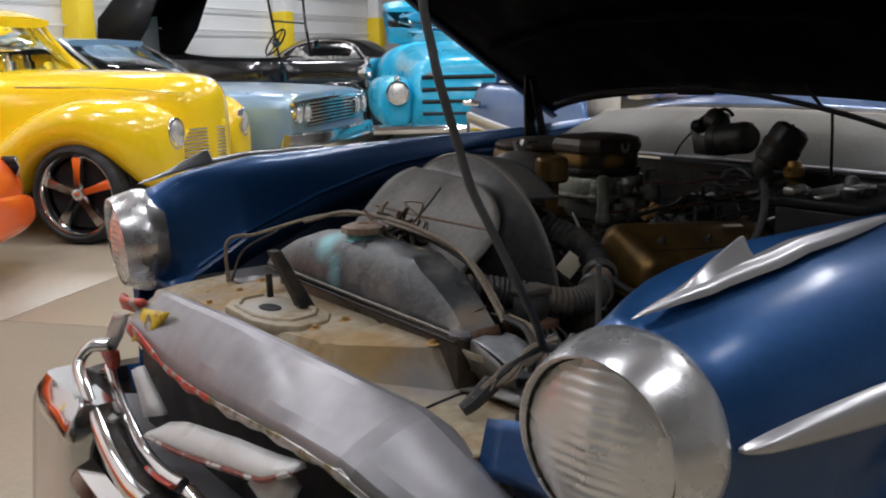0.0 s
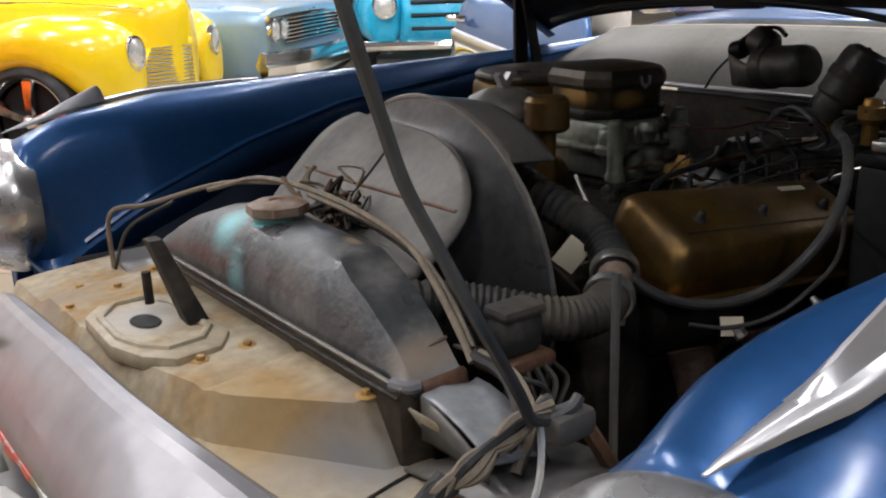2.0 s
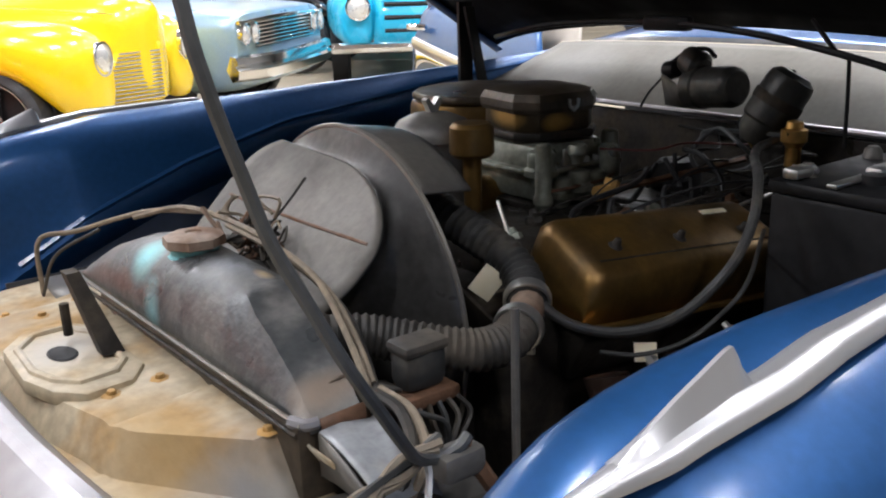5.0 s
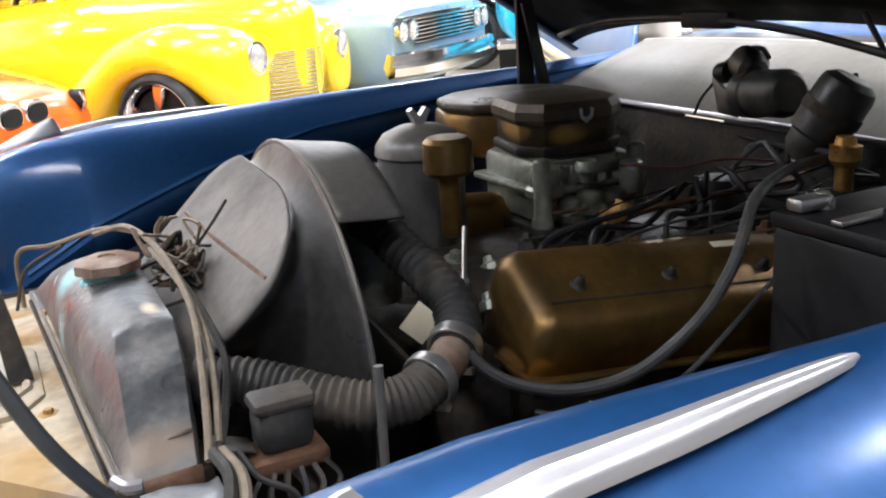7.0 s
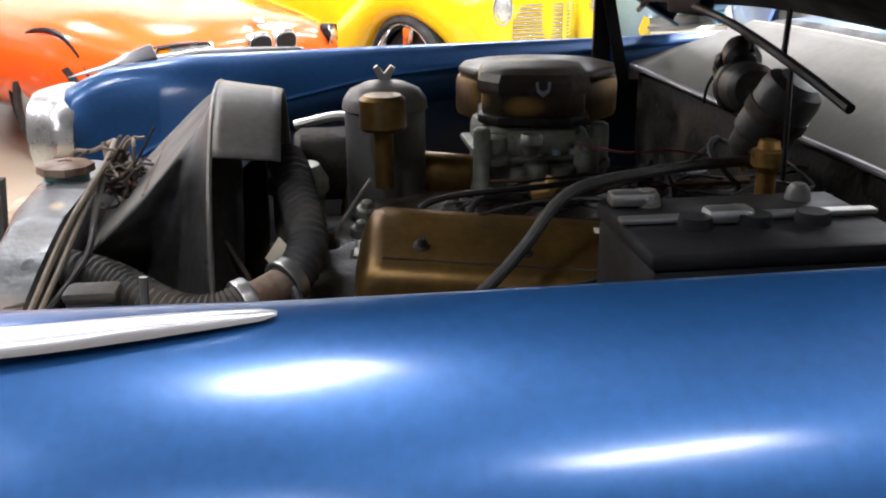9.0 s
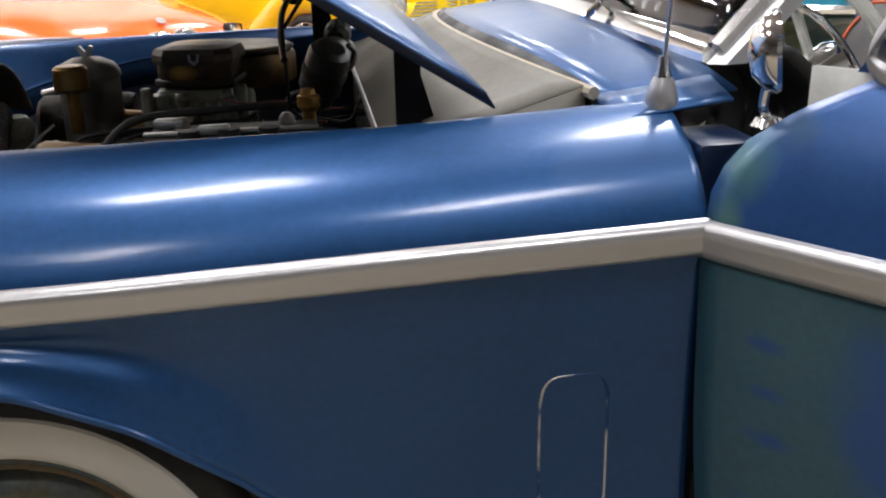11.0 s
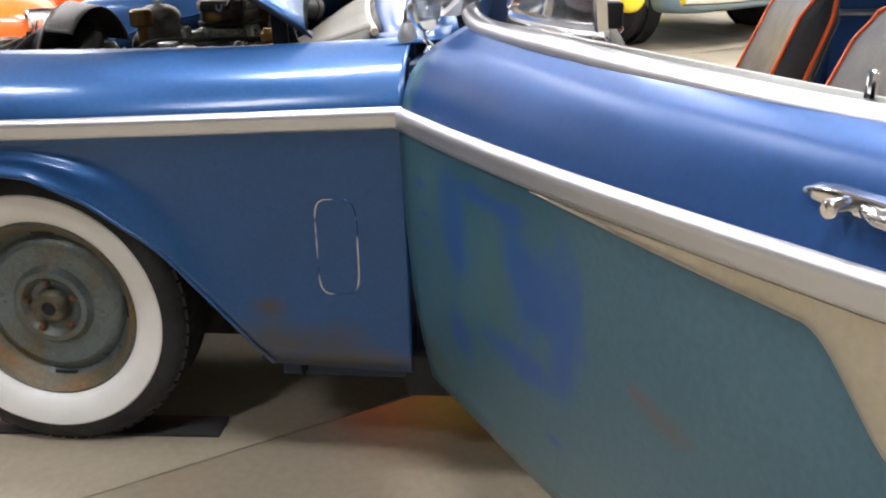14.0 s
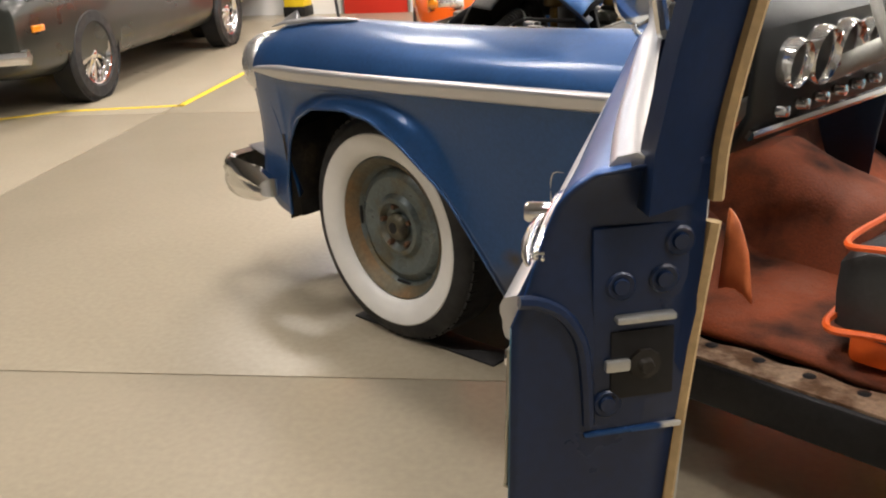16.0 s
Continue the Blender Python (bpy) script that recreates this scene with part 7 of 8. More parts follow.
for t in (0.2, math.pi - 0.2, -math.pi / 2):
    part("spoke", tube([SM @ Vector((0.02 * math.cos(t), 0.02 * math.sin(t), -0.03)), SM @ Vector((0.2 * math.cos(t), 0.2 * math.sin(t), 0))], 0.009, 6, 8, smooth=False), SEATPALE, steer)
part("hub", lathe([(0.0, 0.03), (0.03, 0.024), (0.04, 0.0), (0.034, -0.05)], SM, 24), CHROME, steer)
part("column", tube([SM @ Vector((0, 0, -0.03)), SM @ Vector((0, 0, -0.62))], 0.024, 4, 12, smooth=False), SEATPALE, steer)
part("shift_lever", tube([SM @ Vector((0, 0.02, -0.10)), SM @ Vector((0.02, 0.16, -0.08)), SM @ Vector((0.03, 0.2, -0.06))], 0.006, 14, 8), CHROME, steer)


def bucket_seat(x, y):
    """A bucket seat with orange piping and skirt."""
    seat = thing("bucket_seat", "black grey vinyl bucket seat with bright orange piping", "seat", Matrix.Translation((x, y, 0.32)), "front seats")
    part("base", box((-0.2, -0.23, 0.0), (0.26, 0.23, 0.075), 0.02), PIPING, seat, "orange vinyl skirt")
    rows = []
    for i in range(9):
        k = i / 8
        e = 0.04 * (2 * k - 1) ** 6
        rows.append([Vector((-0.24 + 0.52 * k, b * (0.245 - e), 0.065 + c * (0.21 - e * 1.5 - 0.03 * k))) for b, c in ((-0.96, 0), (-1.0, 0.5), (-0.95, 0.9), (-0.7, 1.0), (-0.35, 0.96), (0, 0.94), (0.35, 0.96), (0.7, 1.0), (0.95, 0.9), (1.0, 0.5), (0.96, 0))])
    part("cushion", loft(rows, True, True), SEATGREY, seat)
    part("piping", tube([(-0.24, -0.235, 0.085), (-0.242, 0, 0.085), (-0.24, 0.235, 0.085), (-0.1, 0.25, 0.085), (0.25, 0.25, 0.085)], 0.008, 40, 6), PIPING, seat)
    part("piping", tube([(-0.24, 0.235, 0.085), (-0.24, -0.235, 0.085), (-0.1, -0.25, 0.085), (0.25, -0.25, 0.085)], 0.008, 40, 6), PIPING, seat)
    part("piping", tube([(0.2, -0.24, 0.255), (-0.1, -0.243, 0.262), (-0.22, -0.22, 0.25), (-0.235, 0, 0.245), (-0.22, 0.22, 0.25), (-0.1, 0.243, 0.262), (0.2, 0.24, 0.255)], 0.0075, 50, 6), PIPING, seat)
    rows = []
    for i in range(13):
        k = i / 12
        z = 0.2 + 0.45 * k
        w = 0.245 * (1 - 0.14 * k - 0.18 * max(0, k - 0.8) ** 2 * 25 * 0.4)
        t = 0.075 * (1 - 0.25 * k) * (1 - 0.5 * max(0, k - 0.85) / 0.15)
        xc = 0.27 + 0.17 * k
        rows.append([Vector((xc + c * t, b * w, z)) for b, c in ((-0.9, -0.9), (-1.0, -0.3), (-1.0, 0.5), (-0.8, 1.0), (0, 1.05), (0.8, 1.0), (1.0, 0.5), (1.0, -0.3), (0.9, -0.9), (0.55, -0.82), (0.0, -0.7), (-0.55, -0.82))])
    back = part("backrest", loft(rows, True, True), SEATGREY, seat)
    for b in (0, 8):
        part("piping", tube([r[b] for r in rows] + [rows[-1][10] + Vector((0, 0, 0.004))], 0.006, 50, 6), PIPING, back)
    for b in (2, 6):
        part("piping", tube([r[b] for r in rows] + [rows[-1][4] + Vector((0, 0, 0.004))], 0.006, 50, 6), PIPING, back)
    part("back_panel", loft([[r[b] + Vector((0.004, 0, 0)) for b in (3, 4, 5)] for r in rows[2:-2]]), SEATPALE, back, thick=0.004)
    return seat


bucket_seat(1.53, -0.47)
bucket_seat(1.5, 0.34)
rear = thing("rear_bench", "grey vinyl rear bench seat", "seat")
part("cushion", box((2.25, -0.62, 0.32), (2.7, 0.62, 0.56), 0.05), SEATPALE, rear)
part("backrest", box((2.62, -0.62, 0.5), (2.8, 0.62, 0.98), 0.05), SEATGREY, rear)
mat_ob = thing("floor_paper", "loose orange floor mat curled by the sill", "mat")
part("sheet", loft([[Vector((0.985 + 0.105 * k * (1 - 0.3 * j), -0.60 - 0.04 * k + 0.03 * j, 0.36 + 0.19 * j * (1 - 0.45 * k) + 0.02 * math.sin(3 * k))) for j in (0, 0.3, 0.6, 1)] for k in (0, 0.25, 0.5, 0.75, 1)]), MATPALE, mat_ob, thick=0.006)
sillp = part("sill_plate", loft([[Vector((x, y, z + 0.004 * math.sin(x * 40) * (y > -0.8))) for y, z in ((-0.838, 0.285), (-0.836, 0.305), (-0.80, 0.309), (-0.76, 0.306), (-0.745, 0.30))] for x in [0.98 + 0.022 * i for i in range(50)]]), SILLRUST, car, "rusty worn door sill plate", thick=0.003)
for k in range(9):
    part("sill_hole", lathe([(0.0, 0.001), (0.012, 0.001), (0.014, 0.0)], Matrix.Translation((1.08 + 0.11 * k, -0.785, 0.313)), 10), BLACK, sillp)

# the passenger door, open on the far side
PD = Matrix.Translation((0.885, 0.862, 0)) @ Matrix.Rotation(radians(67.5), 4, "Z")
PM = PD @ Matrix.Diagonal((1, -1, 1, 1))
pdoor = part("passenger_door", loft([door_row(v, 24, PM) for v in VU]), BLUE, car, "open passenger door with beige inner trim", thick=0.004)
part("door_lower_skin", loft([door_row(v, 24, PM) for v in VL]), BLUE, pdoor, thick=0.004)
part("side_trim", loft([[PM @ Vector((u, bulge(u) - 0.002 + a, strip_z(u) + b * 0.0235)) for a, b in ((0.004, -1), (-0.006, -0.85), (-0.011, -0.4), (-0.0115, 0.0), (-0.013, 0.35), (-0.008, 0.85), (0.004, 1))] for u in [1.19 * i / 30 for i in range(31)]], True, True), DULLCHROME, pdoor, "hazed bright metal side strip")
part("lower_flash", loft([[PM @ Vector((u, bulge(u) - 0.003, strip_z(u) - 0.02 - d * (0.008 + 0.02 * k + 0.07 * k ** 9))) for d in (0, 0.5, 1)] for k, u in [(i / 20, 0.52 + 0.68 * i / 20) for i in range(21)]]), CHROME, pdoor, thick=0.003)
part("door_handle", tube([PM @ Vector(p) for p in ((1.06, -0.02, 0.946), (1.1, -0.06, 0.949), (1.15, -0.062, 0.947), (1.19, -0.025, 0.942))], 0.011, 24, 10), CHROME, pdoor, "chrome pull handle")
part("inner_panel", loft([[PD @ Vector((u, -0.14, z)) for u in (0.02, 0.4, 0.8, 1.17)] for z in (0.52, 0.7, 0.71, 0.86, 0.87, 1.03)]), BEIGE, pdoor, "beige ribbed door trim", thick=0.012)
part("kick_panel", loft([[PD @ Vector((u, -0.138, z)) for u in (0.02, 0.4, 0.8, 1.17)] for z in (0.28, 0.51)]), GREY, pdoor, "grey lower door trim", thick=0.012)
part("door_end", loft([[PD @ Vector((1.172, y, z)) for y in (-0.14, -0.02)] for z in (0.28, 0.6, 1.03)]), BLUE_EDGE, pdoor, thick=0.004)
part("armrest", box((0.5, -0.20, 0.79), (0.82, -0.145, 0.83), 0.012, PD), PIPING, pdoor, "orange armrest")
part("reflector", box((0.9, -0.17, 0.29), (1.05, -0.145, 0.36), 0.006, PD), PIPING, pdoor)
part("window_frame", tube([PD @ Vector(p) for p in ((0.16, -0.1, 1.03), (0.3, -0.09, 1.2), (0.55, -0.06, 1.38), (0.8, -0.05, 1.42), (1.06, -0.06, 1.41), (1.12, -0.09, 1.2), (1.15, -0.1, 1.03))], 0.018, 40, 8), DOORBLUE, pdoor)
part("sill_trim", tube([PD @ Vector((0.05, -0.1, 1.03)), PD @ Vector((1.15, -0.1, 1.03))], 0.014, 4, 8, smooth=False), CHROME, pdoor)

# ---- other cars: each faces +x of its own frame, origin under its front axle ----
def facing(x, y, degrees):
    """A car's frame with its front axle over (x, y), facing that way."""
    return pose(x, y, 0, 0, 0, degrees)


def road_wheel(car, x, y, s, r=0.33, rim=CHROME, hub=0.23, spokes=5, spoke_w=0.028):
    """A wheel with a dished rim and spokes."""
    m = side_y(x, y, r, s)
    w = part("wheel", lathe([(hub, -0.08), (hub - 0.02, -0.02), (hub - 0.025, 0.04), (hub - 0.005, 0.075), (hub + 0.004, 0.078), (hub + 0.004, 0.06)], m, 36), rim, car)
    part("tyre", lathe([(hub, -0.1), (r - 0.03, -0.1), (r, -0.07), (r, 0.055), (r - 0.025, 0.085), (hub + 0.02, 0.09), (hub, 0.07)], m, 40), RUBBER, w)
    for k in range(spokes):
        t = 2 * math.pi * k / spokes + 0.3
        mm = m @ Matrix.Rotation(t, 4, "Z")
        part("spoke", loft([[mm @ Vector((a, b * spoke_w * c, h)) for b, h in ((-1, 0.02), (-0.7, 0.05 + d), (0.7, 0.05 + d), (1, 0.02))] for a, c, d in ((0.02, 0.8, 0.006), (hub * 0.5, 0.9, 0.0), (hub - 0.01, 1.3, -0.012))], True, True), rim, w)
    part("hub", lathe([(0.0, 0.075), (0.025, 0.072), (0.04, 0.06), (0.05, 0.03)], m, 18), rim, w)
    part("brake", lathe([(0.0, 0.0), (hub - 0.04, 0.0), (hub - 0.03, -0.04)], m, 24), BLACK, w)
    return w


def hull(rows, power=2.6, n=32, steps=4, bm=None):
    """A rounded body over rows of (x, centre y, half width, low z, high z), smoothed between them."""
    rows5 = []
    pts = spline([(r[0], r[2], 0) for r in rows], (len(rows) - 1) * steps + 1)
    lows = spline([(r[1], r[3], r[4]) for r in rows], (len(rows) - 1) * steps + 1)
    for p, q in zip(pts, lows):
        rows5.append((p.x, q.x, max(0.01, p.y), q.y, q.z))
    out = []
    for x, yc, w, lo, hi in rows5:
        r = []
        for i in range(n):
            t = 2 * math.pi * (i + 0.5) / n
            c, d = math.cos(t), math.sin(t)
            r.append(Vector((x, yc + w * abs(c) ** (2 / power) * (1 if c > 0 else -1), (lo + hi) / 2 + (hi - lo) / 2 * abs(d) ** (2 / power) * (1 if d > 0 else -1))))
        out.append(r)
    return loft(out, True, True, bm)


def lamp_on(car, x, y, z, r=0.09, name="headlamp", turn=0.0, ring=CHROME, tall=1.0):
    m = Matrix.Translation((x, y, z)) @ Matrix.Rotation(turn, 4, "Z") @ Matrix.Rotation(radians(90), 4, "Y") @ Matrix.Diagonal((tall, 1, 1, 1))
    ob = part(name, lathe([(r * 1.0, -0.06), (r * 1.18, 0.0), (r * 1.15, 0.02), (r, 0.022), (r * 0.98, 0.01)], m, 28), ring, car, "bright headlamp ring")
    part("lens", lathe([(0.0, 0.035), (r * 0.5, 0.03), (r * 0.98, 0.01)], m, 28), LENS, ob)
    return ob


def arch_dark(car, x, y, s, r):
    """A black dish on the uncut body, its colour standing for a wheel opening's shade."""
    part("wheel_opening_shade", lathe([(r, -0.12), (r, 0.035), (r - 0.012, 0.04), (r - 0.02, 0.03), (r - 0.03, -0.1), (0.02, -0.1)], side_y(x, y, 0.36, s), 36), BLACK, car)


# yellow hot rod coupe
yel = thing("yellow_hot_rod", "bright yellow forties coupe with chrome five-spoke wheels", "car", facing(1.06, 5.44, -50))
part("body", hull([(0.64, 0, 0.07, 0.42, 0.80), (0.60, 0, 0.17, 0.36, 0.98), (0.45, 0, 0.27, 0.34, 1.06), (0.1, 0, 0.37, 0.3, 1.09), (-0.5, 0, 0.52, 0.3, 1.11), (-0.9, 0, 0.68, 0.3, 1.12), (-1.6, 0, 0.76, 0.3, 1.08), (-2.4, 0, 0.72, 0.32, 1.02), (-3.0, 0, 0.55, 0.36, 0.9), (-3.3, 0, 0.3, 0.42, 0.75)], 3.0), YELLOW, yel, "yellow body and rounded hood")
part("roof", hull([(-1.02, 0, 0.5, 1.42, 1.5), (-1.2, 0, 0.53, 1.42, 1.56), (-1.6, 0, 0.54, 1.4, 1.59), (-2.1, 0, 0.5, 1.3, 1.5), (-2.7, 0, 0.4, 1.0, 1.15)], 3.4), YELLOW, yel)
glassy = part("windscreen", loft([[Vector((-0.78 - 0.08 * abs(y) - 0.26 * k, y * (0.56 - 0.06 * k), 1.1 + 0.36 * k)) for y in (-1, -0.6, -0.2, 0.2, 0.6, 1)] for k in (0, 0.5, 1)]), GLASS, yel, thick=0.006)
glassy.visible_shadow = False
for s in (-1, 1):
    part("pillar", tube([(-0.84, s * 0.57, 1.1), (-1.0, s * 0.535, 1.3), (-1.12, s * 0.5, 1.48)], 0.026, 14, 8), YELLOW, yel)
    part("door_post", tube([(-1.75, s * 0.64, 1.05), (-1.76, s * 0.58, 1.3), (-1.7, s * 0.5, 1.5)], 0.05, 14, 8), YELLOW, yel)
    part("rear_quarter", loft([[Vector((x, s * w, z)) for x, w, z in ((-1.75, 0.66, 1.04), (-2.2, 0.62, 1.02), (-2.7, 0.48, 1.0))], [Vector((x, s * w, z)) for x, w, z in ((-1.75, 0.5, 1.5), (-2.1, 0.48, 1.46), (-2.6, 0.36, 1.15))]]), YELLOW, yel, thick=0.01)
    side = part("side_glass", loft([[Vector((-0.9, s * 0.6, 1.09)), Vector((-1.72, s * 0.63, 1.07))], [Vector((-1.14, s * 0.52, 1.45)), Vector((-1.7, s * 0.53, 1.47))]]), GLASS, yel, thick=0.005)
    side.visible_shadow = False
    part("front_fender", hull([(0.56, s * 0.52, 0.05, 0.42, 0.64), (0.53, s * 0.53, 0.15, 0.34, 0.80), (0.4, s * 0.57, 0.215, 0.34, 0.885), (0.2, s * 0.62, 0.235, 0.52, 0.92), (0.0, s * 0.65, 0.235, 0.60, 0.92), (-0.25, s * 0.67, 0.225, 0.53, 0.86), (-0.5, s * 0.68, 0.2, 0.3, 0.73), (-0.8, s * 0.69, 0.16, 0.24, 0.5), (-1.1, s * 0.69, 0.1, 0.24, 0.33)], 2.4), YELLOW, yel, "bulbous yellow front fender")
    part("rear_fender", hull([(-2.3, s * 0.68, 0.05, 0.3, 0.5), (-2.45, s * 0.7, 0.14, 0.34, 0.75), (-2.8, s * 0.7, 0.18, 0.4, 0.86), (-3.2, s * 0.66, 0.15, 0.36, 0.7), (-3.5, s * 0.6, 0.06, 0.36, 0.5)], 2.4), YELLOW, yel)
    part("running_board", box((-2.4, s * 0.62 - 0.1, 0.24), (-0.9, s * 0.62 + 0.14, 0.29), 0.02), YELLOW, yel)
    lamp_on(yel, 0.545, s * 0.52, 0.69, 0.075, turn=s * 0.12, tall=1.2)
    arch_dark(yel, 0.0, s * 0.70, s, 0.345)
    road_wheel(yel, 0.0, s * 0.775, s, 0.325, CHROME, 0.262, 5, 0.036)
    arch_dark(yel, -2.8, s * 0.84, s, 0.37)
    road_wheel(yel, -2.8, s * 0.79, s, 0.345, CHROME, 0.24, 5, 0.034)
    gr = part("grille_bank", loft([[Vector((0.648 - 0.16 * a, s * (0.02 + 0.38 * a), z)) for a in (0, 0.35, 0.7, 1.0)] for z in (0.40, 0.55, 0.70)]), YELLOW, yel, "chrome slatted grille half", thick=0.01)
    for k in range(13):
        z = 0.41 + 0.024 * k
        a1 = 1.0 - 0.4 * (k / 12) ** 2 * 0.6
        part("slat", tube([Vector((0.660 - 0.16 * a, s * (0.02 + 0.38 * a), z)) for a in (0.0, a1 * 0.5, a1)], 0.0055, 8, 5), CHROME, gr)
part("grille_nose", hull([(0.56, 0, 0.05, 0.36, 0.74), (0.62, 0, 0.035, 0.38, 0.76), (0.66, 0, 0.02, 0.4, 0.74)], 2.6), YELLOW, yel)
part("hood_seam", tube([(0.5, 0.255, 0.93), (0.0, 0.385, 0.98), (-0.6, 0.535, 1.0)], 0.006, 16, 6), CHROME, yel)
part("hood_seam", tube([(0.5, -0.255, 0.93), (0.0, -0.385, 0.98), (-0.6, -0.535, 1.0)], 0.006, 16, 6), CHROME, yel)

# pale blue sixties sedan
imp = thing("pale_blue_sedan", "pale blue sixties hardtop sedan with a wide chrome grille", "car", facing(2.46, 6.64, -50))
part("body", hull([(0.80, 0, 0.9, 0.42, 0.84), (0.74, 0, 0.95, 0.3, 0.885), (0.3, 0, 0.98, 0.26, 0.92), (-0.6, 0, 0.99, 0.25, 0.95), (-2.2, 0, 0.99, 0.25, 0.95), (-3.4, 0, 0.98, 0.28, 0.93), (-4.3, 0, 0.9, 0.34, 0.84)], 7), PALEBLUE, imp, "pale blue body fading to green along the side")
part("roof", hull([(-1.35, 0, 0.62, 1.3, 1.36), (-1.8, 0, 0.66, 1.3, 1.39), (-2.3, 0, 0.66, 1.28, 1.38), (-2.9, 0, 0.62, 1.1, 1.2), (-3.3, 0, 0.6, 0.95, 1.0)], 4), PALEBLUE, imp)
ws = part("windscreen", loft([[Vector((-0.75 - 0.1 * abs(y) ** 2 - 0.62 * k, y * (0.74 - 0.1 * k), 0.95 + 0.38 * k)) for y in (-1, -0.6, -0.2, 0.2, 0.6, 1)] for k in (0, 0.5, 1)]), GLASS, imp, thick=0.006)
ws.visible_shadow = False
part("dash_top", box((-1.2, -0.7, 0.9), (-0.8, 0.7, 0.97), 0.02), SEATPALE, imp)
part("bench", box((-2.0, -0.65, 0.5), (-1.7, 0.65, 1.1), 0.05), SEATGREY, imp)
for s in (-1, 1):
    part("pillar", tube([(-0.82, s * 0.75, 0.95), (-1.15, s * 0.69, 1.18), (-1.42, s * 0.62, 1.35)], 0.02, 14, 8), CHROME, imp)
    for y in (0.84, 0.66):
        lamp_on(imp, 0.815, s * y, 0.715, 0.07)
    arch_dark(imp, 0, s * 0.945, s, 0.4)
    road_wheel(imp, 0, s * 0.9, s, 0.34, CHROME, 0.2, 5)
    road_wheel(imp, -3.0, s * 0.9, s, 0.34, CHROME, 0.2, 5)
grl = part("grille", box((0.78, -0.6, 0.60), (0.812, 0.6, 0.80), 0.01), BLACK, imp, "dark grille with chrome bars")
for k in range(7):
    part("grille_bar", box((0.80, -0.62, 0.612 + 0.029 * k), (0.832, 0.62, 0.626 + 0.029 * k), 0.003), CHROME, grl)
part("grille_surround", tube([(0.81, -0.93, 0.80), (0.82, 0, 0.815), (0.81, 0.93, 0.80)], 0.016, 20, 8), CHROME, imp)
rows = []
for i in range(25):
    a = -1 + i / 12
    x = 0.94 - 0.18 * abs(a) ** 5
    rows.append([Vector((x + c, 0.99 * a, 0.47 + d)) for c, d in ((0, -0.09), (0.05, -0.07), (0.06, -0.01), (0.03, 0.02), (0.055, 0.04), (0.045, 0.085), (0.0, 0.1), (-0.04, 0.0))])
part("front_bumper", loft(rows, True, True), CHROME, imp, "wide chrome front bumper")

# turquoise pickup
truck = thing("turquoise_pickup", "turquoise forties pickup truck with a slotted front", "truck", facing(5.18, 7.15, -122))
part("hood", hull([(0.78, 0, 0.3, 0.5, 0.98), (0.74, 0, 0.42, 0.42, 1.09), (0.6, 0, 0.5, 0.4, 1.16), (0.2, 0, 0.54, 0.4, 1.22), (-0.8, 0, 0.66, 0.4, 1.31), (-1.0, 0, 0.78, 0.4, 1.33), (-2.2, 0, 0.82, 0.4, 1.3)], 3.2), TURQUOISE, truck, "high rounded turquoise hood")
part("roof", hull([(-1.05, 0, 0.66, 1.66, 1.74), (-1.3, 0, 0.7, 1.66, 1.83), (-1.9, 0, 0.7, 1.6, 1.84), (-2.2, 0, 0.64, 1.3, 1.7)], 4), TURQUOISE, truck)
tw = part("windscreen", loft([[Vector((-0.85 - 0.2 * k, y * 0.66, 1.32 + 0.37 * k)) for y in (-1, 0, 1)] for k in (0, 1)]), GLASS, truck, thick=0.006)
tw.visible_shadow = False
part("cargo_bed", box((-4.2, -0.78, 0.6), (-2.3, 0.78, 1.1), 0.03), TURQUOISE, truck)
front_panel = part("front_panel", loft([[Vector((0.76 + 0.07 * (1 - abs(y) ** 2) - 0.04 * k, y * (0.50 - 0.06 * k), 0.40 + 0.58 * k)) for y in [-1 + i / 6 for i in range(13)]] for k in (0, 0.5, 1)]), TURQUOISE, truck, thick=0.01)
for k in range(5):
    w = 0.38
    part("front_slot", loft([[Vector((0.826 - 0.006 * k - 0.04 * a * a + c, a * w, 0.44 + 0.125 * k + d)) for c, d in ((0.0, -0.022), (0.012, 0.0), (0.0, 0.022), (-0.02, 0.0))] for a in [-1 + i / 8 for i in range(17)]], True, True), BLACK, front_panel, "dark horizontal slot")
part("name_bar", box((0.79, -0.33, 0.955), (0.81, -0.20, 0.985), 0.004), GREY, front_panel, "dull name plate")
for s in (-1, 1):
    part("front_fender", hull([(0.72, s * 0.62, 0.05, 0.5, 0.8), (0.68, s * 0.63, 0.16, 0.42, 0.90), (0.5, s * 0.66, 0.22, 0.42, 0.95), (0.2, s * 0.69, 0.24, 0.46, 0.96), (-0.2, s * 0.7, 0.23, 0.5, 0.92), (-0.6, s * 0.7, 0.2, 0.34, 0.72), (-1.0, s * 0.7, 0.14, 0.32, 0.45)], 2.6), TURQUOISE, truck)
    lamp_on(truck, 0.77, s * 0.63, 0.79, 0.105)
    part("parking_lamp", lathe([(0.0, 0.03), (0.03, 0.02), (0.035, 0.0)], Matrix.Translation((0.76, s * 0.63, 0.93)) @ Matrix.Rotation(radians(90), 4, "Y"), 16), CHROME, truck)
    arch_dark(truck, 0, s * 0.87, s, 0.4)
    road_wheel(truck, 0, s * 0.82, s, 0.37, CREAM, 0.22, 5)
    road_wheel(truck, -3.0, s * 0.8, s, 0.37, CREAM, 0.22, 5)
part("front_bumper", tube([(0.86, -0.9, 0.42), (0.92, 0, 0.42), (0.86, 0.9, 0.42)], 0.05, 20, 8), CHROME, truck)

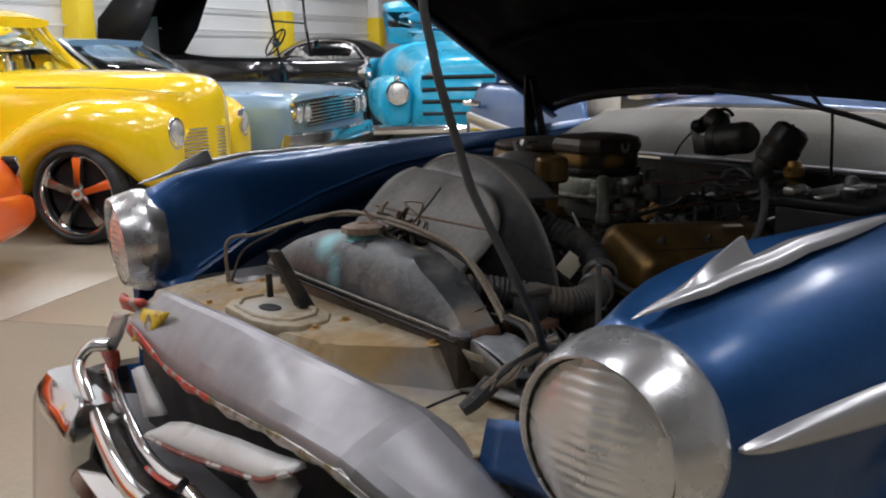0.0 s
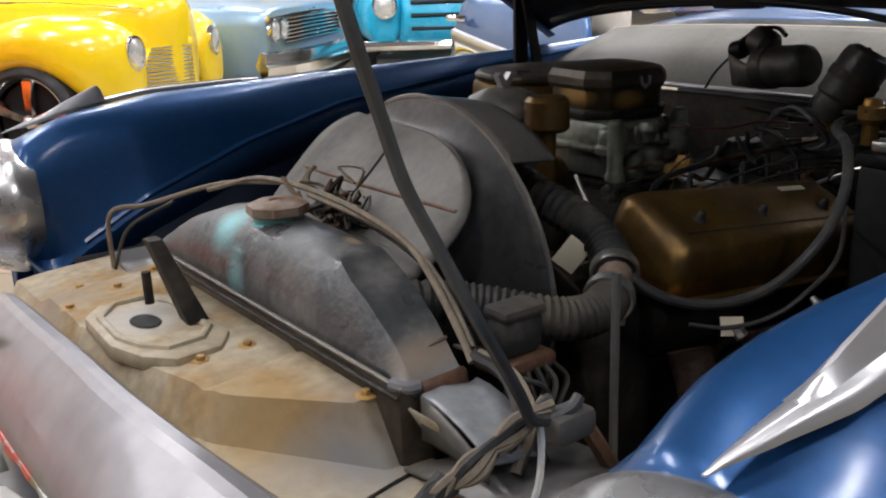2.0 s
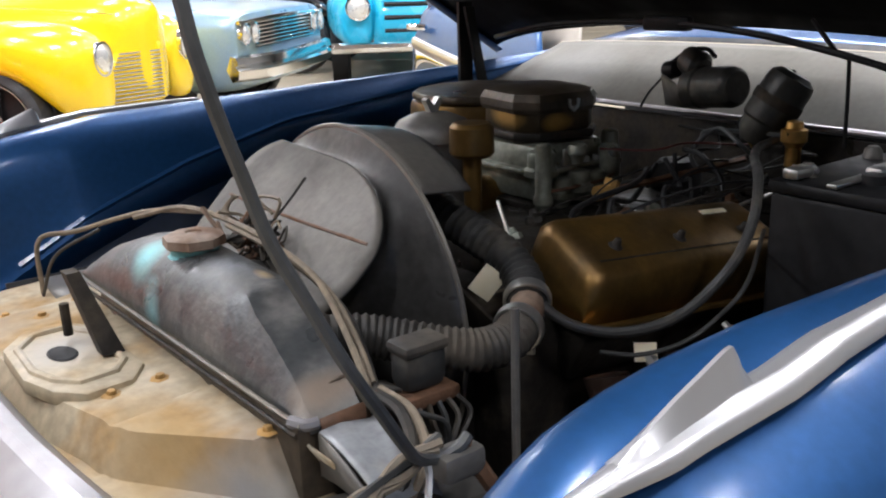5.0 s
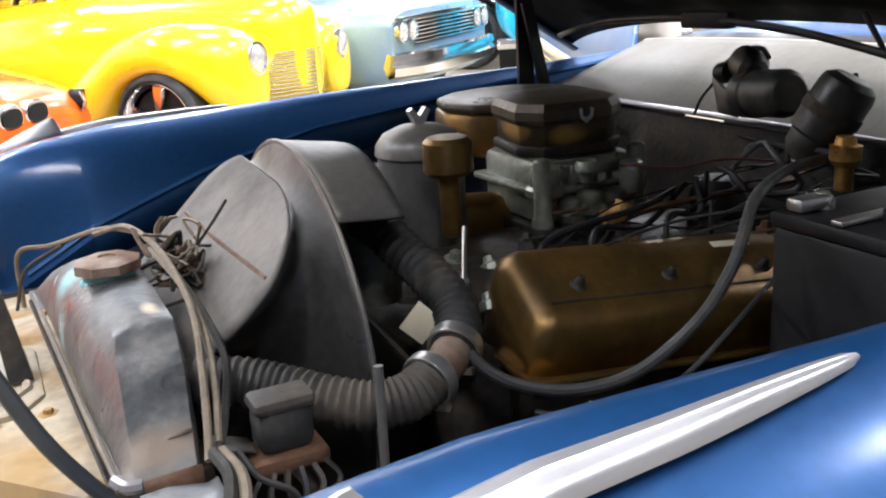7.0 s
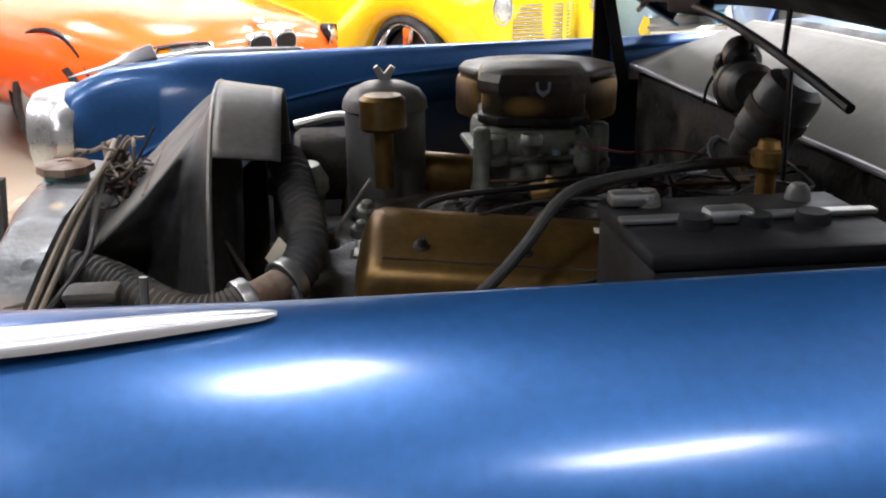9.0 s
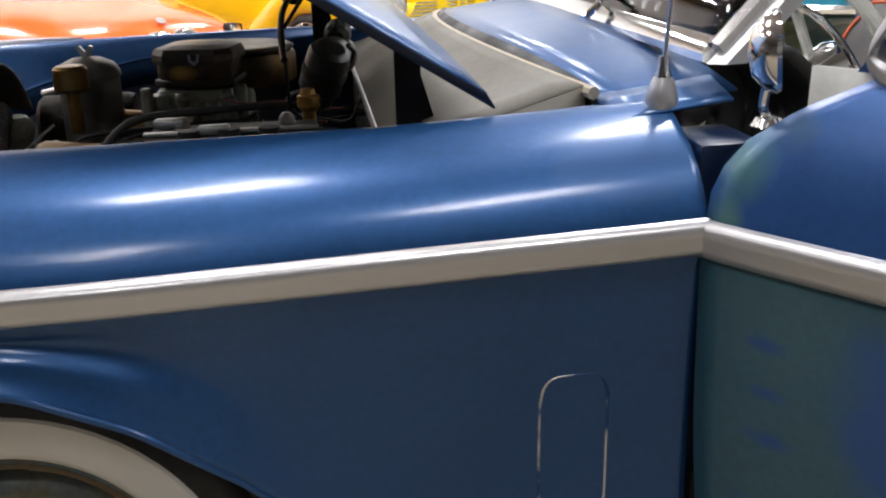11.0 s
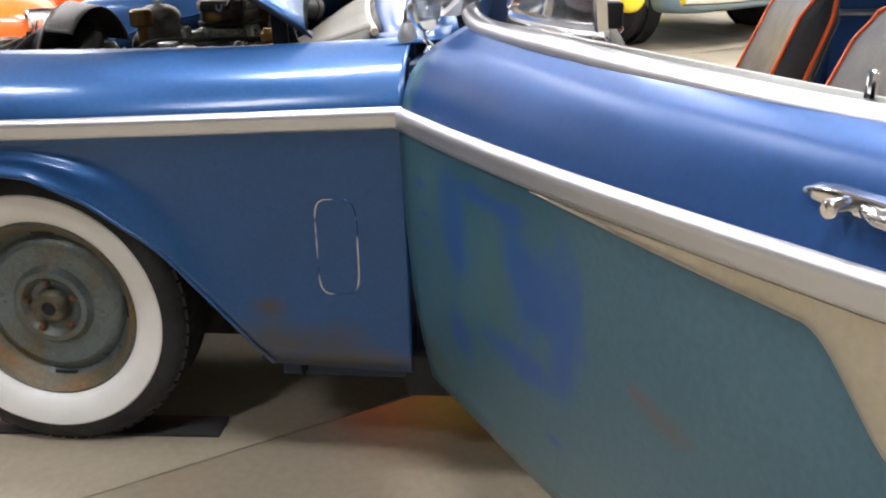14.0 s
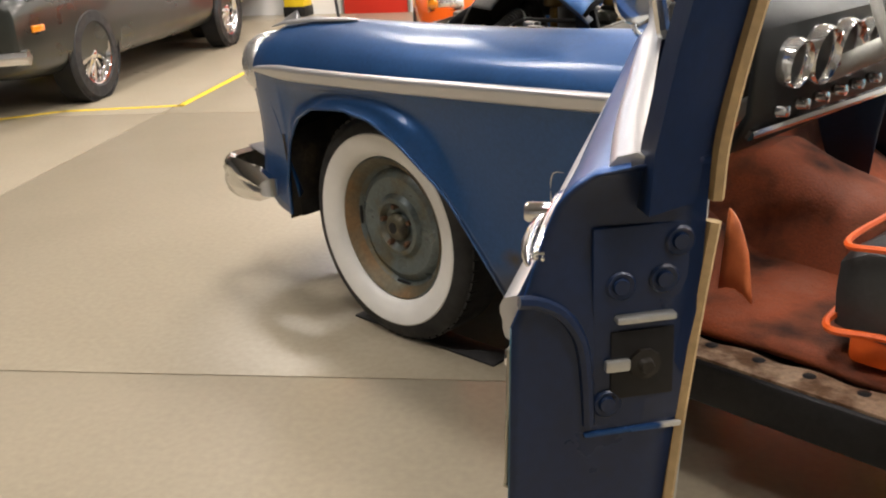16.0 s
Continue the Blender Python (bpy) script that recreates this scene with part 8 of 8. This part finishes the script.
# orange roadster
z3 = thing("orange_roadster", "orange low roadster with twin black grille openings", "car", facing(-0.98, 4.42, -39))
part("body", hull([(0.80, 0, 0.42, 0.34, 0.56), (0.76, 0, 0.60, 0.24, 0.64), (0.62, 0, 0.74, 0.19, 0.72), (0.35, 0, 0.82, 0.17, 0.79), (0, 0, 0.86, 0.17, 0.85), (-0.8, 0, 0.84, 0.17, 0.91), (-2.0, 0, 0.84, 0.17, 0.9), (-2.6, 0, 0.86, 0.2, 0.94), (-3.1, 0, 0.75, 0.3, 0.88)], 3.0), ORANGE, z3, "orange body with a long hood")
part("bumper_skirt", hull([(0.82, 0, 0.5, 0.24, 0.44), (0.76, 0, 0.72, 0.2, 0.46), (0.5, 0, 0.83, 0.18, 0.44)], 3.0), ORANGE, z3)
for s in (-1, 1):
    kid = part("grille_opening", hull([(0.72, s * 0.1, 0.075, 0.54, 0.655), (0.785, s * 0.1, 0.09, 0.535, 0.66), (0.80, s * 0.1, 0.085, 0.54, 0.65)], 2.6), CHROME, z3, "chrome rimmed grille opening")
    part("grille_mesh", hull([(0.79, s * 0.1, 0.065, 0.55, 0.64), (0.808, s * 0.1, 0.072, 0.55, 0.64)], 2.6), BLACK, kid)
    hl = part("headlamp", loft([[Vector((0.80 - 0.14 * a + c, s * (0.46 + 0.24 * a), 0.60 + 0.055 * b - 0.02 * a)) for c in (0.02,)] + [Vector((0.74 - 0.14 * a, s * (0.46 + 0.24 * a), 0.60 + 0.055 * b - 0.02 * a))] for a, b in ((0, 0.2), (0.1, 0.9), (0.5, 1), (0.95, 0.9), (1.05, 0.2), (1, -0.8), (0.5, -1), (0.1, -0.8), (0, 0.2))]), BLACK, z3, thick=0.004)
    part("headlamp_glass", loft([[Vector((0.825 - 0.145 * a - 0.02 * b * b, s * (0.46 + 0.24 * a), 0.595 + 0.052 * b - 0.02 * a)) for b in (-1, 0, 1)] for a in (0.0, 0.25, 0.5, 0.75)]), LENS, hl, thick=0.004)
    part("side_marker", loft([[Vector((0.828 - 0.145 * a - 0.02 * b * b, s * (0.46 + 0.24 * a), 0.595 + 0.052 * b - 0.02 * a)) for b in (-1, 0, 1)] for a in (0.76, 0.9, 1.08)]), AMBER, hl, "amber turn lamp", thick=0.004)
    arch_dark(z3, 0, s * 0.79, s, 0.35)
    road_wheel(z3, 0, s * 0.76, s, 0.315, STEEL, 0.225, 9, 0.016)
    road_wheel(z3, -2.45, s * 0.78, s, 0.315, STEEL, 0.225, 9, 0.016)
part("badge", lathe([(0.0, 0.008), (0.03, 0.006), (0.034, 0.0)], Matrix.Translation((0.70, 0, 0.71)) @ Matrix.Rotation(radians(25), 4, "Y"), 20), STEEL, z3, "round plain badge")
zs = part("windscreen", loft([[Vector((-0.85 - 0.12 * abs(y) ** 2 - 0.4 * k, y * (0.68 - 0.06 * k), 0.92 + 0.32 * k)) for y in (-1, -0.5, 0, 0.5, 1)] for k in (0, 1)]), GLASS, z3, thick=0.006)
zs.visible_shadow = False
part("cockpit", box((-2.1, -0.62, 0.86), (-1.1, 0.62, 0.945), 0.03), BLACK, z3)

beside = copy_thing(z3, facing(-2.97, 3.2, -45))
tagged(beside, "orange low roadster parked beside its twin", "car")

# dark muscle car
mus = thing("dark_muscle_car", "dark grey green muscle car with chrome wheels", "car", facing(-5.58, -0.02, -52.5))
part("body", hull([(0.92, 0, 0.84, 0.42, 0.76), (0.84, 0, 0.93, 0.3, 0.85), (0.3, 0, 0.95, 0.22, 0.92), (-0.8, 0, 0.95, 0.22, 0.95), (-2.2, 0, 0.94, 0.22, 0.96), (-3.2, 0, 0.92, 0.28, 0.93), (-3.7, 0, 0.85, 0.36, 0.82)], 5.5), DARKGREEN, mus, "dark glossy body")
part("roof", hull([(-1.3, 0, 0.6, 1.22, 1.29), (-1.7, 0, 0.63, 1.22, 1.33), (-2.3, 0, 0.63, 1.2, 1.31), (-3.0, 0, 0.6, 0.95, 1.02)], 4), DARKGREEN, mus)
mw = part("windscreen", loft([[Vector((-0.75 - 0.1 * y * y - 0.58 * k, y * (0.72 - 0.1 * k), 0.94 + 0.31 * k)) for y in (-1, -0.5, 0, 0.5, 1)] for k in (0, 1)]), GLASS, mus, thick=0.006)
mw.visible_shadow = False
part("grille", box((0.90, -0.6, 0.52), (0.925, 0.6, 0.74), 0.01), BLACK, mus)
rows = [[Vector((0.99 - 0.14 * abs(a) ** 4 + c, 0.95 * a, 0.44 + d)) for c, d in ((0, -0.05), (0.03, -0.04), (0.04, 0), (0.03, 0.04), (0, 0.05), (-0.03, 0))] for a in [-1 + i / 10 for i in range(21)]]
part("front_bumper", loft(rows, True, True), CHROME, mus, "chrome bumper")
for s in (-1, 1):
    lamp_on(mus, 0.93, s * 0.70, 0.65, 0.095)
    part("side_marker", box((0.62, s * 0.945 - 0.01, 0.585), (0.76, s * 0.945 + 0.01, 0.63), 0.006), AMBER, mus, "amber side marker")
    arch_dark(mus, 0, s * 0.905, s, 0.38)
    road_wheel(mus, 0, s * 0.87, s, 0.335, CHROME, 0.215, 10, 0.02)
    arch_dark(mus, -2.74, s * 0.905, s, 0.38)
    road_wheel(mus, -2.74, s * 0.87, s, 0.335, CHROME, 0.215, 10, 0.02)
second = copy_thing(mus, facing(-8.2, 2.5, -52.5))
tagged(second, "dark muscle car parked behind, with chrome wheels", "car")

# black vintage tourer behind the pale sedan
tour = thing("black_tourer", "black vintage open tourer with a folding cloth top", "car", facing(5.2, 9.2, -50))
part("hood", hull([(0.2, 0, 0.24, 0.6, 1.12), (-0.2, 0, 0.26, 0.6, 1.14), (-0.75, 0, 0.34, 0.6, 1.16), (-0.85, 0, 0.45, 0.6, 1.2)], 4), GLOSSBLACK, tour)
part("tub", hull([(-0.85, 0, 0.45, 0.55, 1.2), (-1.1, 0, 0.56, 0.55, 1.2), (-2.0, 0, 0.62, 0.55, 1.24), (-2.9, 0, 0.62, 0.55, 1.3), (-3.1, 0, 0.5, 0.6, 1.28)], 5), GLOSSBLACK, tour)
part("radiator_shell", box((0.2, -0.25, 0.55), (0.28, 0.25, 1.16), 0.03), CHROME, tour, "bright radiator shell")
part("cloth_top", loft([[Vector((x, y * 0.66, z + 0.05 * (1 - y * y))) for y in (-1, -0.6, -0.2, 0.2, 0.6, 1)] for x, z in ((-0.9, 1.93), (-1.5, 2.02), (-2.3, 2.06), (-2.9, 2.0), (-3.2, 1.7), (-3.25, 1.25))]), BLACK, tour, "black cloth top", thick=0.02)
for s in (-1, 1):
    part("top_side", loft([[Vector((-2.3, s * 0.66, 2.05)), Vector((-2.5, s * 0.66, 1.6))], [Vector((-2.9, s * 0.66, 2.0)), Vector((-2.75, s * 0.66, 1.25))], [Vector((-3.2, s * 0.66, 1.7)), Vector((-3.25, s * 0.66, 1.25))]]), BLACK, tour, thick=0.015)
    part("screen_post", tube([(-0.8, s * 0.56, 1.18), (-0.86, s * 0.56, 1.55), (-0.9, s * 0.6, 1.93)], 0.018, 12, 8), GLOSSBLACK, tour)
    part("headlamp_bowl", lathe([(0.0, -0.14), (0.06, -0.12), (0.105, -0.03), (0.115, 0.0), (0.1, 0.012)], Matrix.Translation((0.3, s * 0.38, 0.98)) @ Matrix.Rotation(radians(90), 4, "Y"), 24), CHROME, tour)
    part("side_lamp", lathe([(0.0, -0.08), (0.05, -0.05), (0.06, 0.0), (0.0, 0.02)], Matrix.Translation((-0.75, s * 0.7, 1.35)) @ Matrix.Rotation(radians(90), 4, "Y"), 20), GLOSSBLACK, tour)
    part("fender", loft([[Vector((x, s * (0.7 + b), z - 0.03 * abs(b) / 0.13)) for b in (-0.14, 0, 0.14)] for x, z in ((0.5, 0.5), (0.42, 0.72), (0.2, 0.86), (-0.1, 0.87), (-0.4, 0.75), (-0.75, 0.48), (-1.1, 0.38), (-2.0, 0.38), (-2.2, 0.5), (-2.35, 0.8), (-2.6, 0.88), (-2.9, 0.8), (-3.1, 0.55))]), GLOSSBLACK, tour, thick=0.012)
    road_wheel(tour, 0, s * 0.7, s, 0.38, BLACK, 0.3, 12, 0.014)
    road_wheel(tour, -2.6, s * 0.7, s, 0.38, BLACK, 0.3, 12, 0.014)
part("screen_frame", tube([(-0.8, -0.56, 1.2), (-0.86, -0.56, 1.62), (-0.86, 0.56, 1.62), (-0.8, 0.56, 1.2)], 0.012, 4, 8, smooth=False), GLOSSBLACK, tour)
TW = Matrix.Translation((-1.2, 0.3, 1.38)) @ Matrix.Rotation(radians(-55), 4, "Y")
stw = part("steering_wheel", tube([TW @ Vector((0.2 * math.cos(t), 0.2 * math.sin(t), 0)) for t in [2 * math.pi * k / 20 for k in range(21)]], 0.013, 50, 8), BLACK, tour)
for t in (0, math.pi / 2, math.pi, -math.pi / 2):
    part("spoke", tube([TW @ Vector((0, 0, -0.02)), TW @ Vector((0.2 * math.cos(t), 0.2 * math.sin(t), 0))], 0.009, 4, 6, smooth=False), BLACK, stw)

# black sedan far behind
sed = thing("black_sedan", "gloss black forties sedan with chrome trim", "car", facing(8.3, 11.6, -50))
part("body", hull([(0.8, 0, 0.3, 0.4, 0.9), (0.7, 0, 0.5, 0.34, 1.02), (0, 0, 0.62, 0.3, 1.08), (-0.9, 0, 0.8, 0.3, 1.1), (-2.6, 0, 0.84, 0.3, 1.08), (-3.6, 0, 0.7, 0.34, 0.95), (-3.9, 0, 0.5, 0.4, 0.8)], 3.4), GLOSSBLACK, sed)
part("cabin", hull([(-0.85, 0, 0.62, 1.0, 1.12), (-1.2, 0, 0.66, 1.0, 1.42), (-1.6, 0, 0.66, 1.0, 1.53), (-2.2, 0, 0.64, 1.0, 1.5), (-3.0, 0, 0.5, 0.95, 1.1)], 3.4), GLOSSBLACK, sed)
for s in (-1, 1):
    part("front_fender", hull([(0.75, s * 0.66, 0.08, 0.45, 0.75), (0.6, s * 0.68, 0.2, 0.38, 0.92), (0.1, s * 0.7, 0.23, 0.42, 0.95), (-0.5, s * 0.72, 0.2, 0.34, 0.88), (-1.2, s * 0.74, 0.14, 0.3, 0.7)], 2.5), GLOSSBLACK, sed)
    lamp_on(sed, 0.74, s * 0.64, 0.74, 0.09)
    road_wheel(sed, 0, s * 0.8, s, 0.35)
    part("window_trim", tube([(-1.05, s * 0.655, 1.14), (-1.3, s * 0.655, 1.4), (-1.9, s * 0.65, 1.44), (-2.3, s * 0.63, 1.35), (-2.5, s * 0.64, 1.12), (-1.05, s * 0.655, 1.14)], 0.016, 40, 6), CHROME, sed)
    part("side_glass", loft([[Vector((-1.12, s * 0.665, 1.15)), Vector((-2.45, s * 0.65, 1.13))], [Vector((-1.35, s * 0.655, 1.39)), Vector((-2.25, s * 0.635, 1.35))]]), LENS, sed, thick=0.004)
